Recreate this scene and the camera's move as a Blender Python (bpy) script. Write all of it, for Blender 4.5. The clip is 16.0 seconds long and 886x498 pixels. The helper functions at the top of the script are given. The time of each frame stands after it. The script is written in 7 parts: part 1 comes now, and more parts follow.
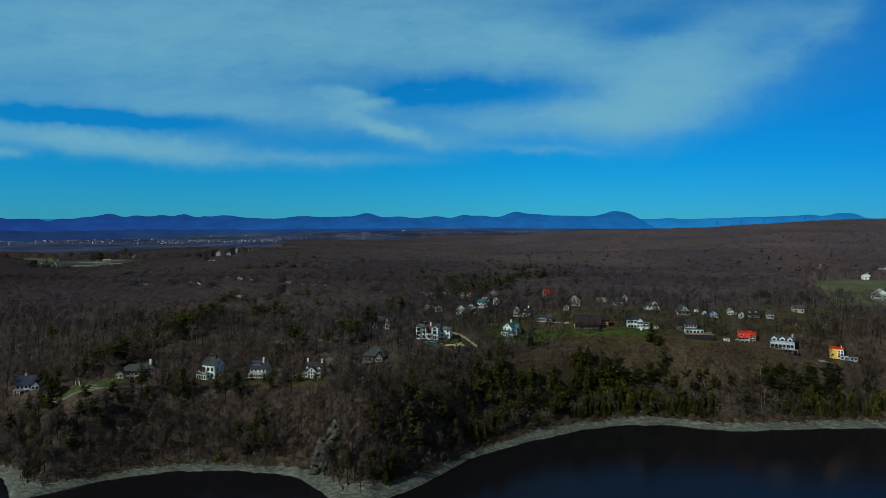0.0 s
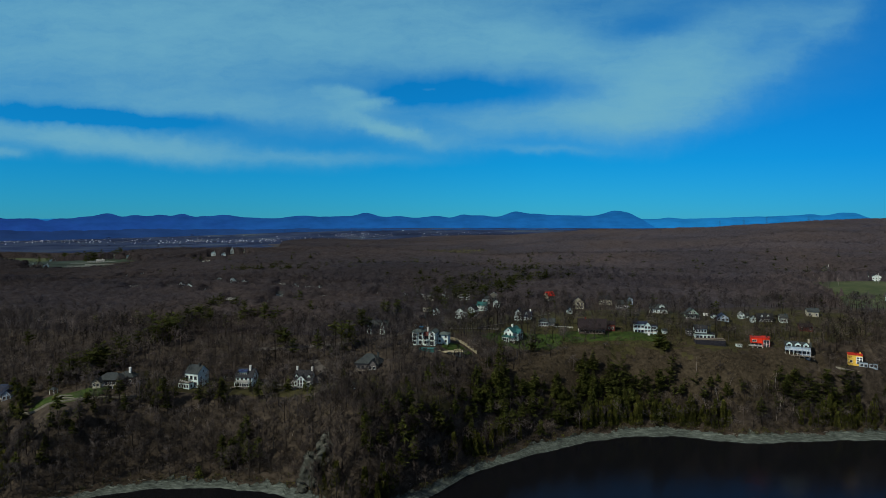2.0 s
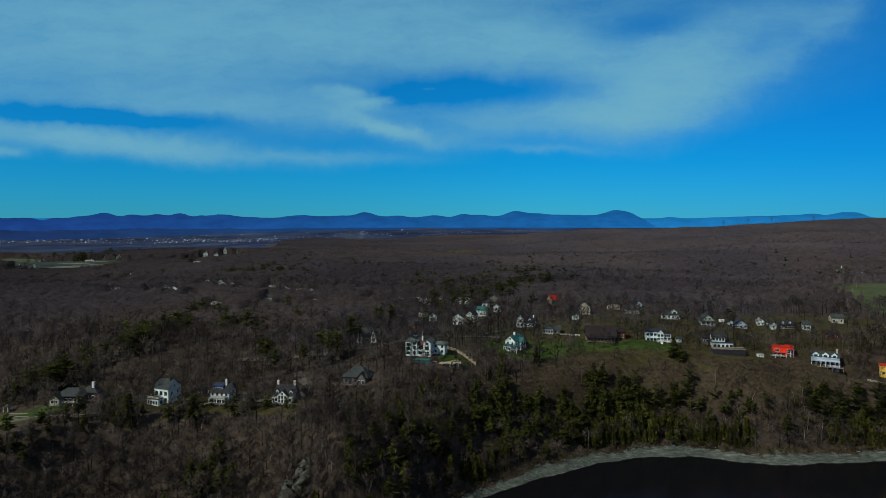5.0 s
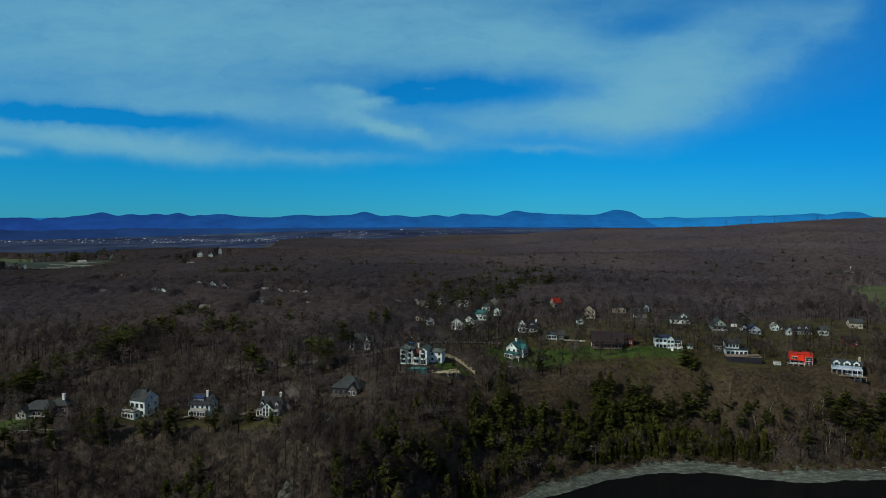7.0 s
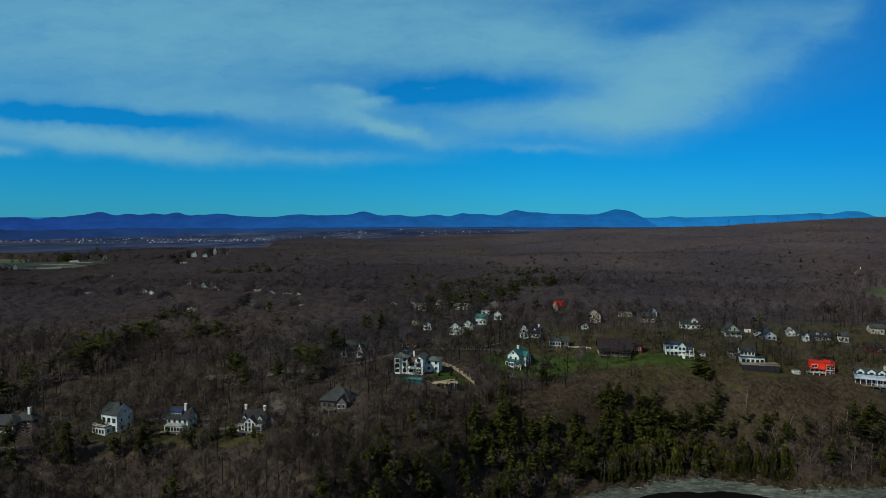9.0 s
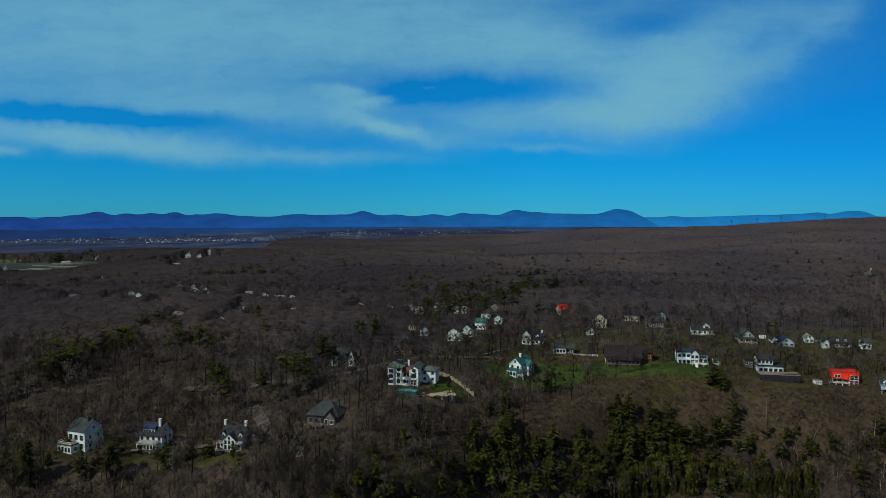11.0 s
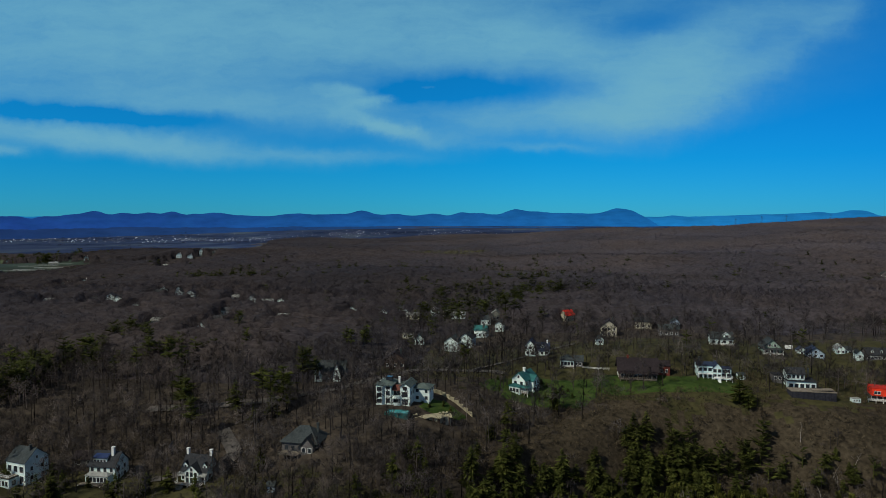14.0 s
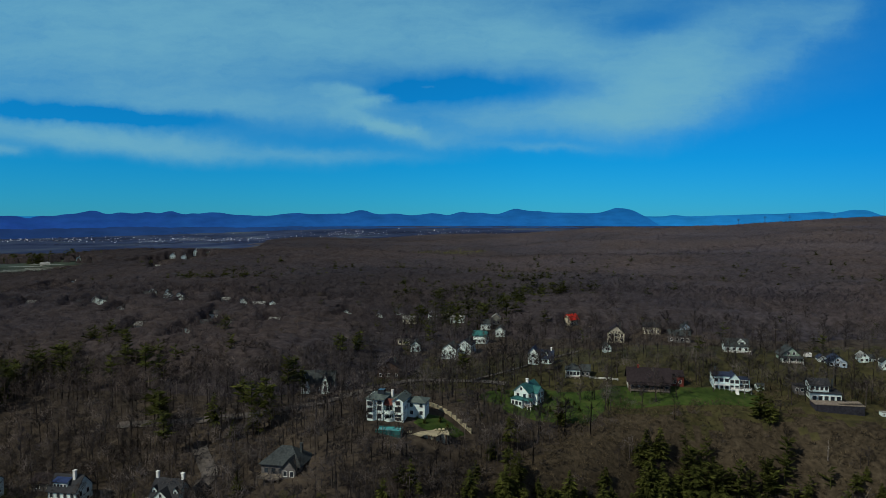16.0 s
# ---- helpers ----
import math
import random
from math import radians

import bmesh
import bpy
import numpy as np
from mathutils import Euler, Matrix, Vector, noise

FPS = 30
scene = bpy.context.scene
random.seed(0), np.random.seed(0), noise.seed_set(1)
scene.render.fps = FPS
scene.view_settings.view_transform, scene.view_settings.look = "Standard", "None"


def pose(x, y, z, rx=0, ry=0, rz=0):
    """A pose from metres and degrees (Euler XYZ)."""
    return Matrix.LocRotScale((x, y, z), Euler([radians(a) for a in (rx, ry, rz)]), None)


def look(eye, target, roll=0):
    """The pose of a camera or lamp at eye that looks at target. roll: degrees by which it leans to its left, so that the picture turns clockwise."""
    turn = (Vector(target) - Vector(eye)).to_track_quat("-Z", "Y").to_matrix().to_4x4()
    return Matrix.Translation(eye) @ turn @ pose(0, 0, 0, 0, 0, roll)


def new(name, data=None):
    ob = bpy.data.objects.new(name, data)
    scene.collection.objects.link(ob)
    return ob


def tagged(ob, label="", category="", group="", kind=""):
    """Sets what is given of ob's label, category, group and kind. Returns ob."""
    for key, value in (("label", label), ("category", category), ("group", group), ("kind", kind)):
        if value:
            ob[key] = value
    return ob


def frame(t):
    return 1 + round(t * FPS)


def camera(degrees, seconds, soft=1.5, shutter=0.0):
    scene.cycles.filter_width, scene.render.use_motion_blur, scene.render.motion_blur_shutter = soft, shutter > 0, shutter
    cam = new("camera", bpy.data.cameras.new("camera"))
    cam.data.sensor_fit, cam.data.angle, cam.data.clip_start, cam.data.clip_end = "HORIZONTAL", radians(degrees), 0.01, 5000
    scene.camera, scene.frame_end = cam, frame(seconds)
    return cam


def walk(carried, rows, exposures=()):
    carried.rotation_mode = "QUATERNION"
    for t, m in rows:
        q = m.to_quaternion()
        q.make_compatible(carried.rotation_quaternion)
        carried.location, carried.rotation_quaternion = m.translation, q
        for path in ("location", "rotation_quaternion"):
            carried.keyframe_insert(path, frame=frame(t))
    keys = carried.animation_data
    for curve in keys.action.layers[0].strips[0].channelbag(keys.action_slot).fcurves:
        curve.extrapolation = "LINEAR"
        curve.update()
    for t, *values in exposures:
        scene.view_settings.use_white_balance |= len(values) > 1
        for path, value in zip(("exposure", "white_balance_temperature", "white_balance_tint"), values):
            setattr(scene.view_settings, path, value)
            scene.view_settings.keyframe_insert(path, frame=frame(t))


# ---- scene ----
cam = camera(71, 16.0, soft=0.8)
PATH = [
    (0.0, pose(-0.00, 0.00, 116.00, 87.576, 0, 7.479)),
    (1.0, pose(-0.64, 9.73, 116.00, 87.561, 0, 7.471)),
    (2.0, pose(-1.28, 19.57, 116.00, 87.546, 0, 7.464)),
    (3.0, pose(-1.93, 29.51, 116.00, 87.530, 0, 7.457)),
    (4.0, pose(-2.59, 39.53, 116.00, 87.515, 0, 7.449)),
    (5.0, pose(-3.25, 49.62, 116.00, 87.499, 0, 7.442)),
    (6.0, pose(-3.91, 59.76, 116.01, 87.484, 0, 7.435)),
    (7.0, pose(-4.58, 69.93, 116.01, 87.468, 0, 7.428)),
    (8.0, pose(-5.25, 80.11, 116.01, 87.453, 0, 7.420)),
    (9.0, pose(-5.91, 90.29, 116.01, 87.437, 0, 7.413)),
    (10.0, pose(-6.58, 100.45, 116.01, 87.422, 0, 7.406)),
    (11.0, pose(-7.24, 110.57, 116.01, 87.407, 0, 7.398)),
    (12.0, pose(-7.90, 120.63, 116.01, 87.391, 0, 7.391)),
    (13.0, pose(-8.56, 130.63, 116.01, 87.376, 0, 7.384)),
    (14.0, pose(-9.21, 140.53, 116.01, 87.360, 0, 7.376)),
    (15.0, pose(-9.85, 150.33, 116.01, 87.345, 0, 7.369)),
    (16.0, pose(-10.48, 160.00, 116.01, 87.329, 0, 7.362)),
]
walk(cam, PATH, exposures=[(0.0, 0.0), (16.0, 0.0)])

# ---- world, sun ----
world = bpy.data.worlds.new("sky")
scene.world = world
world.use_nodes = True
SUN_AZ, SUN_EL = radians(229), radians(43)   # azimuth of the sun, clockwise from +y


def node(tree, kind, **values):
    n = tree.nodes.new(kind)
    for k, v in values.items():
        n.inputs[k.replace("_", " ")].default_value = v
    return n


def maths(tree, op, a, b=None, c=None, clamp=False):
    n = tree.nodes.new("ShaderNodeMath")
    n.operation, n.use_clamp = op, clamp
    for i, v in enumerate((a, b, c)):
        if v is None:
            continue
        if isinstance(v, (int, float)):
            n.inputs[i].default_value = v
        else:
            tree.links.new(v, n.inputs[i])
    return n.outputs[0]


def make_sky():
    t = world.node_tree
    t.nodes.clear()
    out = t.nodes.new("ShaderNodeOutputWorld")
    bg = t.nodes.new("ShaderNodeBackground")
    bg.inputs["Strength"].default_value = 0.1
    t.links.new(bg.outputs[0], out.inputs[0])
    sky = t.nodes.new("ShaderNodeTexSky")
    sky.sky_type, sky.sun_disc = "NISHITA", False
    sky.sun_elevation, sky.sun_rotation = SUN_EL, SUN_AZ
    sky.altitude, sky.air_density, sky.dust_density, sky.ozone_density = 100, 1.0, 0.0, 6.0
    tint = t.nodes.new("ShaderNodeMix")
    tint.data_type, tint.blend_type = "RGBA", "MULTIPLY"
    tint.inputs[0].default_value = 1.0
    t.links.new(sky.outputs[0], tint.inputs[6])
    tint.inputs[7].default_value = (0.02, 0.66, 1.0, 1)
    # drier air low down: a deeper blue above the skyline
    low = t.nodes.new("ShaderNodeMix")
    low.data_type, low.blend_type = "RGBA", "MULTIPLY"
    t.links.new(tint.outputs[2], low.inputs[6])
    low.inputs[7].default_value = (0.9, 0.73, 0.87, 1)
    # thin high cloud, laid out on the sky by direction
    co = t.nodes.new("ShaderNodeTexCoord")
    turn = t.nodes.new("ShaderNodeVectorRotate")
    turn.rotation_type = "Z_AXIS"
    turn.inputs["Angle"].default_value = radians(-7.42)
    t.links.new(co.outputs["Generated"], turn.inputs[0])
    sep = t.nodes.new("ShaderNodeSeparateXYZ")
    t.links.new(turn.outputs[0], sep.inputs[0])
    depth = maths(t, "MAXIMUM", sep.outputs[1], 0.05)
    u = maths(t, "DIVIDE", sep.outputs[0], depth)
    v = maths(t, "DIVIDE", sep.outputs[2], depth)
    near_horizon = maths(t, "SUBTRACT", 1.0, maths(t, "MULTIPLY", sep.outputs[2], 3.6), clamp=True)
    t.links.new(near_horizon, low.inputs[0])
    # a thin pale haze on the skyline itself
    rim = t.nodes.new("ShaderNodeMix")
    rim.data_type, rim.blend_type = "RGBA", "MULTIPLY"
    t.links.new(maths(t, "SUBTRACT", 1.0, maths(t, "MULTIPLY", sep.outputs[2], 11.0), clamp=True), rim.inputs[0])
    t.links.new(low.outputs[2], rim.inputs[6])
    rim.inputs[7].default_value = (3.6, 1.0, 1.0, 1)
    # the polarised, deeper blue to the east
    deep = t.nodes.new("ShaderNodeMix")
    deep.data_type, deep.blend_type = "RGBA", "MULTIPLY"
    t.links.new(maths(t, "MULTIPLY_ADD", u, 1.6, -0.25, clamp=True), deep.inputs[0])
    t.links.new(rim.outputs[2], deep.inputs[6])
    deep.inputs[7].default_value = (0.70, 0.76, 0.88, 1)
    # out of view, the eastern sky is dimmed to darken right-hand walls
    unseen_east = t.nodes.new("ShaderNodeMix")
    unseen_east.data_type, unseen_east.blend_type = "RGBA", "MULTIPLY"
    t.links.new(maths(t, "MULTIPLY_ADD", sep.outputs[0], 2.6, -1.6, clamp=True), unseen_east.inputs[0])
    t.links.new(deep.outputs[2], unseen_east.inputs[6])
    unseen_east.inputs[7].default_value = (0.30, 0.30, 0.34, 1)
    com = t.nodes.new("ShaderNodeCombineXYZ")
    t.links.new(u, com.inputs[0]), t.links.new(v, com.inputs[1])
    warp = node(t, "ShaderNodeTexNoise", Scale=7.0, Detail=6.0, Roughness=0.6)
    t.links.new(com.outputs[0], warp.inputs["Vector"])
    wsep = t.nodes.new("ShaderNodeSeparateXYZ")
    t.links.new(warp.outputs["Color"], wsep.inputs[0])
    fray = node(t, "ShaderNodeTexNoise", Scale=26.0, Detail=7.0, Roughness=0.65)
    t.links.new(com.outputs[0], fray.inputs["Vector"])
    fsep = t.nodes.new("ShaderNodeSeparateXYZ")
    t.links.new(fray.outputs["Color"], fsep.inputs[0])
    uu = maths(t, "ADD", u, maths(t, "MULTIPLY_ADD", wsep.outputs[0], 0.10, -0.05))
    uu = maths(t, "ADD", uu, maths(t, "MULTIPLY_ADD", fsep.outputs[0], 0.050, -0.025))
    vv = maths(t, "ADD", v, maths(t, "MULTIPLY_ADD", wsep.outputs[1], 0.036, -0.018))
    vv = maths(t, "ADD", vv, maths(t, "MULTIPLY_ADD", fsep.outputs[1], 0.016, -0.008))
    total = None
    for cu, cv, ru, rv, lean, amount in CLOUDS:
        du, dv = maths(t, "SUBTRACT", uu, cu), maths(t, "SUBTRACT", vv, cv)
        dv = maths(t, "SUBTRACT", dv, maths(t, "MULTIPLY", du, lean))
        q = maths(t, "ADD", maths(t, "POWER", maths(t, "ABSOLUTE", maths(t, "DIVIDE", du, ru)), 2.0),
                  maths(t, "POWER", maths(t, "ABSOLUTE", maths(t, "DIVIDE", dv, rv)), 2.0))
        e = maths(t, "MULTIPLY", maths(t, "EXPONENT", maths(t, "MULTIPLY", q, -1.0)), amount)
        total = e if total is None else maths(t, "ADD", total, e)
    com2 = t.nodes.new("ShaderNodeCombineXYZ")
    t.links.new(maths(t, "MULTIPLY", uu, 2.6), com2.inputs[0]), t.links.new(maths(t, "MULTIPLY", vv, 8.5), com2.inputs[1])
    wisps = node(t, "ShaderNodeTexNoise", Scale=2.2, Detail=10.0, Roughness=0.70)
    t.links.new(com2.outputs[0], wisps.inputs["Vector"])
    soft_total = maths(t, "MULTIPLY", maths(t, "LOGARITHM", maths(t, "ADD", maths(t, "EXPONENT", maths(t, "MULTIPLY", total, 9.0)), 1.0), 2.718281828), 1 / 9.0)
    thick = maths(t, "MAXIMUM", maths(t, "MULTIPLY", maths(t, "SUBTRACT", soft_total, 0.10), maths(t, "MULTIPLY_ADD", wisps.outputs[0], 2.6, -0.16)), 0.0)
    amount = maths(t, "SUBTRACT", 1.0, maths(t, "EXPONENT", maths(t, "MULTIPLY", thick, -1.45)))
    mix = t.nodes.new("ShaderNodeMix")
    mix.data_type = "RGBA"
    t.links.new(amount, mix.inputs[0])
    t.links.new(unseen_east.outputs[2], mix.inputs[6])
    mix.inputs[7].default_value = (1.55, 4.15, 5.55, 1)
    # unseen whiter veil added overhead and behind the view to neutralise the blue fill light
    over = maths(t, "MULTIPLY", maths(t, "SUBTRACT", maths(t, "MULTIPLY", sep.outputs[2], 3.6), 1.35, clamp=True), maths(t, "MULTIPLY_ADD", warp.outputs[0], 0.8, 0.5), clamp=True)
    sunward = maths(t, "MULTIPLY", sep.outputs[1], -1.1, clamp=True)
    over = maths(t, "MAXIMUM", over, maths(t, "MULTIPLY", sunward, 0.7))
    fill_veil = t.nodes.new("ShaderNodeMix")
    fill_veil.data_type = "RGBA"
    t.links.new(over, fill_veil.inputs[0])
    t.links.new(mix.outputs[2], fill_veil.inputs[6])
    fill_veil.inputs[7].default_value = (1.75, 2.0, 2.25, 1)
    t.links.new(fill_veil.outputs[2], bg.inputs[0])


# centre, half sizes, lean and density of the cloud veils, as tangents of the view angles
CLOUDS = [
    (-0.42, 0.300, 0.72, 0.115, 0.0, 0.95),
    (0.02, 0.214, 0.24, 0.034, -0.03, -0.37),
    (-0.04, 0.205, 0.09, 0.016, 0.10, -0.24),
    (-0.56, 0.170, 0.20, 0.013, -0.05, -0.62),
    (-0.54, 0.130, 0.22, 0.018, -0.10, 1.15),
    (-0.150, 0.190, 0.055, 0.012, -0.15, 0.75),
    (-0.115, 0.154, 0.070, 0.012, -0.25, 1.0),
    (-0.36, 0.182, 0.20, 0.024, -0.08, 0.45),
    (0.36, 0.200, 0.105, 0.050, 0.22, 1.35),
    (0.20, 0.168, 0.18, 0.028, 0.04, 0.80),
    (0.15, 0.275, 0.22, 0.035, -0.10, 0.55),
    (0.45, 0.300, 0.20, 0.036, 0.30, 0.35),
    (0.31, 0.305, 0.10, 0.026, 0.10, -0.26),
    (-0.18, 0.104, 0.14, 0.010, -0.03, 0.35),
    (0.00, 0.126, 0.08, 0.015, 0.0, 0.28),
    (0.16, 0.116, 0.08, 0.006, -0.05, 0.28),
    (-0.165, 0.206, 0.036, 0.007, -0.10, 0.5),
    (-0.122, 0.186, 0.036, 0.006, 0.20, 0.65),
    (-0.076, 0.142, 0.036, 0.007, -0.15, 0.75),
    (-0.026, 0.213, 0.016, 0.004, 0.10, 0.28),
    (-0.70, 0.112, 0.03, 0.008, 0.0, 0.6),
    (0.57, 0.290, 0.11, 0.030, 0.70, 0.28),
]
make_sky()
sun = new("sun", bpy.data.lights.new("sun", "SUN"))
sun.data.energy, sun.data.angle, sun.data.color = 3.8, radians(0.6), (1.0, 0.91, 0.75)
sun.matrix_world = look((0, 0, 0), (-math.sin(SUN_AZ) * math.cos(SUN_EL), -math.cos(SUN_AZ) * math.cos(SUN_EL), -math.sin(SUN_EL)))

# ---- materials ----
def material(name, colours, scale=1.0, rough=0.85, metal=0.0, bump=0.0, island=0.0, detail=4.0, coarse=None, spec=0.12, object_random=0.0, stretch=None, tint=0.0, drift=None):
    """A procedural surface: two or three colours mixed by fine noise, darkened and lightened by coarse noise."""
    m = bpy.data.materials.new(name)
    m.use_nodes = True
    t = m.node_tree
    b = t.nodes["Principled BSDF"]
    b.inputs["Roughness"].default_value, b.inputs["Metallic"].default_value = rough, metal
    b.inputs["Specular IOR Level"].default_value = spec
    co = t.nodes.new("ShaderNodeTexCoord")
    geo = t.nodes.new("ShaderNodeNewGeometry")
    vec = geo.outputs["Position"]
    if stretch:
        mp = t.nodes.new("ShaderNodeMapping")
        mp.inputs["Scale"].default_value = stretch
        t.links.new(co.outputs["Object"], mp.inputs[0])
        vec = mp.outputs[0]
    fine = node(t, "ShaderNodeTexNoise", Scale=scale, Detail=detail, Roughness=0.6)
    t.links.new(vec, fine.inputs["Vector"])
    ramp = t.nodes.new("ShaderNodeValToRGB")
    while len(ramp.color_ramp.elements) < len(colours):
        ramp.color_ramp.elements.new(0.5)
    for i, c in enumerate(colours):
        e = ramp.color_ramp.elements[i]
        e.position, e.color = 0.3 + 0.4 * i / max(1, len(colours) - 1), (*c, 1)
    t.links.new(fine.outputs[0], ramp.inputs[0])
    big = node(t, "ShaderNodeTexNoise", Scale=coarse or scale * 0.12, Detail=3.0)
    t.links.new(geo.outputs["Position"], big.inputs["Vector"])
    k = maths(t, "MULTIPLY_ADD", big.outputs[0], 0.9, 0.55)
    if island:
        k = maths(t, "MULTIPLY", k, maths(t, "MULTIPLY_ADD", geo.outputs["Random Per Island"], 2 * island, 1 - island))
    if tint:
        at = t.nodes.new("ShaderNodeAttribute")
        at.attribute_name = "tint"
        k = maths(t, "MULTIPLY", k, maths(t, "MULTIPLY_ADD", at.outputs["Fac"], tint, 1.0))
    if object_random:
        info = t.nodes.new("ShaderNodeObjectInfo")
        k = maths(t, "MULTIPLY", k, maths(t, "MULTIPLY_ADD", info.outputs["Random"], 2 * object_random, 1 - object_random))
    mul = t.nodes.new("ShaderNodeVectorMath")
    mul.operation = "SCALE"
    t.links.new(ramp.outputs[0], mul.inputs[0])
    t.links.new(k, mul.inputs["Scale"])
    last = mul.outputs[0]
    if drift:
        wide = node(t, "ShaderNodeTexNoise", Scale=0.0055, Detail=4.0, Roughness=0.6)
        t.links.new(geo.outputs["Position"], wide.inputs["Vector"])
        hue = t.nodes.new("ShaderNodeMix")
        hue.data_type, hue.blend_type = "RGBA", "MULTIPLY"
        t.links.new(maths(t, "MULTIPLY_ADD", wide.outputs[0], 4.0, -1.5, clamp=True), hue.inputs[0])
        t.links.new(last, hue.inputs[6])
        hue.inputs[7].default_value = (*drift, 1)
        last = hue.outputs[2]
    t.links.new(last, b.inputs["Base Color"])
    if bump:
        bn = t.nodes.new("ShaderNodeBump")
        bn.inputs["Strength"].default_value, bn.inputs["Distance"].default_value = 0.8, bump
        t.links.new(fine.outputs[0], bn.inputs["Height"])
        t.links.new(bn.outputs[0], b.inputs["Normal"])
    return m


LITTER = material("leaf_litter", [(0.0170, 0.0138, 0.0104), (0.037, 0.0308, 0.0235), (0.063, 0.0535, 0.0415)], 0.35, bump=0.3, coarse=0.02, detail=8)
SCRUB = material("dry_scrub", [(0.0172, 0.0139, 0.0090), (0.0353, 0.0290, 0.0189), (0.0593, 0.0496, 0.0328)], 0.6, bump=0.3, coarse=0.04, detail=8)
SHORE = material("shore_rock", [(0.022, 0.030, 0.027), (0.054, 0.069, 0.062), (0.118, 0.145, 0.130)], 0.9, bump=0.25, coarse=0.05, detail=9, stretch=(0.28, 1.0, 1.0))
GRASS = material("lawn_grass", [(0.012, 0.025, 0.005), (0.026, 0.050, 0.009), (0.046, 0.062, 0.017)], 0.30, bump=0.1, coarse=0.05, detail=8)
FARFIELD = material("grey_pasture", [(0.0120, 0.0200, 0.0144), (0.0224, 0.0352, 0.0240), (0.0416, 0.0544, 0.0400)], 0.03, coarse=0.01, detail=8)
ROUGH = material("rough_grass", [(0.0191, 0.0190, 0.0089), (0.0342, 0.0340, 0.0133), (0.0544, 0.0509, 0.0214)], 0.25, bump=0.15, coarse=0.03, detail=8)
FIELD = material("field_grass", [(0.0289, 0.0432, 0.0176), (0.0493, 0.0666, 0.0272), (0.0799, 0.0900, 0.0448)], 0.06, bump=0.1, coarse=0.012, detail=8)
# valley floor and woods: distance haze painted as blue base colours
PLAIN = material("hazed_valley_floor", [(0.010, 0.0185, 0.046), (0.026, 0.041, 0.088), (0.052, 0.077, 0.106)], 0.004, coarse=0.0012, detail=10, spec=0.0)
VALLEYWOOD = material("hazed_valley_twigs", [(0.012, 0.016, 0.036), (0.026, 0.030, 0.058)], 0.01, coarse=0.003, tint=0.4)
BARK = material("grey_bark", [(0.014, 0.012, 0.010), (0.028, 0.024, 0.021), (0.055, 0.048, 0.042)], 2.0, island=0.25, coarse=0.05)
BIRCH = material("birch_bark", [(0.13, 0.12, 0.11), (0.27, 0.25, 0.23)], 2.0, island=0.2)
# far woods: the blue haze of distance is mixed into the twig colour
FARTWIGS = material("hazed_twigs", [(0.0405, 0.0380, 0.0465), (0.0650, 0.0615, 0.0745), (0.096, 0.0905, 0.1080)], 0.28, island=0.05, coarse=0.006, detail=6, tint=0.42, bump=0.5, drift=(1.15, 1.03, 0.86))
TWIGS = material("bare_twigs", [(0.0385, 0.0355, 0.0362), (0.0635, 0.0585, 0.0595), (0.098, 0.0910, 0.0915)], 0.16, island=0.06, coarse=0.03, detail=5, tint=0.6, object_random=0.3, drift=(1.14, 1.03, 0.90))
PINE = material("pine_needles", [(0.0232, 0.0301, 0.0072), (0.0489, 0.0601, 0.0132), (0.0832, 0.0943, 0.0229)], 0.25, island=0.45, coarse=0.03, tint=0.35, object_random=0.3)
CEDAR = material("cedar_needles", [(0.0309, 0.0378, 0.0077), (0.0654, 0.0732, 0.0143), (0.1140, 0.1147, 0.0253)], 0.25, island=0.45, coarse=0.04, object_random=0.25)
WILLOW = material("budding_twigs", [(0.080, 0.084, 0.042), (0.125, 0.128, 0.062)], 0.1, island=0.4)


def thin_twigs(m, share):
    """Lets part of the light through the mass of fine twigs."""
    t = m.node_tree
    b, out = t.nodes["Principled BSDF"], t.nodes["Material Output"]
    tr, mix = t.nodes.new("ShaderNodeBsdfTranslucent"), t.nodes.new("ShaderNodeMixShader")
    t.links.new(b.inputs["Base Color"].links[0].from_socket, tr.inputs["Color"])
    mix.inputs[0].default_value = share
    t.links.new(b.outputs[0], mix.inputs[1]), t.links.new(tr.outputs[0], mix.inputs[2])
    t.links.new(mix.outputs[0], out.inputs["Surface"])


thin_twigs(TWIGS, 0.45)
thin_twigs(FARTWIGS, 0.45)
thin_twigs(PINE, 0.3)
thin_twigs(CEDAR, 0.25)
SCRUBTWIGS = material("dry_scrub_twigs", [(0.0302, 0.0238, 0.0144), (0.0554, 0.0451, 0.0272), (0.0874, 0.0722, 0.0448)], 0.3, island=0.5, coarse=0.04)
WHITE = material("white_clapboard", [(0.46, 0.60, 0.60), (0.62, 0.74, 0.73)], 0.6, rough=0.6, coarse=0.15)
CREAM = material("cream_render", [(0.28, 0.28, 0.22), (0.40, 0.39, 0.31)], 0.6, rough=0.7, coarse=0.15)
GREYWALL = material("grey_shingle_wall", [(0.07, 0.07, 0.072), (0.14, 0.14, 0.14)], 1.5, coarse=0.2)
BLUEWALL = material("blue_grey_siding", [(0.22, 0.30, 0.38), (0.32, 0.41, 0.50)], 1.0, coarse=0.2)
BROWNWALL = material("dark_brown_siding", [(0.035, 0.026, 0.022), (0.075, 0.055, 0.046)], 1.2, coarse=0.2)
DARKTIMBER = material("dark_blue_timber", [(0.014, 0.015, 0.021), (0.030, 0.032, 0.042)], 1.2, coarse=0.2)
BRICK = material("red_brick_wall", [(0.085, 0.022, 0.018), (0.14, 0.038, 0.028)], 2.0, coarse=0.3)
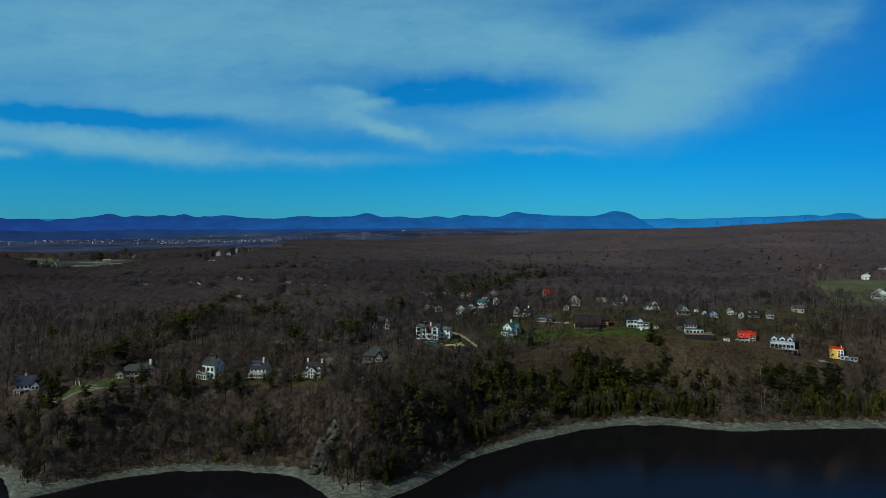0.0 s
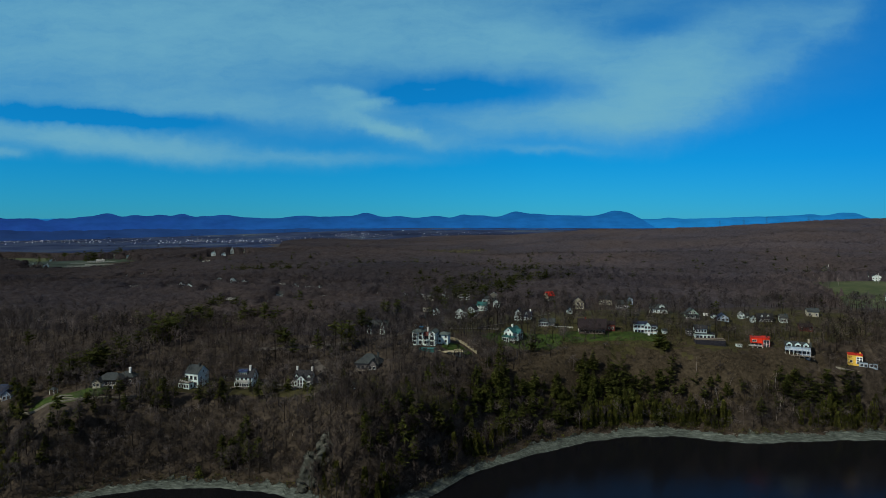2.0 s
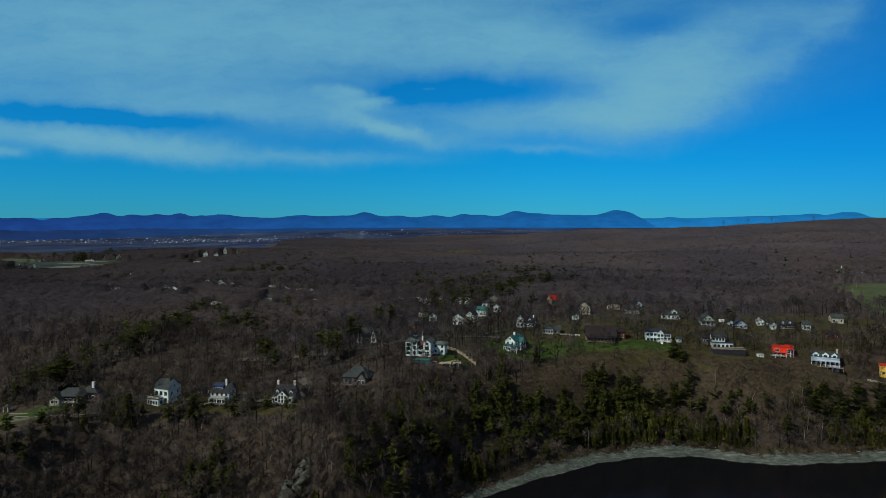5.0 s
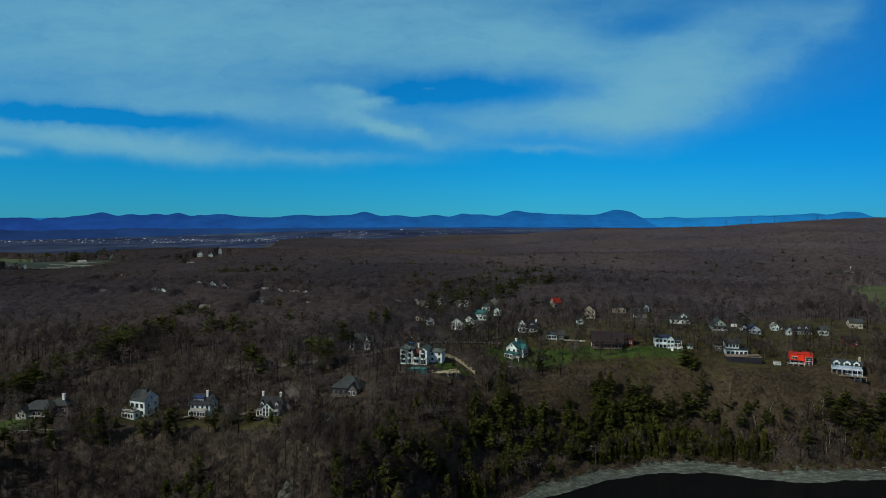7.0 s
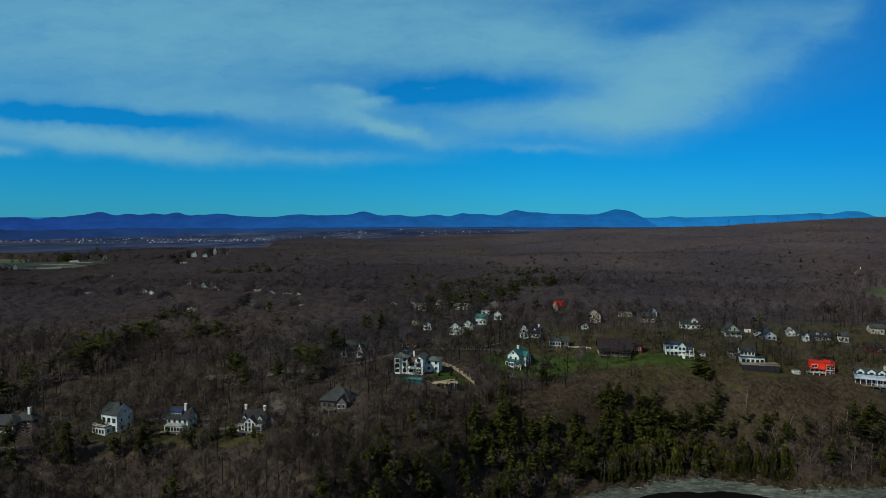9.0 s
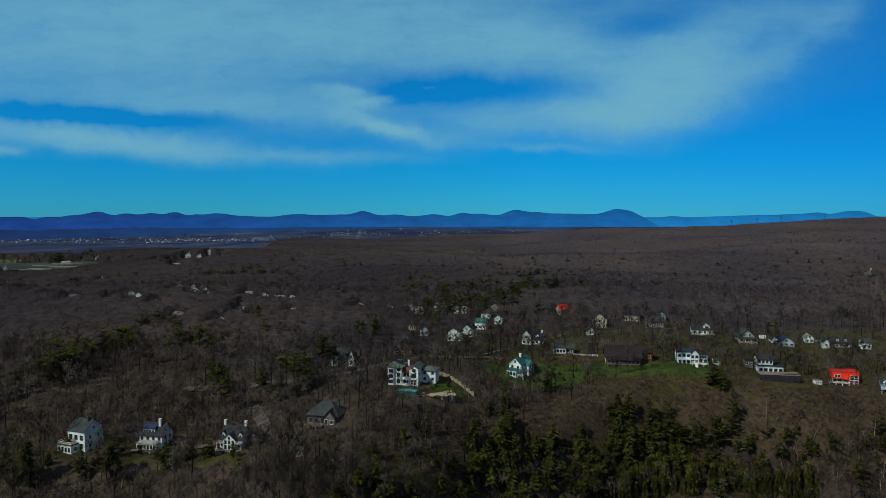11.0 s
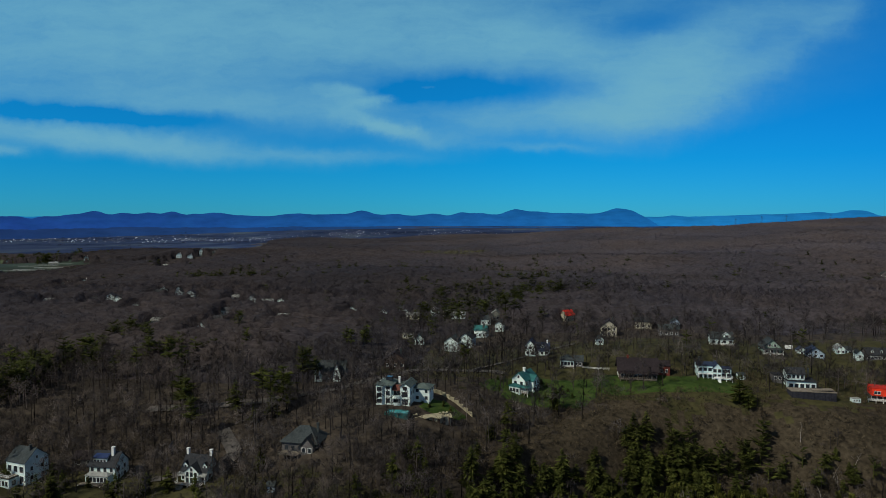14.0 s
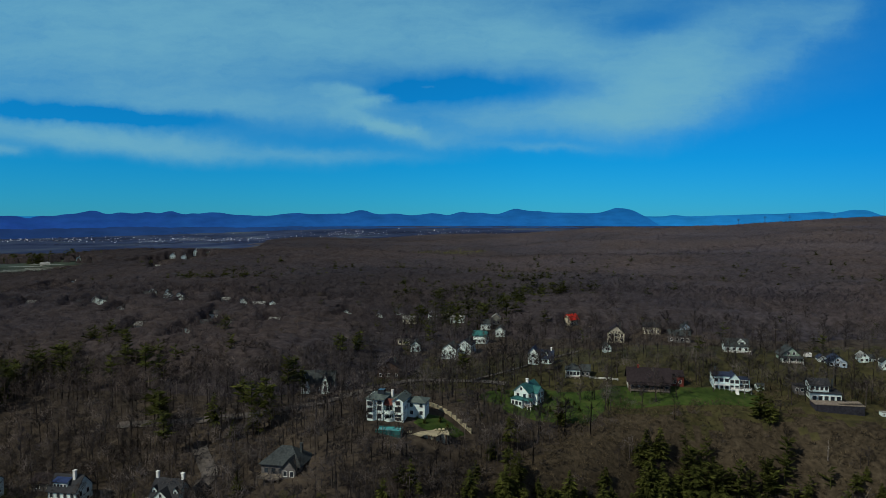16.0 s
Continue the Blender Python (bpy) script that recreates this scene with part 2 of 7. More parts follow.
REDWALL = material("red_metal_cladding", [(0.62, 0.035, 0.015), (0.78, 0.06, 0.025)], 0.5, rough=0.45, coarse=0.2)
YELLOW = material("yellow_siding", [(0.70, 0.46, 0.07), (0.82, 0.58, 0.12)], 0.8, coarse=0.2)
GREENWALL = material("grey_green_siding", [(0.15, 0.23, 0.19), (0.24, 0.33, 0.28)], 1.0, coarse=0.2)
GREENSLATE = material("green_grey_roof", [(0.045, 0.066, 0.064), (0.085, 0.112, 0.106)], 1.2, bump=0.03, coarse=0.2)
RUST = material("rust_red_roof", [(0.070, 0.026, 0.022), (0.125, 0.050, 0.040)], 1.4, bump=0.03, coarse=0.3)
SLATE = material("grey_shingle_roof", [(0.020, 0.027, 0.030), (0.048, 0.060, 0.063)], 1.6, bump=0.03, coarse=0.2)
DARKROOF = material("black_shingle_roof", [(0.014, 0.017, 0.021), (0.034, 0.038, 0.044)], 1.6, bump=0.03, coarse=0.2)
BLUEROOF = material("dark_blue_roof", [(0.012, 0.019, 0.040), (0.026, 0.040, 0.072)], 1.6, coarse=0.2)
TEALROOF = material("teal_metal_roof", [(0.014, 0.072, 0.074), (0.030, 0.118, 0.116)], 0.8, rough=0.4, coarse=0.2)
REDROOF = material("red_metal_roof", [(0.36, 0.020, 0.012), (0.48, 0.036, 0.022)], 0.8, rough=0.45, coarse=0.2)
BROWNROOF = material("brown_shingle_roof", [(0.011, 0.009, 0.011), (0.026, 0.021, 0.024)], 1.6, bump=0.03, coarse=0.2)
PALEROOF = material("pale_metal_roof", [(0.16, 0.18, 0.175), (0.27, 0.29, 0.28)], 0.8, rough=0.5, coarse=0.2)
TRIM = material("white_trim", [(0.60, 0.65, 0.64), (0.72, 0.75, 0.74)], 1.0, rough=0.5)
GLASS = material("window_glass", [(0.012, 0.018, 0.026), (0.03, 0.04, 0.05)], 0.4, rough=0.08, spec=0.8)
SANDSTONE = material("sandy_stone", [(0.20, 0.19, 0.13), (0.32, 0.30, 0.21)], 0.8, bump=0.05, coarse=0.15)
PALECYAN = material("pale_cyan_siding", [(0.46, 0.64, 0.66), (0.60, 0.76, 0.77)], 0.8, rough=0.6, coarse=0.15)
STONE = material("pale_stone", [(0.13, 0.13, 0.105), (0.23, 0.225, 0.185)], 0.8, bump=0.05, coarse=0.15)
WOOD = material("weathered_deck", [(0.10, 0.09, 0.075), (0.20, 0.18, 0.15)], 1.5, coarse=0.3)
ASPHALT = material("grey_drive", [(0.060, 0.057, 0.053), (0.105, 0.100, 0.094)], 0.5, coarse=0.1)
SOLAR = material("solar_panel", [(0.010, 0.022, 0.075), (0.02, 0.04, 0.12)], 0.5, rough=0.12, spec=0.8)
CLIFF = material("cliff_rock", [(0.018, 0.022, 0.018), (0.044, 0.050, 0.043), (0.095, 0.102, 0.088)], 0.5, bump=0.5, coarse=0.07, detail=9)
DRIFT = material("bleached_driftwood", [(0.20, 0.21, 0.195), (0.32, 0.32, 0.30)], 1.0)
POOL = material("pool_water", [(0.05, 0.30, 0.32), (0.07, 0.38, 0.40)], 0.5, rough=0.1, spec=0.5)


def lake_water():
    m = bpy.data.materials.new("lake_water")
    m.use_nodes = True
    t = m.node_tree
    b = t.nodes["Principled BSDF"]
    b.inputs["Base Color"].default_value = (0.004, 0.0045, 0.006, 1)
    b.inputs["Specular IOR Level"].default_value = 0.16
    b.inputs["Roughness"].default_value, b.inputs["IOR"].default_value = 0.06, 1.33
    geo = t.nodes.new("ShaderNodeNewGeometry")
    n = node(t, "ShaderNodeTexNoise", Scale=0.9, Detail=5.0, Roughness=0.65)
    t.links.new(geo.outputs["Position"], n.inputs["Vector"])
    bn = t.nodes.new("ShaderNodeBump")
    bn.inputs["Strength"].default_value, bn.inputs["Distance"].default_value = 0.5, 0.09
    t.links.new(n.outputs[0], bn.inputs["Height"])
    t.links.new(bn.outputs[0], b.inputs["Normal"])
    return m


WATER = lake_water()


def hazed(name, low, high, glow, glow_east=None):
    """Distant upland with the shine of the air before it put in as emission, more so to the east."""
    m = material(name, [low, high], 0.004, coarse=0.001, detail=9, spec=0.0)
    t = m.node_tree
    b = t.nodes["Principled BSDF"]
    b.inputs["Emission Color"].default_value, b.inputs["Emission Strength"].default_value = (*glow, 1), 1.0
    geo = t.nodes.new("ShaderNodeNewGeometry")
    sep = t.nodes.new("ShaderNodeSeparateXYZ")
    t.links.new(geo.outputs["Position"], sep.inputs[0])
    # emission mottled for wooded folds, and stronger towards the foot for thicker air
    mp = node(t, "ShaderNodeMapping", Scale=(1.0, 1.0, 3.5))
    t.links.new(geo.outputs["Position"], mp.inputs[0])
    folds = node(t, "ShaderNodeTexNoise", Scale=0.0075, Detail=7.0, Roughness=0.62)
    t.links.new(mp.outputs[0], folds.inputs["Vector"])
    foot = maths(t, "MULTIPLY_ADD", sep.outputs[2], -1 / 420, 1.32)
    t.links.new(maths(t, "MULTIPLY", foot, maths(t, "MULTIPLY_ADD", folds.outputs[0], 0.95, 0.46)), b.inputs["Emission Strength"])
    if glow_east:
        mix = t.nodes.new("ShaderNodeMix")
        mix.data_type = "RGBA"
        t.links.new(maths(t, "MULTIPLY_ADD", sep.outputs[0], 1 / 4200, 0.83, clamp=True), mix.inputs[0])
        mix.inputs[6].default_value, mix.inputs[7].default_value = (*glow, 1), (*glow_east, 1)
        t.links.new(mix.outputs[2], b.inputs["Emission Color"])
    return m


# ---- the lie of the land ----
def ramp(a, b, x):
    k = np.clip((np.asarray(x, float) - a) / (b - a), 0, 1)
    return k * k * (3 - 2 * k)


SHORE_X = (-4900, -420, -300, -250, -232, -212, -200, -185, -164, -139, -116, -101, -91, -82, -70, -56, -44, -36, -26, -14, 7, 36, 56, 82, 104, 118, 150, 176, 204, 330, 500, 4900)
SHORE_Y = (300, 300, 262, 254, 250, 228, 241, 256, 267, 272, 272, 268, 261, 250, 241, 252, 268, 284, 301, 314, 332, 354, 363, 367, 362, 360, 368, 373, 377, 372, 340, 330)
CREST_U = (-1.5, -0.93, -0.62, -0.45, -0.20, -0.025, 0.07, 0.19, 0.35, 0.53, 0.8, 1.5)
CREST_Z = (18, 20, 26, 40, 50, 57, 64, 78, 93, 106, 114, 118)


def shoreline(x):
    x = np.asarray(x, float)
    y = sum(np.interp(x + o, SHORE_X, SHORE_Y) for o in (-6, -3, 0, 3, 6)) / 5
    return y + 0.35 * np.sin(x * 0.42) + 0.5 * np.sin(x * 0.23 + 1.0) + 0.2 * np.sin(x * 0.95 + 2)


PAD = 32.0


def ground(x, y):
    x, y = np.asarray(x, float), np.asarray(y, float)
    s = y - shoreline(x)
    right = ramp(-70, 60, x)
    z = np.where(s < 9, np.clip(s, -60, 9) * 0.28, 2.5 + 0.0 * s)
    z = z + (27 + 9 * right) * ramp(6, 48, s) + (15 - 4 * right) * ramp(44, 125, s)
    # the rock bluff on the point
    z = z + 9 * np.exp(-((x + 82) / 16) ** 2 - ((s - 30) / 16) ** 2)
    # the lawn knoll
    z = z + 4.5 * np.exp(-((x - 66) / 42) ** 2) * ramp(34, 60, s) * (1 - ramp(85, 150, s))
    z = z + 4.5 * ramp(138, 172, x) * ramp(22, 44, s) * (1 - ramp(110, 180, s))
    # level pad under the yellow house
    z = z + (PAD - z) * np.exp(-((x - 194) / 14) ** 4 - ((y - 408) / 9) ** 4)
    inland = ramp(90, 260, s)
    z = z + 9 * np.exp(-((x + 545) / 85) ** 2 - ((y - 1090) / 75) ** 2) + 5 * np.exp(-((x - 335) / 80) ** 2 - ((y - 690) / 70) ** 2)
    z = z + 8 * np.exp(-((x + 880) / 270) ** 2 - ((y - 1110) / 120) ** 2) - 12 * np.exp(-((x + 640) / 190) ** 2 - ((y - 830) / 110) ** 2)
    u = x / np.maximum(y, 200)
    crest = np.interp(u, CREST_U, CREST_Z)
    z = z + (crest - 45) * ramp(620, 2000, y) * inland
    z = z + inland * (2.5 * np.sin(x / 61 + 0.8) * np.sin(y / 83) + (4.0 * np.sin(x / 170 + y / 260) + 3.2 * np.sin(y / 52 + x / 210) + 2.2 * np.sin(x / 95 - y / 77)) * ramp(560, 900, y))
    z = z + 8 * np.exp(-((y - 1080) / 130) ** 2) * ramp(0.0, -0.25, u) * ramp(-0.8, -0.55, u)
    z = z - 9 * np.exp(-((y - 1185) / 55) ** 2) * ramp(-0.10, -0.22, u) * ramp(-0.56, -0.48, u)
    z = z + (24 - z) * ramp(2050, 2900, y) * inland
    rise = 52 * ramp(2900, 4500, y)
    return z + (20 - z) * ramp(1330, 1900, y) * ramp(-0.36, -0.52, u) * inland + rise


# ---- mesh helpers ----
def mesh_from(name, verts, faces, mat, smooth=False):
    me = bpy.data.meshes.new(name)
    verts, faces = np.asarray(verts, np.float32), np.asarray(faces, np.int32)
    me.vertices.add(len(verts)), me.loops.add(faces.size), me.polygons.add(len(faces))
    me.vertices.foreach_set("co", verts.ravel())
    me.loops.foreach_set("vertex_index", faces.ravel())
    k = faces.shape[1]
    me.polygons.foreach_set("loop_start", np.arange(0, faces.size, k, dtype=np.int32))
    me.polygons.foreach_set("loop_total", np.full(len(faces), k, np.int32))
    me.materials.append(mat)
    me.update(calc_edges=True)
    if smooth:
        me.polygons.foreach_set("use_smooth", np.ones(len(faces), bool))
    return me


def part(name, bm, mat, parent, label=""):
    """Links a bmesh, or a ready mesh, as one object under a thing or a part."""
    if isinstance(bm, bmesh.types.BMesh):
        me = bpy.data.meshes.new(name)
        bm.to_mesh(me)
        bm.free()
        me.materials.append(mat)
    else:
        me = bm
    ob = new(name, me)
    ob.parent = parent
    if label:
        tagged(ob, label)
    return ob


def thing(name, m, label, category, group="", kind=""):
    ob = new(name)
    ob.matrix_world = m
    return tagged(ob, label, category, group, kind)


def grid_mesh(name, xs, ys, height, mat):
    X, Y = np.meshgrid(xs, ys)
    V = np.stack([X, Y, height(X, Y)], -1).reshape(-1, 3)
    nx, ny = len(xs), len(ys)
    i = (np.arange(ny - 1)[:, None] * nx + np.arange(nx - 1)[None]).ravel()
    return mesh_from(name, V, np.stack([i, i + 1, i + nx + 1, i + nx], 1), mat, smooth=True)


def graded(lo, hi, fine, far, growth=1.09):
    out, step = list(np.arange(lo, hi + 0.1, fine)), fine
    while out[-1] < far:
        step *= growth
        out.append(min(far, out[-1] + step))
    return out


# ---- ground, water, distance ----
gx = graded(-330, 330, 3.0, 4900)
gx = sorted(set([-a for a in gx if a > 330] + gx))
gy = [-4900, -2500, -1200, -500, -100, 100, 180] + graded(222, 470, 2.5, 4900, 1.04)
gm = grid_mesh("ground", gx, gy, ground, LITTER)
for m in (SCRUB, SHORE, PLAIN, CLIFF, ROUGH):
    gm.materials.append(m)
cen = np.zeros(len(gm.polygons) * 3, np.float32)
gm.polygons.foreach_get("center", cen)
cen = cen.reshape(-1, 3)
ss = cen[:, 1] - shoreline(cen[:, 0])
rng = np.random.default_rng(4)
edge = 3.6 + 2.4 * ramp(-50, 0, cen[:, 0]) + 8 * np.exp(-((cen[:, 0] + 66) / 20) ** 2) + 6 * np.exp(-((cen[:, 0] + 226) / 22) ** 2) + 2.0 * np.sin(cen[:, 0] * 0.11) + 2 * np.sin(cen[:, 0] * 0.31) + rng.normal(0, 0.8, len(ss))
kinds = np.zeros(len(ss), np.int32)
kinds[ss < edge - 2] = 2
scrub = ((cen[:, 0] - 75) / 100) ** 2 + ((ss - 40) / 22) ** 2 + rng.normal(0, 0.12, len(ss)) < 1
kinds[scrub] = 1
for hx, hy, hrx, hry in ((70, 452, 160, 44), (-140, 322, 70, 9), (-60, 316, 26, 8), (-95, 428, 40, 14)):
    yard = ((cen[:, 0] - hx) / hrx) ** 2 + ((cen[:, 1] - hy - 0.06 * (cen[:, 0] - hx)) / hry) ** 2 + rng.normal(0, 0.15, len(ss)) + 0.25 * np.sin(cen[:, 0] / 7) * np.sin(cen[:, 1] / 5) < 1
    kinds[yard & (ss > 30)] = 5
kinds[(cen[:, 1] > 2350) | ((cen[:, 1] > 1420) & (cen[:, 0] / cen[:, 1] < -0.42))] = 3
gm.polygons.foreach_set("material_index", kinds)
land = tagged(new("ground", gm), "brown wooded land rising from the rocky lake shore", "ground", kind="structure")


def shore_strip():
    """The bare rock along the waterline, ragged where the scrub begins."""
    xs, k = np.arange(-330, 300, 0.7), np.linspace(0, 1, 26)
    r = np.random.default_rng(12)
    rag = 4.0 + 2.4 * ramp(-50, 0, xs) + 8 * np.exp(-((xs + 66) / 20) ** 2) + 6 * np.exp(-((xs + 226) / 22) ** 2) + 1.4 * np.sin(xs * 0.11) + 0.9 * np.sin(xs * 0.27) + 0.5 * np.sin(xs * 0.83) + np.convolve(r.normal(0, 1.6, len(xs)), np.ones(3) / 3, "same")
    s = -2.5 + k[:, None] * (rag[None] + 2.5)
    X = xs + r.uniform(-0.25, 0.25, s.shape)
    Y = shoreline(X) + s + r.uniform(-0.1, 0.1, s.shape)
    # tilted strata: flat treads with steep broken fronts, running along the shore
    q = s * 0.75 + 0.9 * np.sin(X * 0.09) + 0.5 * np.sin(X * 0.27 + 1) + 0.3 * np.sin(X * 0.71 + s)
    ledge = 0.75 * (ramp(0.0, 0.3, q - np.floor(q)) - (q - np.floor(q))) + r.normal(0, 0.07, X.shape)
    Z = ground(X, Y) + np.where(k[:, None] > 0.97, -0.15, 0.30 + ledge * ramp(0.1, 0.4, k[:, None]))
    V, n = np.stack([X, Y, Z], -1).reshape(-1, 3), len(xs)
    i = (np.arange(25)[:, None] * n + np.arange(n - 1)[None]).ravel()
    tagged(new("shore", mesh_from("shore", V, np.stack([i, i + 1, i + n + 1, i + n], 1), SHORE, True)), "pale grey-green rock ledges along the waterline", "shore", kind="structure")


shore_strip()
wm = grid_mesh("water", np.linspace(-4900, 4900, 21), np.linspace(-4900, 420, 12), lambda X, Y: 0 * X, WATER)
tagged(new("water", wm), "dark still lake water with faint ripples", "water", kind="structure")


def upland(name, radius, spans, base, mat, label, rough, seed, end=(9, 8)):
    """A far range: rounded summits (azimuth tangent, half width, height) on an arc round the place."""
    az = np.linspace(-62, 50, 560)
    u = np.tan(np.radians(az))
    top = np.full(len(az), float(base))
    for cu, wu, h in spans:
        top = top + h * np.exp(-((u - cu) / wu) ** 2)
    r = np.random.default_rng(seed)
    for f in (9, 21, 47, 90, 173):
        top = top + rough * (9 / f) ** 0.42 * np.sin(u * f * 2.2 + r.uniform(0, 6.28))
    top = 8 + (top - 8) * (0.35 + 0.65 * ramp(end[0], end[1], u))
    ring = []
    for k, (dr, dz) in enumerate(((-260, 0.0), (-200, 0.25), (-120, 0.62), (-50, 0.9), (0, 1.0), (60, 0.8))):
        wob = 1 + (0.05 * np.sin(u * 45 + 1.7 * k) + 0.05 * np.sin(u * 130 + 2.3 * k * k) if 0 < k < 3 else 0)
        ring.append(np.stack([np.sin(np.radians(az)) * (radius + dr), np.cos(np.radians(az)) * (radius + dr), 5 + (top - 5) * dz * wob], -1))
    V = np.concatenate(ring)
    n = len(az)
    i = (np.arange(5)[:, None] * n + np.arange(n - 1)[None]).ravel()
    tagged(new(name, mesh_from(name, V, np.stack([i, i + 1, i + n + 1, i + n], 1), mat, True)), label, "mountains", kind="structure")


# blue haze of the ranges, given as glow colours
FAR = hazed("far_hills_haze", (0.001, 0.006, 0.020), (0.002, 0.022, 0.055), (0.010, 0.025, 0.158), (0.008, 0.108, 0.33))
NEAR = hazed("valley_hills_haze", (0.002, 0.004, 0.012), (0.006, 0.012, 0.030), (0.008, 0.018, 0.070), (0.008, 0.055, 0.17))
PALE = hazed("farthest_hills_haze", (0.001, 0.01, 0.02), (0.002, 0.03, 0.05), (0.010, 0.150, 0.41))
SUMMITS = [(-0.975, 0.041, 25), (-0.917, 0.025, -5), (-0.835, 0.013, -15), (-0.759, 0.024, 13), (-0.719, 0.024, 36), (-0.666, 0.020, 24), (-0.621, 0.022, 27), (-0.579, 0.02, 31), (-0.542, 0.012, 12), (-0.503, 0.031, 28), (-0.447, 0.033, 9), (-0.368, 0.031, 25), (-0.304, 0.036, 20), (-0.256, 0.02, 40), (-0.204, 0.027, 22), (-0.143, 0.024, 24), (-0.099, 0.015, 28), (-0.068, 0.024, 30), (-0.017, 0.02, 46), (0.016, 0.027, 31), (0.065, 0.033, 26), (0.108, 0.024, 15), (0.139, 0.02, 54), (0.162, 0.013, 27)]
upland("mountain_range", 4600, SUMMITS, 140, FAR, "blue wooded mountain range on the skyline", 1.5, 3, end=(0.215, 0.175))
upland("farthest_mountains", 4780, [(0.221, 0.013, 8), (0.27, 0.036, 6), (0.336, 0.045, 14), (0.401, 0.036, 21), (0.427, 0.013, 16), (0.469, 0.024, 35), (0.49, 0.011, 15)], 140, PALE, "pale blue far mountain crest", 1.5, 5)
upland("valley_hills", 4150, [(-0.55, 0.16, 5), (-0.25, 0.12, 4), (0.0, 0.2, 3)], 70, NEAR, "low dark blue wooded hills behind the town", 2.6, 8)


def valley_town():
    """Hundreds of small pale buildings spread over the valley floor, too far to count."""
    r = np.random.default_rng(21)
    V, Fc = [], []
    for px, py, sx, sy, n in ((-2350, 2850, 240, 170, 130), (-2150, 3350, 240, 150, 30), (-1820, 2900, 260, 200, 70), (-1480, 2960, 190, 130, 130), (-1180, 3050, 230, 200, 50), (-960, 3480, 110, 150, 110), (-430, 3600, 260, 140, 70), (-2900, 3300, 300, 150, 40), (-1500, 3900, 420, 60, 24)):
        for x, y in zip(r.normal(px, sx, n), r.normal(py, sy, n)):
            w, d, h = r.uniform(0.9, 2.2) * (3.5 if r.random() < 0.04 else 1), r.uniform(1.2, 2.2), r.uniform(0.6, 2.4)
            z = float(ground(x, y)) - 1
            n0 = len(V)
            for k, (a, b) in enumerate(((-w, -d), (w, -d), (w, d), (-w, d))):
                V += [(x + a, y + b, z), (x + a, y + b, z + h + 1)]
            V += [(x - w, y, z + h + 2.4), (x + w, y, z + h + 2.4)]
            q = lambda *i: [n0 + k for k in i]
            Fc += [q(0, 2, 3), q(0, 3, 1), q(2, 4, 5), q(2, 5, 3), q(6, 0, 1), q(6, 1, 7), q(1, 3, 9), q(1, 9, 8), q(5, 7, 8), q(5, 8, 9), q(3, 5, 9), q(7, 1, 8)]
    tagged(new("valley_town", mesh_from("valley_town", V, Fc, TOWN)), "scattered pale buildings of a distant valley town", "town", kind="stuff")


# pale walls with the bluish light of the distance put into their colour
TOWN = material("town_walls", [(0.06, 0.08, 0.13), (0.55, 0.60, 0.70)], 0.05, island=0.95, coarse=0.003, spec=0.0)
valley_town()


# ---- houses ----
def box(bm, x0, x1, y0, y1, z0, z1):
    v = [bm.verts.new(p) for p in ((x0, y0, z0), (x1, y0, z0), (x1, y1, z0), (x0, y1, z0), (x0, y0, z1), (x1, y0, z1), (x1, y1, z1), (x0, y1, z1))]
    for f in ((3, 2, 1, 0), (4, 5, 6, 7), (0, 1, 5, 4), (1, 2, 6, 5), (2, 3, 7, 6), (3, 0, 4, 7)):
        bm.faces.new([v[i] for i in f])
    return v


def slab(bm, corners, thick):
    """A flat plate from its upper corners, thickened downwards."""
    top = [bm.verts.new(c) for c in corners]
    low = [bm.verts.new((c[0], c[1], c[2] - thick)) for c in corners]
    bm.faces.new(top), bm.faces.new(low[::-1])
    n = len(top)
    for i in range(n):
        bm.faces.new((top[i], low[i], low[(i + 1) % n], top[(i + 1) % n]))


def simple_box(x0, x1, y0, y1, z0, z1):
    bm = bmesh.new()
    box(bm, x0, x1, y0, y1, z0, z1)
    return bm


WINDOWS = {}


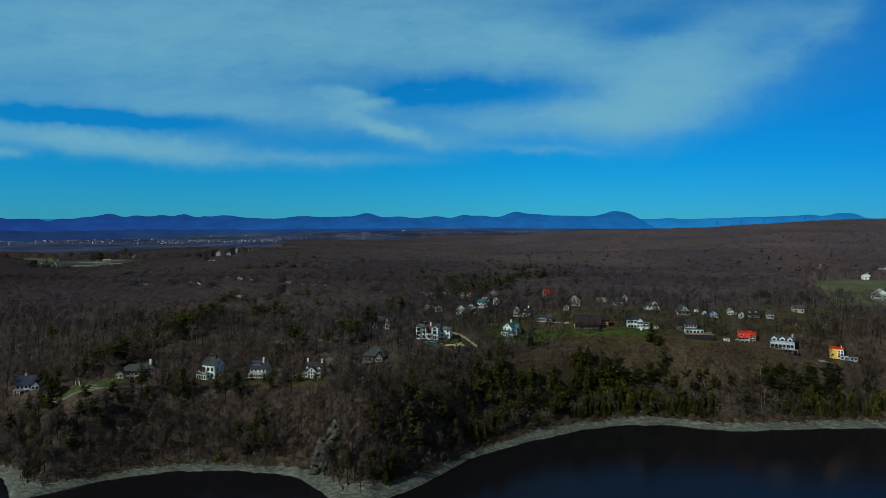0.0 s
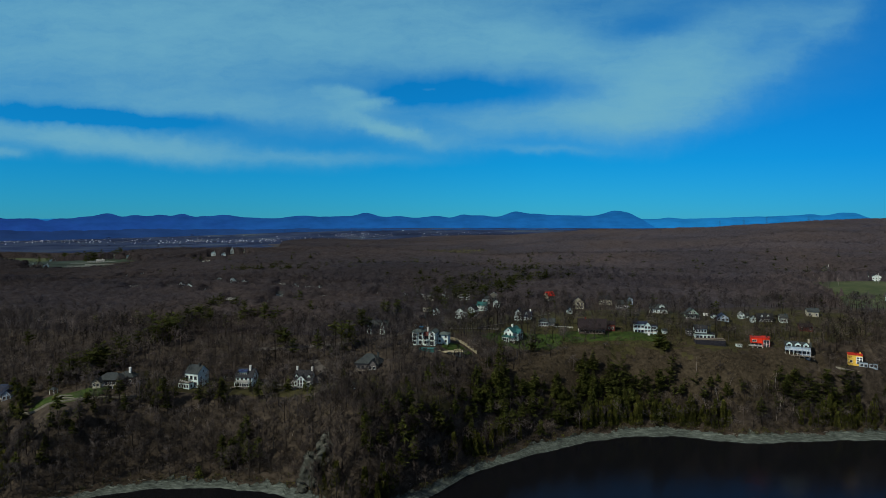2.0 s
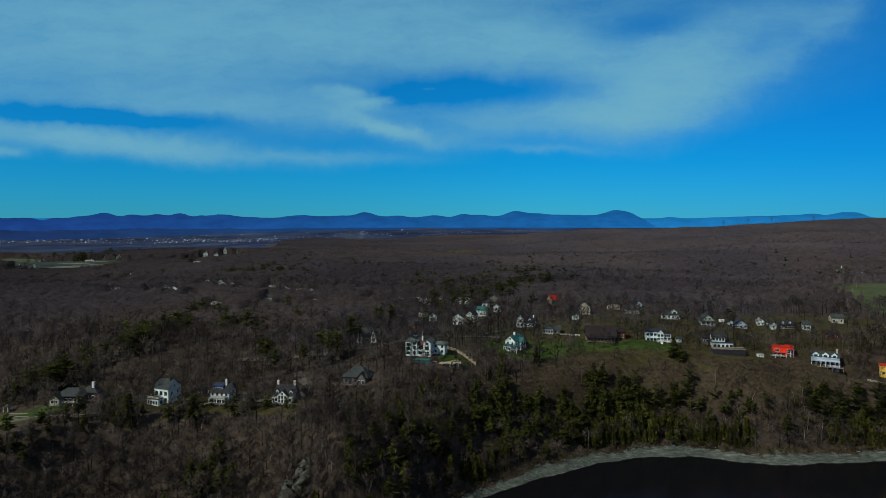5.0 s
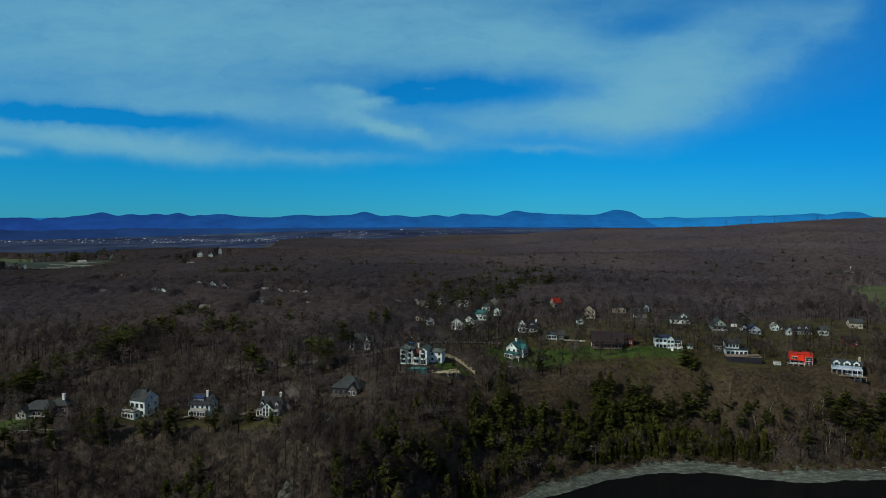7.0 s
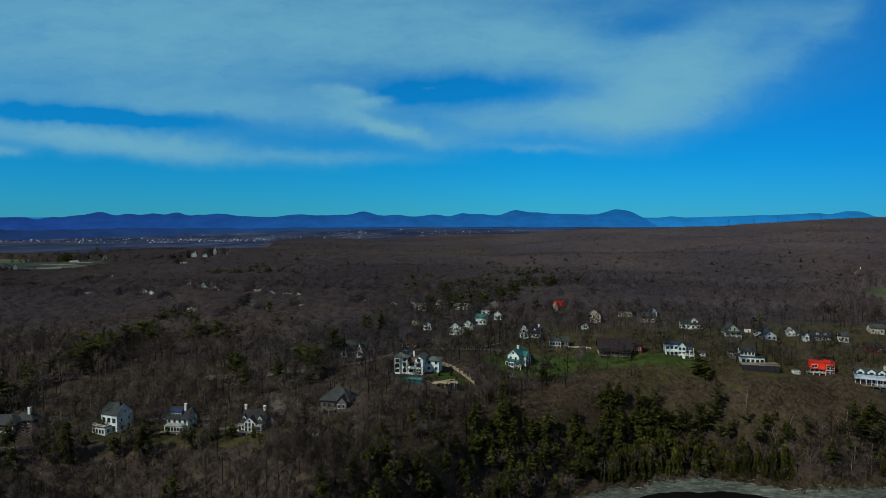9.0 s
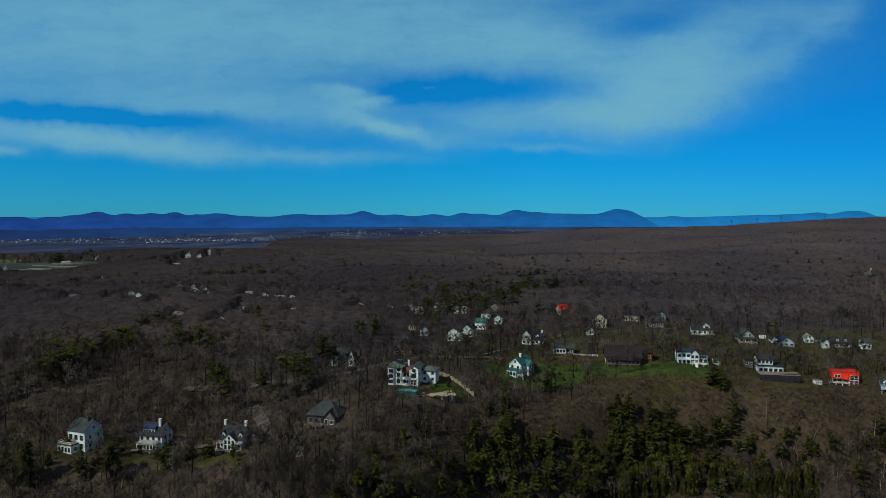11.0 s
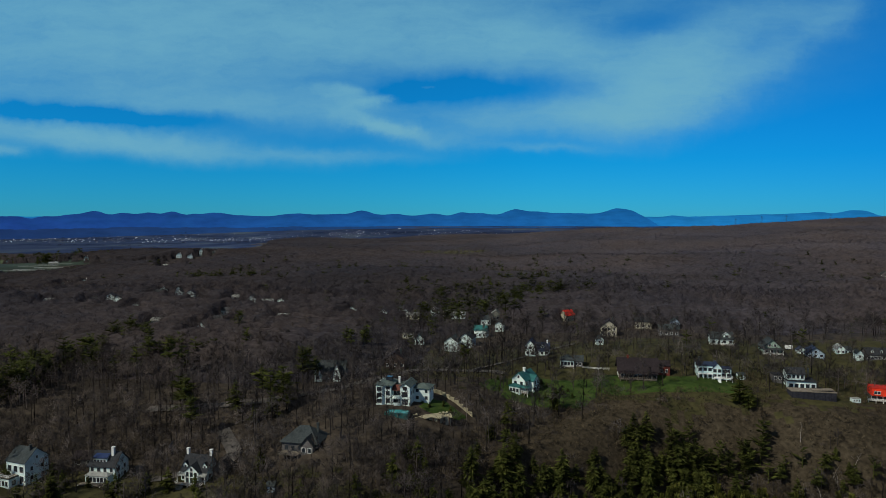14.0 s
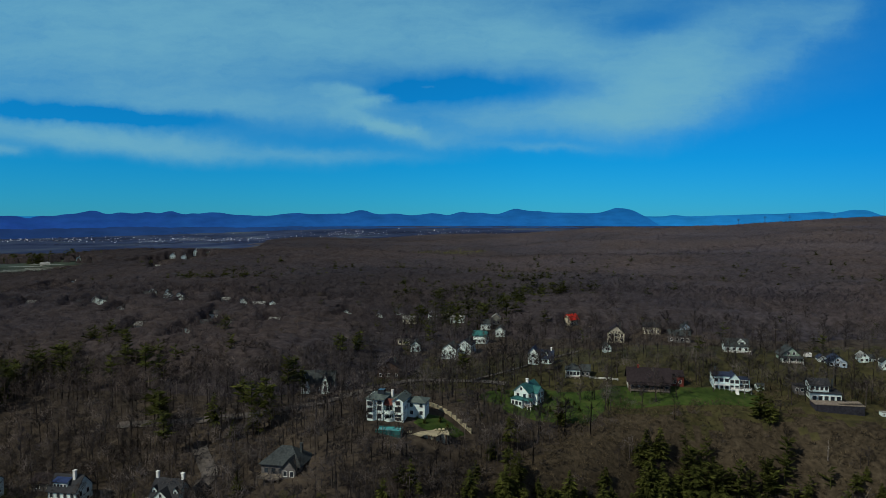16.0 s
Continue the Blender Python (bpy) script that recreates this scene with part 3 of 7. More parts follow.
def window(parent, m, w, h, bars=True, trim=None):
    """A framed window: casing and glazing bars under it a pane, facing local -y at the pose m."""
    key = (round(w, 2), round(h, 2), bars, (trim or TRIM).name)
    if key not in WINDOWS:
        bm, k = bmesh.new(), 0.10
        xs, zs = [-w / 2 - k, -w / 2], [-k, 0]
        n = max(1, round(w / 1.6)) if bars else 1
        for i in range(1, n):
            xs += [-w / 2 + w * i / n - 0.05, -w / 2 + w * i / n + 0.05]
        if bars and h > 2.2:
            zs += [h * 0.52 - 0.04, h * 0.52 + 0.04]
        xs, zs = xs + [w / 2, w / 2 + k], zs + [h, h + k]
        V = {}

        def vert(i, j, y):
            if (i, j, y) not in V:
                V[i, j, y] = bm.verts.new((xs[i], y, zs[j]))
            return V[i, j, y]

        def solid(i, j):
            return 0 <= i < len(xs) - 1 and 0 <= j < len(zs) - 1 and (i % 2 == 0 or j % 2 == 0)

        for i in range(len(xs) - 1):
            for j in range(len(zs) - 1):
                if not solid(i, j):
                    continue
                c = [(i, j), (i + 1, j), (i + 1, j + 1), (i, j + 1)]
                bm.faces.new([vert(*q, -0.1) for q in c])
                for (di, dj), (q, r) in zip(((0, -1), (1, 0), (0, 1), (-1, 0)), zip(c, c[1:] + c[:1])):
                    if not solid(i + di, j + dj):
                        bm.faces.new((vert(*r, -0.1), vert(*q, -0.1), vert(*q, 0.02), vert(*r, 0.02)))
        f = bpy.data.meshes.new("window")
        bm.to_mesh(f), bm.free(), f.materials.append(trim or TRIM)
        bm = simple_box(-w / 2, w / 2, -0.04, 0.015, 0, h)
        p = bpy.data.meshes.new("pane")
        bm.to_mesh(p), bm.free(), p.materials.append(GLASS)
        WINDOWS[key] = (f, p)
    f, p = WINDOWS[key]
    fr = new("window", f)
    fr.parent, fr.matrix_local = parent, m
    pa = new("pane", p)
    pa.parent = fr


def row_of(parent, face, n, z, w, h, span, cx, cy, hw, hd, shift=0.0, trim=None):
    """n windows in a row on one face (front, left, right) of a block."""
    for i in range(n):
        o = shift + (0 if n == 1 else -span / 2 + span * i / (n - 1))
        if face == "front":
            m = pose(cx + o, cy - hd, z)
        elif face == "left":
            m = pose(cx - hw, cy - o, z, 0, 0, -90)
        else:
            m = pose(cx + hw, cy + o, z, 0, 0, 90)
        window(parent, m, w, h, trim=trim)


def block(P, cx, cy, w, d, z0, h, wall, roof, style="gable", axis="x", rise=2.5, over=0.5, rows=(), label="", roof_label="", thick=0.22, trim=None):
    """A wing: walls from z0 to z0 + h, a roof over them, rows of windows (face, count, sill, width, height, span[, shift])."""
    hw, hd, t = w / 2, d / 2, z0 + h
    bm = bmesh.new()
    box(bm, cx - hw, cx + hw, cy - hd, cy + hd, z0, t)
    if style == "gable":
        if axis == "x":
            for s in (-1, 1):
                tri = [(cx + s * hw, cy - hd, t), (cx + s * hw, cy + hd, t), (cx + s * hw, cy, t + rise)]
                a = [bm.verts.new(q) for q in tri]
                b = [bm.verts.new((q[0] - s * 0.2, q[1], q[2])) for q in tri]
                bm.faces.new(a if s > 0 else a[::-1]), bm.faces.new(b[::-1] if s > 0 else b)
                bm.faces.new((a[1], b[1], b[2], a[2])), bm.faces.new((a[2], b[2], b[0], a[0]))
        else:
            for s in (-1, 1):
                tri = [(cx - hw, cy + s * hd, t), (cx + hw, cy + s * hd, t), (cx, cy + s * hd, t + rise)]
                a = [bm.verts.new(q) for q in tri]
                b = [bm.verts.new((q[0], q[1] - s * 0.2, q[2])) for q in tri]
                bm.faces.new(a[::-1] if s > 0 else a), bm.faces.new(b if s > 0 else b[::-1])
                bm.faces.new((a[1], b[1], b[2], a[2])), bm.faces.new((a[2], b[2], b[0], a[0]))
    bmesh.ops.recalc_face_normals(bm, faces=bm.faces)
    part("wall", bm, wall, P, label)
    bm = bmesh.new()
    e = over
    if style == "gable":
        if axis == "x":
            k = rise / hd
            for s in (-1, 1):
                slab(bm, [(cx - hw - e, cy + s * (hd + e), t - k * e + thick), (cx + hw + e, cy + s * (hd + e), t - k * e + thick), (cx + hw + e, cy, t + rise + thick), (cx - hw - e, cy, t + rise + thick)], thick)
        else:
            k = rise / hw
            for s in (-1, 1):
                slab(bm, [(cx + s * (hw + e), cy - hd - e, t - k * e + thick), (cx + s * (hw + e), cy + hd + e, t - k * e + thick), (cx, cy + hd + e, t + rise + thick), (cx, cy - hd - e, t + rise + thick)], thick)
    elif style == "hip":
        r = max(0.0, hw - hd) if axis == "x" else 0.0
        r2 = max(0.0, hd - hw) if axis != "x" else 0.0
        lo = [(cx - hw - e, cy - hd - e, t + 0.02), (cx + hw + e, cy - hd - e, t + 0.02), (cx + hw + e, cy + hd + e, t + 0.02), (cx - hw - e, cy + hd + e, t + 0.02)]
        v = [bm.verts.new(q) for q in lo]
        v2 = [bm.verts.new((q[0], q[1], q[2] + thick)) for q in lo]
        for i in range(4):
            bm.faces.new((v[i], v[(i + 1) % 4], v2[(i + 1) % 4], v2[i]))
        bm.faces.new(v[::-1])
        a, b = bm.verts.new((cx - r - 0.01, cy - r2 - 0.01, t + rise + thick)), bm.verts.new((cx + r + 0.01, cy + r2 + 0.01, t + rise + thick))
        if axis == "x":
            for f in ((v2[0], v2[1], b, a), (v2[1], v2[2], b), (v2[2], v2[3], a, b), (v2[3], v2[0], a)):
                bm.faces.new(f)
        else:
            for f in ((v2[0], v2[1], a), (v2[1], v2[2], b, a), (v2[2], v2[3], b), (v2[3], v2[0], a, b)):
                bm.faces.new(f)
    else:
        box(bm, cx - hw - e, cx + hw + e, cy - hd - e, cy + hd + e, t + 0.005, t + 0.3)
    bmesh.ops.recalc_face_normals(bm, faces=bm.faces)
    part("roof", bm, roof, P, roof_label)
    for face, n, sill, ww, wh, span, *rest in rows:
        row_of(P, face, n, z0 + sill, ww, wh, span, cx, cy, hw, hd, rest[0] if rest else 0.0, trim)


def chimney(P, x, y, z0, z1, s=0.45, mat=None):
    bm = simple_box(x - s, x + s, y - s, y + s, z0, z1)
    box(bm, x - s - 0.1, x + s + 0.1, y - s - 0.1, y + s + 0.1, z1 + 0.003, z1 + 0.2)
    part("chimney", bm, mat or TRIM, P)


def deck(P, x0, x1, y0, y1, z, rail=1.0, mat=None, drop=4.0, rail_mat=None, n=None):
    """A raised deck on posts with a railing of posts and bars on its three free sides."""
    d = part("deck", simple_box(x0, x1, y0, y1, z - 0.25, z), mat or WOOD, P)
    n = n or max(2, round((x1 - x0) / 3))
    for i in range(n + 1):
        x = x0 + 0.15 + (x1 - x0 - 0.3) * i / n
        part("post", simple_box(x - 0.12, x + 0.12, y0 + 0.05, y0 + 0.29, z - drop, z - 0.253), rail_mat or TRIM, d)
    if rail:
        bm = bmesh.new()
        for a, b, c, e in ((x0, x1, y0, y0 + 0.08), (x0, x0 + 0.08, y0 + 0.083, y1), (x1 - 0.08, x1, y0 + 0.083, y1)):
            box(bm, a, b, c, e, z + rail - 0.1, z + rail), box(bm, a, b, c, e, z + 0.12, z + 0.2)
        k = max(4, round((x1 - x0) / 0.4))
        for i in range(k + 1):
            x = x0 + (x1 - x0 - 0.06) * i / k
            box(bm, x, x + 0.06, y0 + 0.01, y0 + 0.07, z + 0.01, z + rail - 0.105)
        part("railing", bm, rail_mat or TRIM, d)


def dormer(P, x, y, z, w, h, d, wall, roof, rise=1.1):
    """A small gabled dormer with a window, front at y."""
    bm = simple_box(x - w / 2, x + w / 2, y, y + d, z, z + h)
    tri = [(x - w / 2, y, z + h), (x + w / 2, y, z + h), (x, y, z + h + rise)]
    a = [bm.verts.new(q) for q in tri]
    b = [bm.verts.new((q[0], q[1] + 0.2, q[2])) for q in tri]
    bm.faces.new(a), bm.faces.new(b[::-1]), bm.faces.new((a[1], b[1], b[2], a[2])), bm.faces.new((a[2], b[2], b[0], a[0]))
    bmesh.ops.recalc_face_normals(bm, faces=bm.faces)
    dm = part("dormer", bm, wall, P)
    bm = bmesh.new()
    for s in (-1, 1):
        slab(bm, [(x + s * (w / 2 + 0.25), y - 0.25, z + h - 0.2 + 0.15), (x + s * (w / 2 + 0.25), y + d, z + h - 0.2 + 0.15), (x, y + d, z + h + rise + 0.15), (x, y - 0.25, z + h + rise + 0.15)], 0.14)
    bmesh.ops.recalc_face_normals(bm, faces=bm.faces)
    part("dormer_roof", bm, roof, dm)
    window(P, pose(x, y, z + 0.35), w * 0.5, h * 0.75, bars=False)


def site(name, x, y, turn, label, category="house", group="", dz=0.0, size=1.0, tall=1.0):
    P = thing(name, pose(x, y, float(ground(x, y)) + dz, 0, 0, turn), label, category, group)
    P.scale = (size, size, size * tall)
    return P


CLEAR = []          # clear ground kept free of trees: x, y, half width, half depth


def keep_clear(x, y, rx, ry):
    CLEAR.append((x, y, rx, ry))


def tall_gable_house():
    P = site("house", -172.5, 319, -12, "tall white three-storey house with grey gable roof and sunroom", size=0.82, tall=1.08)
    block(P, 0, 5.5, 10.2, 10, -4, 12.2, WHITE, SLATE, "gable", "x", 4.0, 0.4, [
        ("front", 3, 5.0, 2.0, 2.1, 6.4), ("front", 3, 8.4, 2.0, 2.2, 6.4), ("right", 2, 5.2, 1.1, 1.5, 4.5), ("right", 2, 8.6, 1.1, 1.5, 4.5), ("right", 1, 12.4, 0.9, 1.1, 0)], roof_label="grey shingle gable roof")
    block(P, -2.6, -1.5, 8.2, 4, -4, 7.0, WHITE, SLATE, "flat", over=0.15, rows=[("front", 4, 4.4, 1.3, 1.8, 5.8), ("right", 1, 4.4, 1.6, 1.8, 0)], label="white flat-roofed sunroom")
    deck(P, -6.6, 1.4, -3.4, 0.3, 3.55, 0.9, mat=WOOD, drop=0.1)
    chimney(P, 3.0, 4.6, 9.5, 13.4, 0.4, SLATE)
    part("door", simple_box(2.2, 3.2, 0.38, 0.5, 0.2, 2.3), DARKROOF, P)
    keep_clear(-168, 314, 9, 15)


def solar_house():
    P = site("house", -146.5, 325.5, -1, "white two-storey house with solar panels on its black roof", size=0.84, tall=1.1)
    block(P, 0, 4.2, 11, 8.4, -3, 8.4, WHITE, DARKROOF, "gable", "x", 4.0, 0.5, [("front", 4, 6.2, 1.3, 1.5, 8.2), ("right", 2, 6.2, 1.2, 1.5, 3.6), ("right", 2, 3.4, 1.2, 1.5, 3.6)], roof_label="black shingle gable roof")
    # glazed garden room
    block(P, -0.3, -1.4, 9.6, 2.8, -3, 5.6, WHITE, PALEROOF, "hip", "x", 1.0, 0.3, [("front", 6, 3.5, 1.25, 1.7, 7.6)], label="white glazed garden room", roof_label="pale green-grey lean roof")
    # broad roof dormer with panels over it
    part("dormer", simple_box(-4.2, 1.4, 1.0, 4.4, 5.6, 7.8), WHITE, P)
    bm = bmesh.new()
    slab(bm, [(-4.6, 0.6, 7.9), (1.8, 0.6, 7.9), (1.8, 4.8, 9.2), (-4.6, 4.8, 9.2)], 0.15)
    rf = part("dormer_roof", bm, BLUEROOF, P)
    for i in range(5):
        bm = bmesh.new()
        x = -4.35 + i * 1.2
        slab(bm, [(x, 0.8, 8.03), (x + 1.1, 0.8, 8.03), (x + 1.1, 4.4, 9.15), (x, 4.4, 9.15)], 0.05)
        part("solar_panel", bm, SOLAR, rf, "dark blue solar panel")
    for i in range(4):
        window(P, pose(-3.5 + i * 1.35, 1.0, 6.2), 0.95, 1.0, bars=False)
    chimney(P, 2.8, 3.2, 6.5, 11.2, 0.5)
    deck(P, -6.5, 6.0, -5.4, -2.9, 0.35, 0, mat=WOOD, drop=3)
    keep_clear(-143, 320, 11, 12)
    G = site("garage", -158, 332, 8, "low dark-roofed outbuilding beside the white solar house", "outbuilding")
    block(G, 0, 3, 7.5, 6, -2, 4.8, GREYWALL, BROWNROOF, "gable", "x", 1.8, 0.4, [("front", 2, 3.0, 1.1, 1.1, 3.5)])


def dormer_house():
    P = site("house", -116, 328, -3, "white house with black roof, twin dormers and tall gable", size=0.82, tall=1.1)
    block(P, 0, 5, 11, 9, -3, 6.4, WHITE, DARKROOF, "gable", "x", 5.0, 0.5, [("right", 2, 3.6, 1.2, 1.5, 4), ("left", 2, 3.6, 1.2, 1.5, 4)], roof_label="steep black shingle roof")
    block(P, 0, 1.6, 6.0, 5.2, -3, 7.0, WHITE, DARKROOF, "gable", "y", 2.4, 0.3, [("front", 3, 5.2, 1.2, 1.7, 3.6), ("front", 3, 3.0, 1.2, 1.9, 3.6)], label="broad white front gable")
    window(P, pose(0, -1.0, 4.2), 1.1, 1.2, bars=False)
    for s in (-1, 1):
        dormer(P, s * 4.2, 1.6, 3.9, 1.8, 1.7, 3.0, WHITE, DARKROOF)
        chimney(P, s * 5.1, 5.2, 6.0, 10.4, 0.5)
        bm = bmesh.new()
        slab(bm, [(s * 2.6, -1.6, 2.7), (s * 6.2, -1.6, 2.7), (s * 6.2, 0.45, 3.4), (s * 2.6, 0.45, 3.4)] if s > 0 else [(-6.2, -1.6, 2.7), (-2.6, -1.6, 2.7), (-2.6, 0.45, 3.4), (-6.2, 0.45, 3.4)], 0.15)
        pr = part("porch_roof", bm, PALEROOF, P, "pale metal porch roof")
        for x in (2.8, 6.0):
            part("column", simple_box(s * x - 0.12, s * x + 0.12, -1.5, -1.26, -2, 2.53), TRIM, pr)
        window(P, pose(s * 4.3, 0.5, 0.6), 1.6, 1.9)
    deck(P, -5.5, 5.5, -4.2, -1.7, 0.3, 0.9, drop=3)
    bm = bmesh.new()
    for i in range(7):
        box(bm, -4.6, -1.6, -4.4 - 0.45 * (i + 1), -4.4 - 0.45 * i, -2.2, 0.05 - 0.2 * i)
    part("steps", bm, STONE, P)
    block(P, 8.4, 8.6, 7, 6.5, -3, 6.0, GREYWALL, DARKROOF, "gable", "y", 2.6, 0.4, [("right", 2, 3.8, 1.0, 1.2, 3.0)], label="dark rear wing")
    keep_clear(-114, 321, 11, 13)


def grey_hip_house():
    P = site("house", -84, 339, -4, "grey shingled house with broad hip roof among bare trees", size=0.95)
    block(P, 0, 5.5, 13.5, 10, -4, 7.6, GREYWALL, SLATE, "hip", "x", 4.6, 0.7, [("front", 5, 4.9, 1.3, 1.6, 10), ("left", 3, 4.9, 1.2, 1.5, 6)], roof_label="grey-green shingle hip roof", trim=GREYWALL)
    block(P, 3.6, 0.6, 4.8, 4.2, -4, 7.6, GREYWALL, SLATE, "gable", "y", 2.8, 0.5, [("front", 2, 5.0, 1.2, 1.7, 2.2)])
    deck(P, -6.5, 1.1, -3.4, 0.4, 0.6, 0.9, drop=3.5, rail_mat=WOOD)
    chimney(P, 4.6, 6.5, 6.0, 9.0, 0.4, SLATE)
    keep_clear(-82, 336, 12, 11)
    S = site("garden_shed", -86, 320, 10, "little pale blue garden shed on the grass slope", "shed")
    block(S, 0, 1.2, 2.4, 2.2, -1, 3.2, BLUEWALL, SLATE, "gable", "x", 1.0, 0.25, [("front", 1, 1.8, 0.8, 0.9, 0)])
    keep_clear(-86, 316, 3.5, 6)


def balcony_mansion():
    P = site("mansion", -58.5, 373, -6, "large white three-storey house with tiered balconies and low roof", size=0.9)
    block(P, -4.6, 5.5, 6.6, 10, -4, 12.4, WHITE, GREENSLATE, "hip", "x", 1.2, 0.9, [("front", 1, 4.8, 1.8, 2.0, 0, 1.8), ("front", 1, 8.0, 1.8, 2.0, 0, 1.8), ("front", 1, 10.6, 1.8, 1.4, 0, 1.8), ("left", 3, 8.0, 1.4, 1.7, 6.5), ("left", 3, 11.1, 1.4, 1.7, 6.5)], label="white corner block", roof_label="low grey-green hip roof")
    # canted bay on the outer corner
    bm = bmesh.new()
    plan = [(-8.6, 1.6), (-7.6, -0.6), (-5.0, -0.6), (-4.2, 0.48), (-4.2, 1.6)]
    lo, hi = [bm.verts.new((x, y, -4)) for x, y in plan], [bm.verts.new((x, y, 7.9)) for x, y in plan]
    bm.faces.new(hi), bm.faces.new(lo[::-1])
    for i in range(5):
        bm.faces.new((lo[i], lo[(i + 1) % 5], hi[(i + 1) % 5], hi[i]))
    bmesh.ops.recalc_face_normals(bm, faces=bm.faces)
    part("bay", bm, WHITE, P, "canted white corner bay")
    for k in range(3):
        window(P, pose(-6.3, -0.6, 0.9 + 2.6 * k), 2.2, 1.7)
        window(P, pose(-8.1, 0.5, 0.9 + 2.6 * k, 0, 0, -65.6), 1.3, 1.5, bars=False)
    # right-hand block with its own gable, and the recessed centre under a rust-red slope
    block(P, 4.6, 6.4, 4.4, 10, -4, 12.0, WHITE, GREENSLATE, "gable", "y", 1.5, 0.5, [("front", 1, 4.2, 2.6, 2.4, 0), ("front", 1, 7.5, 2.4, 2.2, 0), ("front", 1, 10.4, 1.8, 1.6, 0), ("right", 3, 8.0, 1.3, 1.6, 5)], label="white gabled block")
    block(P, 0.55, 7.2, 3.6, 8.4, -4, 11.4, WHITE, GREENSLATE, "flat", over=0.0, rows=[("front", 1, 4.4, 2.8, 2.4, 0), ("front", 1, 7.6, 2.8, 2.2, 0)], label="recessed white centre")
    bm = bmesh.new()
    slab(bm, [(-1.25, 1.2, 6.3), (2.35, 1.2, 6.3), (2.35, 3.2, 8.3), (-1.25, 3.2, 8.3)], 0.2)
    part("loggia_roof", bm, RUST, P, "rust-red sloping roof over the recess")
    for k in range(2):
        z = 0.2 + 3.0 * k
        bm = bmesh.new()
        n = 9
        pts = [(-1.25 + 4.4 * i / n, 1.9 - 2.1 * math.sin(math.pi * (0.12 + 0.76 * i / n))) for i in range(n + 1)]
        slab(bm, [(x, y, z) for x, y in pts] + [(3.15, 2.0, z), (-1.25, 2.0, z)], 0.3)
        b = part("balcony", bm, WHITE, P, "curved white balcony")
        bm = bmesh.new()
        ring = [[bm.verts.new((x, y + o, z + u)) for o, u in ((0.02, 0.01), (0.02, 1.0), (0.16, 1.0), (0.16, 0.01))] for x, y in pts]
        for p, q in zip(ring, ring[1:]):
            for i in range(4):
                bm.faces.new((p[i], q[i], q[(i + 1) % 4], p[(i + 1) % 4]))
        bm.faces.new(ring[0]), bm.faces.new(ring[-1][::-1])
        bmesh.ops.recalc_face_normals(bm, faces=bm.faces)
        part("parapet", bm, WHITE, b)
    for x in (-0.9, 2.0):
        part("column", simple_box(x - 0.12, x + 0.12, 0.9, 1.14, 0.21, 2.89), TRIM, P)
    block(P, 10.4, 11.0, 7.0, 7, -3, 9.0, WHITE, GREENSLATE, "hip", "x", 1.5, 0.6, [("front", 2, 4.2, 1.3, 1.5, 4), ("front", 2, 7.2, 1.3, 1.5, 4), ("right", 2, 7.2, 1.2, 1.4, 3)], label="white side wing")
    part("roof_lantern", simple_box(-4.8, -2.2, 4.2, 6.6, 9.6, 11.2), GLASS, P, "glazed roof lantern")
    chimney(P, 0.2, 8.0, 7.5, 10.4, 0.4)
    keep_clear(-54, 372, 13, 12)
    # pool with its screen
    Q = site("swimming_pool", -55.5, 365.5, -3, "small turquoise terrace pool with pale rim", "pool", dz=0.9)
    bm = bmesh.new()
    box(bm, -4.4, 4.4, -2.3, -1.9, -4, 0.3), box(bm, -4.4, 4.4, 1.9, 2.3, -4, 0.3), box(bm, -4.4, -4.0, -1.897, 1.897, -4, 0.3), box(bm, 4.0, 4.4, -1.897, 1.897, -4, 0.3)
    part("rim", bm, TEALROOF, Q)
    part("pool_surface", simple_box(-3.997, 3.997, -1.89, 1.89, -1, 0.12), POOL, Q)
    # stone terrace on piers
    T = site("stone_terrace", -43.5, 369, 12, "pale stone garden terrace on a wall with piers", "terrace", dz=0.6)
    bm = bmesh.new()
    n = 22
    rim = [(-8 + 16 * i / n, -1.7 - 0.8 * math.sin(i * 0.9) - 1.1 * math.exp(-((i - 15) / 4) ** 2)) for i in range(n + 1)]
    slab(bm, [(x, y, 0.35) for x, y in rim] + [(8, 2.2, 0.35), (3, 3.2, 0.35), (-3, 1.2, 0.35), (-8, 0.8, 0.35)], 0.35)
    part("paving", bm, SANDSTONE, T)
    part("wall", simple_box(-7.6, 7.6, -1.2, 0.4, -5, -0.003), CREAM, T, "stained cream retaining wall")
    for i in range(8):
        x = -7 + 2 * i
        part("pier", simple_box(x - 0.3, x + 0.3, -1.5, -1.203, -4.5, -0.003), BROWNWALL, T)
    for x, y, s in ((-6.5, 0, 0.5), (-5.3, 0.4, 0.6), (5.0, 1.6, 0.7), (6.3, 1.9, 0.6), (3.6, 2.0, 0.5)):
        bm = bmesh.new()
        bmesh.ops.create_icosphere(bm, subdivisions=2, radius=s)
        for v in bm.verts:
            v.co = Vector((v.co.x + x, v.co.y + y, v.co.z * 0.8 + 0.4 + s * 0.55)) + 0.25 * s * noise.noise_vector(v.co * 3)
        part("rock", bm, SANDSTONE, T)
    keep_clear(-44, 365, 13, 11)


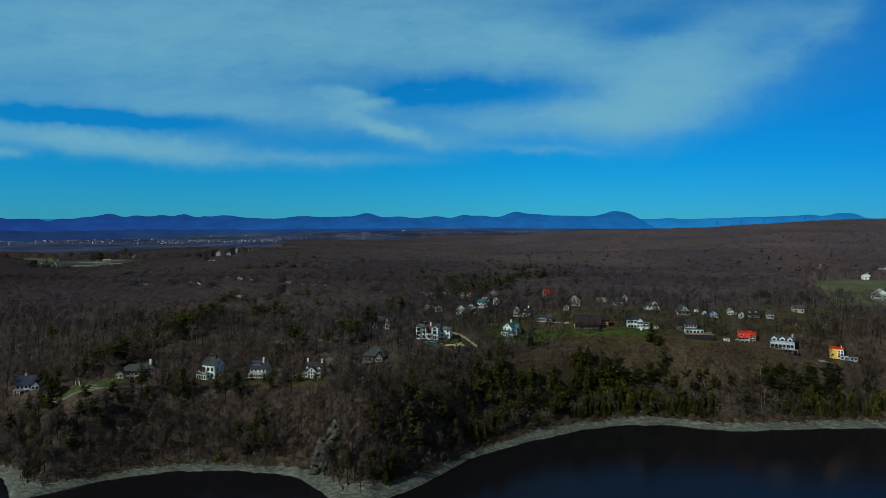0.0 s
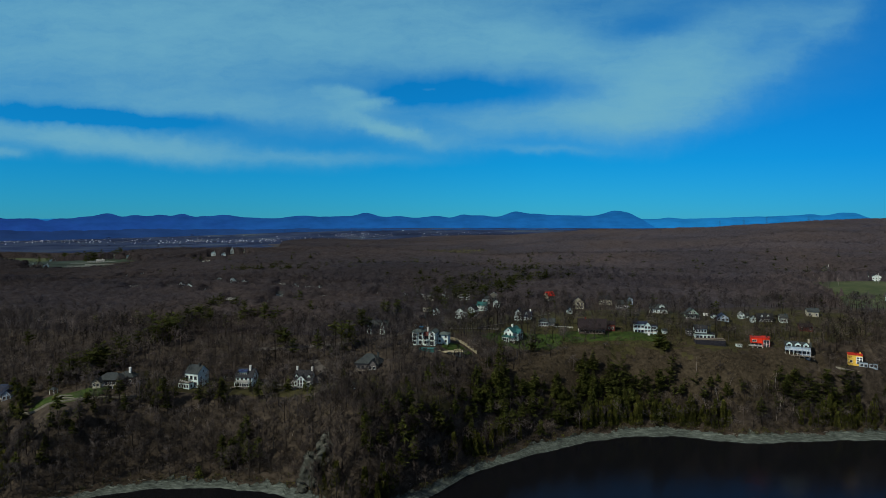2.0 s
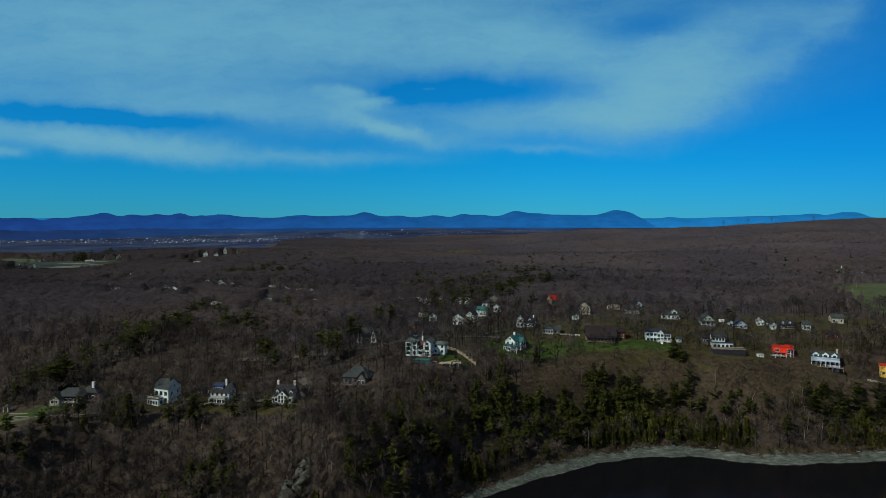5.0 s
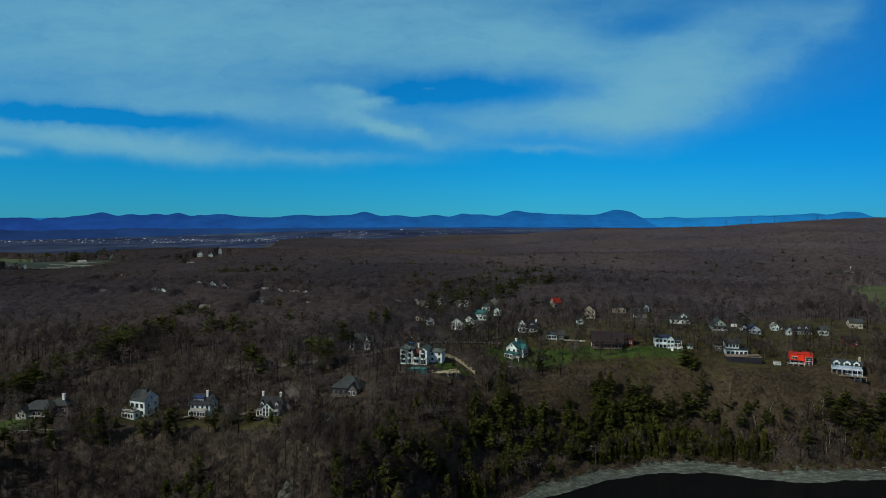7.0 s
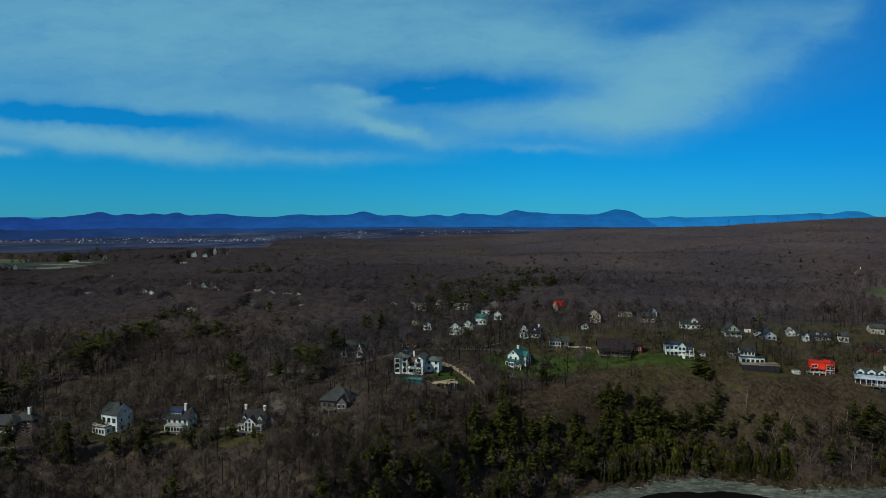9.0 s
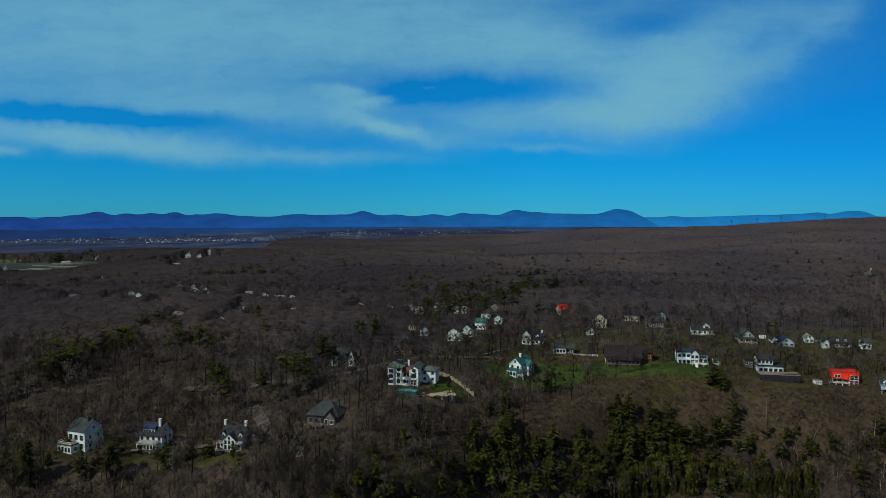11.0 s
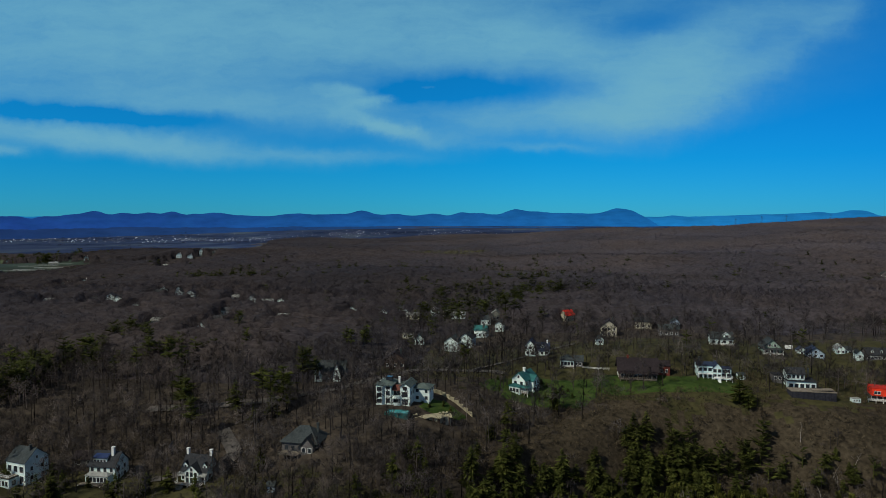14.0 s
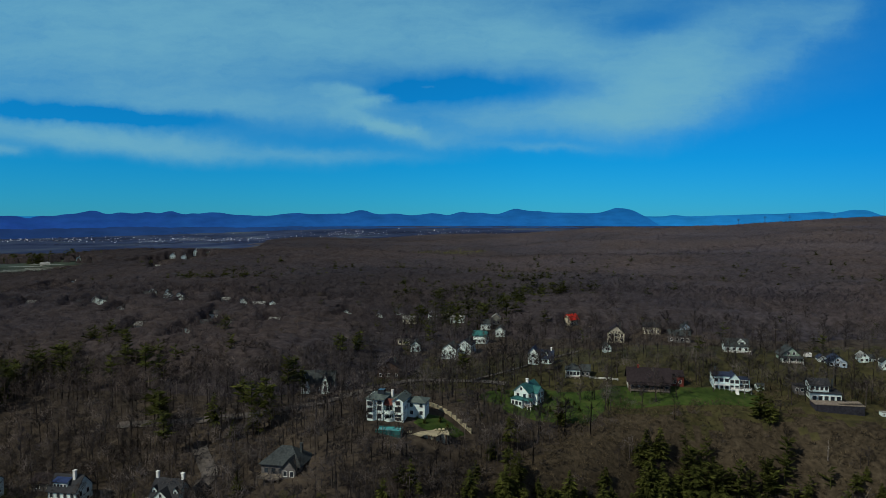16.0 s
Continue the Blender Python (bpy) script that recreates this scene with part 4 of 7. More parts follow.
def teal_house():
    P = site("house", -11, 408, -30, "white two-storey house with bright teal metal roof")
    block(P, 0, 5.2, 6.6, 10, -3, 8.4, WHITE, TEALROOF, "gable", "y", 2.8, 0.5, [("front", 2, 5.9, 1.3, 1.7, 3.0), ("right", 4, 6.0, 1.2, 1.5, 7.4), ("right", 3, 3.3, 1.2, 1.5, 6.0)], roof_label="teal metal gable roof")
    window(P, pose(0, 0.2, 5.9), 1.0, 1.2, bars=False)
    block(P, 3.6, 6.4, 3.4, 5.2, -3, 7.8, WHITE, TEALROOF, "gable", "x", 1.9, 0.4, [("right", 2, 6.0, 1.2, 1.5, 2.4), ("right", 2, 3.3, 1.3, 1.6, 2.4)], label="white side wing")
    block(P, -0.6, -1.1, 5.2, 2.6, -3, 5.6, WHITE, TEALROOF, "hip", "x", 1.0, 0.35, [("front", 3, 3.5, 1.2, 1.5, 3.2)], label="white bay")
    deck(P, 2.1, 5.4, -1.6, 0.15, 0.4, 0.9, drop=3)
    bm = bmesh.new()
    slab(bm, [(2.1, -1.7, 2.6), (5.6, -1.7, 2.6), (5.6, 0.18, 3.2), (2.1, 0.18, 3.2)], 0.14)
    pr = part("porch_roof", bm, TEALROOF, P)
    for x in (2.3, 5.2):
        part("column", simple_box(x - 0.1, x + 0.1, -1.5, -1.3, 0.41, 2.5), TRIM, pr)
    chimney(P, 0.2, 4.6, 7.4, 9.6, 0.45)
    keep_clear(-11, 405, 8, 13)


def blue_gambrel_house():
    P = site("house", -3, 457, -8, "white house with dark blue roof and gabled wing")
    block(P, -2.5, 4, 5, 8, -2, 7.2, WHITE, BLUEROOF, "gable", "y", 2.8, 0.45, [("front", 2, 2.9, 1.2, 1.4, 2.4), ("front", 1, 5.6, 1.2, 1.3, 0)])
    block(P, 3.3, 4.5, 6.6, 6, -2, 5.2, WHITE, BLUEROOF, "gable", "x", 3.2, 0.5, [("front", 3, 2.9, 1.1, 1.3, 4.4)])
    dormer(P, 3.4, 2.2, 3.6, 1.8, 1.4, 2.4, WHITE, BLUEROOF)
    chimney(P, 5.6, 4.5, 5, 7.6, 0.4)
    keep_clear(-2, 453, 9, 9)


def glazed_cottage():
    P = site("cottage", 12.5, 438, -5, "low white cottage with grey hip roof and wide windows", size=0.75, tall=1.3)
    block(P, -1.0, 4, 8.4, 7, -2, 5.2, WHITE, SLATE, "hip", "x", 2.2, 0.6, [("front", 4, 2.7, 1.6, 1.7, 6.0), ("left", 2, 2.8, 1.2, 1.4, 3)])
    block(P, 6.0, 5, 5.6, 6, -2, 4.9, GREYWALL, SLATE, "gable", "x", 2.2, 0.5, [("front", 2, 2.8, 1.2, 1.3, 2.4)])
    deck(P, -5.4, 3.2, -1.8, 0.4, 0.45, 0.8, drop=2)
    keep_clear(15, 434, 10, 10)


def brown_house():
    P = site("house", 42.5, 427, -3, "long dark brown lodge with brick wing beside the lawn", size=0.84, tall=1.25)
    block(P, 0, 5, 20, 10, -3, 7.2, BROWNWALL, BROWNROOF, "gable", "x", 4.2, 1.0, [("front", 8, 3.4, 1.8, 1.7, 16.8), ("left", 3, 3.4, 1.2, 1.4, 5)], roof_label="dark brown shingle roof")
    deck(P, -9.5, 9.5, -2.6, -0.1, 0.5, 0.9, drop=3, rail_mat=WOOD)
    bm = bmesh.new()
    slab(bm, [(-10, -2.8, 2.9), (10, -2.8, 2.9), (10, -0.05, 3.5), (-10, -0.05, 3.5)], 0.16)
    v = part("veranda_roof", bm, BROWNROOF, P)
    for i in range(7):
        x = -9.4 + 18.8 * i / 6
        part("column", simple_box(x - 0.1, x + 0.1, -2.6, -2.4, 0.52, 2.75), BROWNWALL, v)
    block(P, 13.2, 10.5, 8.5, 8, -3, 8.2, BRICK, BROWNROOF, "gable", "x", 1.6, 0.4, [("front", 3, 5.2, 1.1, 1.4, 5)], label="red brick wing")
    part("door", simple_box(9.2, 10.6, 6.40, 6.496, 2.8, 4.9), TRIM, P, "white door")
    chimney(P, -5, 5, 7, 9.4, 0.5, BRICK)
    F = site("garden_fence", 25, 437, -6, "low white rail fence along the lawn", "fence")
    for i in range(6):
        part("post", simple_box(-6 + 2.4 * i - 0.08, -6 + 2.4 * i + 0.08, -0.08, 0.08, -0.5, 1.1), TRIM, F)
    for z in (0.4, 0.85):
        part("rail", simple_box(-6.1, 6.1, -0.12, -0.083, z, z + 0.16), TRIM, F)
    keep_clear(44, 424, 16, 14)


def white_modern_house():
    P = site("house", 76, 431, -4, "white modern house with navy roof and glazed decks", size=0.74, tall=1.3)
    block(P, -4.6, 4.5, 8.8, 9, -4, 10.2, PALECYAN, BLUEROOF, "gable", "x", 1.0, 0.5, [("front", 3, 4.6, 2.0, 1.5, 5.6), ("front", 3, 7.6, 2.0, 1.5, 5.6)], roof_label="navy metal roof")
    block(P, 2.2, 3.5, 5.4, 8, -4, 9.0, PALECYAN, BLUEROOF, "gable", "y", 2.4, 0.4, [("front", 2, 4.6, 1.9, 1.7, 2.6), ("front", 2, 7.2, 1.9, 1.5, 2.6)])
    block(P, 7.8, 4.8, 5.8, 7, -4, 8.6, PALECYAN, BLUEROOF, "flat", over=0.3, rows=[("front", 2, 4.5, 2.2, 2.0, 2.8), ("front", 1, 7.0, 4.2, 1.3, 0)])
    deck(P, 0.2, 10.6, -3.0, -0.6, 1.0, 0.9, mat=TRIM, drop=5)
    deck(P, -8.6, -0.4, -2.0, -0.05, 2.6, 0.9, mat=TRIM, drop=6)
    bm = bmesh.new()
    for i in range(9):
        box(bm, 2.0, 3.6, -3.2 - 0.35 * (i + 1), -3.2 - 0.35 * i, -3.5, 0.8 - 0.22 * i)
    part("steps", bm, TRIM, P)
    chimney(P, -7.0, 5.5, 6.5, 9.2, 0.5, SLATE)
    keep_clear(75, 425, 13, 14)
    S = site("garden_shed", 89, 433, 5, "small white shed beside the modern house", "shed", size=0.9)
    block(S, 0, 1.5, 3.4, 3, -2, 4.4, WHITE, SLATE, "gable", "x", 1.0, 0.3, [("front", 1, 2.9, 0.9, 1.0, 0)])


def long_porch_house():
    P = site("house", 95, 481, -6, "white bungalow with dormer and long pale porch", group="upper row")
    block(P, 0, 5, 11, 8, -2, 5.0, WHITE, SLATE, "gable", "x", 2.8, 0.5, [("front", 4, 2.7, 1.2, 1.3, 8.4)])
    dormer(P, 2.4, 1.8, 3.2, 3.6, 1.6, 3.0, WHITE, PALEROOF)
    deck(P, -6.5, 6.0, -2.2, 0.9, 0.3, 0.9, drop=2)
    keep_clear(95, 474, 9, 12)


def terrace_house():
    P = site("house", 111.5, 427, -4, "white and black split-level house above a stone terrace", size=0.86, tall=1.2)
    block(P, 0.8, 4.5, 13.2, 8, -3, 6.6, WHITE, DARKROOF, "flat", over=0.5, rows=[("front", 5, 3.7, 1.8, 1.9, 10.4), ("right", 2, 3.8, 1.4, 1.5, 4)])
    block(P, -1.8, 5.2, 8.2, 6.6, 3.9, 2.9, WHITE, DARKROOF, "gable", "x", 1.8, 0.7, [("front", 4, 0.7, 1.3, 1.5, 6.0)], label="white upper storey", roof_label="black gable roof")
    deck(P, -5.6, 7.2, -2.4, 0.45, 0.5, 0.9, mat=DARKROOF, drop=3, rail_mat=GREYWALL)
    block(P, -9.0, 8.5, 4.5, 5, -3, 8.0, GREYWALL, DARKROOF, "flat", over=0.3, rows=[("front", 2, 6.0, 1.2, 1.1, 2.2)], label="grey rear tower")
    chimney(P, 5.2, 6, 4, 8.2, 0.35, SLATE)
    T = site("stone_terrace", 113.5, 418.5, -3, "long grey stone terrace with dark retaining wall", "terrace", dz=3.0, size=0.85)
    part("wall", simple_box(-11, 9.5, -1.4, 5.5, -6, -0.003), DARKTIMBER, T, "dark timber retaining wall")
    part("paving", simple_box(-11.2, 9.7, -1.6, 5.7, 0, 0.3), WOOD, T)
    for i in range(9):
        part("wall_post", simple_box(-10.8 + 2.5 * i - 0.15, -10.8 + 2.5 * i + 0.15, -1.65, -1.403, -6, -0.005), DARKTIMBER, T)
    bm = bmesh.new()
    slab(bm, [(-1, -0.6, 1.0), (8.6, -0.2, 1.3), (8.6, 3.2, 1.3), (-1, 2.6, 1.0)], 0.5)
    part("upper_step", bm, WOOD, T)
    keep_clear(112, 416, 13, 13)


def white_shed():
    P = site("garden_shed", 130, 418, 2, "white boxy shed with flat roof near the bluff edge", "shed", size=0.62)
    block(P, 0, 2, 5.2, 3.6, -2, 4.6, WHITE, PALEROOF, "flat", over=0.1, rows=[("front", 3, 2.9, 0.8, 1.2, 3.2)])
    keep_clear(129, 415, 4, 5)


def red_house():
    P = site("house", 142.5, 421, -14, "bright red house with white glazed corner and deck", size=0.88)
    block(P, -1.8, 4.2, 7.4, 8, 2.6, 3.6, REDWALL, REDROOF, "flat", over=0.15, rows=[("front", 1, 0.9, 2.6, 1.4, 0, -1.4)], label="red clad upper storey")
    block(P, -1.8, 4.8, 7.0, 6.8, -3, 5.55, GREYWALL, WOOD, "flat", over=0.0, rows=[("front", 3, 3.6, 1.8, 1.7, 4.8)], label="grey lower storey")
    block(P, 4.3, 3.6, 4.4, 8.4, -3, 9.6, REDWALL, REDROOF, "flat", over=0.2, rows=[("front", 2, 2.9, 1.75, 2.4, 2.0), ("front", 2, 5.7, 1.75, 2.3, 2.0)], label="red block with tall glazing")
    deck(P, -7.4, 1.9, -2.6, 0.2, 0.9, 0.95, mat=WOOD, drop=4)
    keep_clear(141, 416, 8, 9)


def three_gable_house():
    P = site("house", 160, 409.5, -20, "blue-grey house with three white-trimmed gables and balcony", size=0.8)
    block(P, 0, 4.6, 16.5, 8.4, -4, 9.8, BLUEWALL, SLATE, "gable", "x", 2.6, 0.5, [("front", 3, 4.4, 4.2, 2.1, 10.6), ("left", 2, 4.6, 1.2, 1.5, 3.5)], roof_label="grey shingle roof")
    for x in (-5.6, 0.0, 5.2):
        dormer(P, x, 0.2, 4.9, 4.0 if x < 4 else 3.4, 2.2, 3.8, PALECYAN, SLATE, 1.7)
    deck(P, -8.4, 8.4, -2.0, 0.35, 3.1, 0.9, mat=BLUEWALL, drop=3.8)
    deck(P, -8.4, 10.5, -2.6, 0.35, -0.8, 0.8, mat=WOOD, drop=2.5, rail_mat=WOOD)
    chimney(P, 7.0, 4.2, 6.5, 10.6, 0.6, CREAM)
    for i in range(4):
        window(P, pose(-6 + 4 * i, 0.4, -2.6), 2.4, 1.8)
    keep_clear(160, 406, 10, 10)


def yellow_house():
    P = site("house", 191.5, 409, -22, "tall yellow house with red roof and glazed white corner", size=0.82, dz=0.1)
    block(P, 0, 4.5, 8.6, 8.4, -3, 10.4, YELLOW, REDROOF, "flat", over=0.35, rows=[("front", 1, 5.0, 1.4, 1.5, 0, -2.4), ("left", 2, 5.0, 1.1, 1.4, 4)], roof_label="red flat roof")
    part("glazed_corner", simple_box(0.6, 4.5, 0.05, 0.295, 1.2, 6.4), TRIM, P, "white glazed corner")
    for i in range(2):
        for k in range(3):
            window(P, pose(1.6 + 1.9 * i, 0.05, 1.4 + 1.7 * k), 1.3, 1.2, bars=False)
    for x0, x1, top in ((2.4, 7.6, 3.0), (8.2, 13.2, 2.6)):
        part("garage", simple_box(x0, x1, -1.6, 0.04, -1.2, top), BLUEWALL, P, "pale blue-grey garage block")
        part("footing", simple_box(x0 + 0.1, x1 - 0.1, -1.5, 0.035, -6, -1.205), BROWNWALL, P, "dark timber footing")
        part("garage_roof", simple_box(x0 - 0.2, x1 + 0.2, -1.8, 0.045, top + 0.005, top + 0.2), SLATE, P)
        for k in range(2):
            window(P, pose(x0 + 1.4 + 2.4 * k, -1.6, 0.2), 1.6, 1.7, bars=False)
    chimney(P, 3.2, 5, 7.5, 9.0, 0.35, YELLOW)
    W = site("garden_wall", 185, 404.5, -22, "short pale stone wall running down the slope", "wall", size=0.8)
    bm = bmesh.new()
    for i in range(6):
        box(bm, -7 + 2.4 * i, -4.65 + 2.4 * i, -0.4, 0.4, -2.5 - 0.3 * i, 1.0 - 0.35 * i)
    part("stonework", bm, STONE, W)
    keep_clear(193, 405, 9, 8)


def terrace_garden_house():
    P = site("house", -209, 305, 8, "low grey-brown house with hip roofs and white chimney", size=0.82)
    block(P, 0, 5, 15, 9, -3, 6.2, BROWNWALL, SLATE, "hip", "x", 3.6, 0.8, [("front", 6, 3.4, 1.5, 1.6, 11.5)], roof_label="grey-brown hip roof")
    block(P, -5.5, -1.0, 5.2, 5, -3, 5.8, CREAM, SLATE, "gable", "y", 2.4, 0.5, [("front", 2, 3.4, 1.2, 1.6, 2.4)])
    block(P, 7.5, 9.5, 10, 7, -3, 6.6, BROWNWALL, SLATE, "hip", "x", 3.0, 0.7, [("front", 3, 3.6, 1.3, 1.5, 6)])
    chimney(P, 9.6, 8.4, 6.0, 9.2, 0.6)
    deck(P, -2.4, 7, -2.6, 0.4, 0.4, 0.8, drop=3)
    keep_clear(-206, 302, 13, 11)
    W = thing("garden_wall", pose(0, 0, 0), "curved pale stone wall edging the terrace garden", "wall")
    bm = bmesh.new()
    pts = [(-243 + 52 * i / 26, 287.5 + 13.5 * (i / 26) ** 1.5 - 3 * math.sin(i / 26 * 3.1)) for i in range(27)]
    for (x0, y0), (x1, y1) in zip(pts, pts[1:]):
        z0, z1 = float(ground(x0, y0)) + 0.9, float(ground(x1, y1)) + 0.9
        slab(bm, [(x0, y0 - 0.35, z0), (x1, y1 - 0.35, z1), (x1, y1 + 0.35, z1), (x0, y0 + 0.35, z0)], 3.0)
    bmesh.ops.recalc_face_normals(bm, faces=bm.faces)
    part("stonework", bm, STONE, W)
    for x, y, w, label in ((-226, 296, 11, "long pale stone step bed in the terrace garden"), (-222, 292, 8, "short pale stone step bed in the terrace garden")):
        B = site("stone_bed", x, y, 8, label, "garden bed")
        bm = simple_box(-w / 2, w / 2, -0.5, 0.5, -1, 0.6)
        part("stonework", bm, STONE, B)
        for i in range(4):
            part("coping_stone", simple_box(-w / 2 + w * i / 4 + 0.06, -w / 2 + w * (i + 1) / 4 - 0.06, -0.6, 0.6, 0.605, 0.8), STONE, B)
    G = site("gazebo", -236, 301, 0, "small garden gazebo with grey pyramid roof", "gazebo")
    for sx in (-1.2, 1.2):
        for sy in (-1.2, 1.2):
            part("post", simple_box(sx - 0.1, sx + 0.1, sy - 0.1, sy + 0.1, -0.6, 2.3), TRIM, G)
    bm = bmesh.new()
    a = [bm.verts.new(q) for q in ((-1.7, -1.7, 2.305), (1.7, -1.7, 2.305), (1.7, 1.7, 2.305), (-1.7, 1.7, 2.305))]
    t = bm.verts.new((0, 0, 3.5))
    bm.faces.new(a[::-1])
    for i in range(4):
        bm.faces.new((a[i], a[(i + 1) % 4], t))
    part("roof", bm, SLATE, G)


def edge_house():
    P = site("house", -262, 296, 18, "blue-grey house with long slate roof behind dark pines", size=0.85)
    block(P, 0, 5.0, 15, 9, -4, 7.6, BLUEWALL, BLUEROOF, "gable", "x", 4.2, 0.7, [("front", 6, 4.5, 1.5, 1.9, 12), ("right", 2, 4.6, 1.3, 1.6, 4)], roof_label="blue-grey slate gable roof")
    block(P, 5.0, -0.4, 4.6, 4, -4, 7.4, BLUEWALL, BLUEROOF, "gable", "y", 2.4, 0.4, [("front", 2, 4.5, 1.4, 1.8, 2.2)], label="blue-grey gabled bay")
    deck(P, -7.0, 2.6, -2.6, 0.4, 0.3, 0.9, drop=3)
    chimney(P, -3.0, 5.0, 6.5, 9.2, 0.5, CREAM)
    keep_clear(-258, 291, 9, 8)


def twin_gable_house():
    P = site("house", -94, 403, 6, "grey house with two steep white gables among trees")
    block(P, 0, 6, 13, 8, -2, 5.6, GREYWALL, SLATE, "gable", "x", 4.4, 0.5, [("front", 3, 2.8, 1.2, 1.4, 8)])
    for x in (-4.8, 3.4):
        block(P, x, 1.6, 3.0, 3.4, -2, 5.8, WHITE, SLATE, "gable", "y", 4.2, 0.3, [("front", 1, 3.0, 1.3, 1.8, 0), ("front", 1, 5.9, 0.9, 1.3, 0)], label="steep white gable")
    keep_clear(-94, 397, 9, 9)


def upper_row():
    P = site("house", 115, 468, -5, "grey-green gabled cottage with white trimmed porch", group="upper row")
    block(P, 0, 4.5, 8.6, 8, -2, 5.2, GREENWALL, SLATE, "gable", "y", 4.0, 0.6, [("front", 3, 2.8, 1.2, 1.4, 5), ("front", 2, 5.6, 1.0, 1.3, 2.4)])
    deck(P, -4.6, 4.6, -2.2, 0.4, 0.3, 0.8, drop=2)
    bm = bmesh.new()
    slab(bm, [(-4.8, -2.4, 2.5), (4.8, -2.4, 2.5), (4.8, 0.45, 3.1), (-4.8, 0.45, 3.1)], 0.15)
    part("porch_roof", bm, SLATE, P)
    for i in range(4):
        x = -4.4 + 8.8 * i / 3
        part("column", simple_box(x - 0.1, x + 0.1, -2.2, -2.0, 0.31, 2.36), TRIM, P)
    Q = site("house", 135, 467, -8, "small blue-grey house with navy gable roof and porch", group="upper row", size=0.85)
    block(Q, 0, 4.5, 9.2, 8, -2, 4.8, BLUEWALL, BLUEROOF, "gable", "y", 3.4, 0.8, [("front", 3, 2.7, 1.5, 1.3, 6), ("front", 1, 5.2, 1.3, 1.1, 0)])
    block(Q, -6.0, 7.5, 4.4, 5, -2, 5.4, WHITE, BLUEROOF, "gable", "y", 1.8, 0.4, [("front", 1, 3.0, 1.2, 1.2, 0)])
    S = site("house", 149, 472, -8, "white cottage with pale roof and tall bright gable", group="upper row", size=0.8)
    block(S, 0, 4, 5, 7, -2, 5.2, WHITE, PALEROOF, "gable", "y", 2.4, 0.5, [("front", 2, 2.8, 1.1, 1.4, 2.6), ("front", 1, 5.6, 1, 1.1, 0)])
    block(S, 4.4, 4.4, 3.6, 5.5, -2, 4.6, WHITE, SLATE, "gable", "x", 1.8, 0.4, [("front", 2, 2.7, 1.1, 1.2, 2.4)])
    block(S, 8.6, 0.4, 3.6, 3, -2, 4.0, WHITE, PALEROOF, "gable", "y", 1.2, 0.3, [("front", 1, 2.4, 1.0, 1.2, 0)])
    U = site("house", 160.5, 461, -6, "dark-roofed house with two small white dormers", group="upper row", size=0.86)
    block(U, 0, 4.5, 11, 8, -2, 5.2, GREYWALL, DARKROOF, "gable", "x", 3.0, 0.6, [("front", 6, 2.7, 1.1, 1.3, 9)])
    for x in (-2.5, 2.0):
        dormer(U, x, 1.2, 3.7, 1.5, 1.2, 2.2, WHITE, DARKROOF)
    block(U, -8.6, 3.4, 3.6, 4.4, -2, 5.0, WHITE, SLATE, "gable", "y", 1.8, 0.3, [("front", 1, 2.8, 1.1, 1.3, 0)])
    V = site("box_trailer", 126.5, 478, 6, "white box trailer parked between cottages", "trailer", size=0.8)
    part("body", simple_box(-2.0, 2.0, -1.1, 1.1, 0.7, 2.9), TRIM, V)
    for x in (-1.0, 1.0):
        bm = bmesh.new()
        bmesh.ops.create_cone(bm, cap_ends=True, segments=16, radius1=0.35, radius2=0.35, depth=0.25, matrix=pose(x, -1.0, 0.35, 90, 0, 0))
        part("wheel", bm, DARKROOF, V)
    for x, y, rx, ry in ((115, 461, 8, 11), (136, 459, 11, 12), (155, 471, 10, 11), (170, 459, 12, 11), (126, 474, 5, 8)):
        keep_clear(x, y, rx, ry)


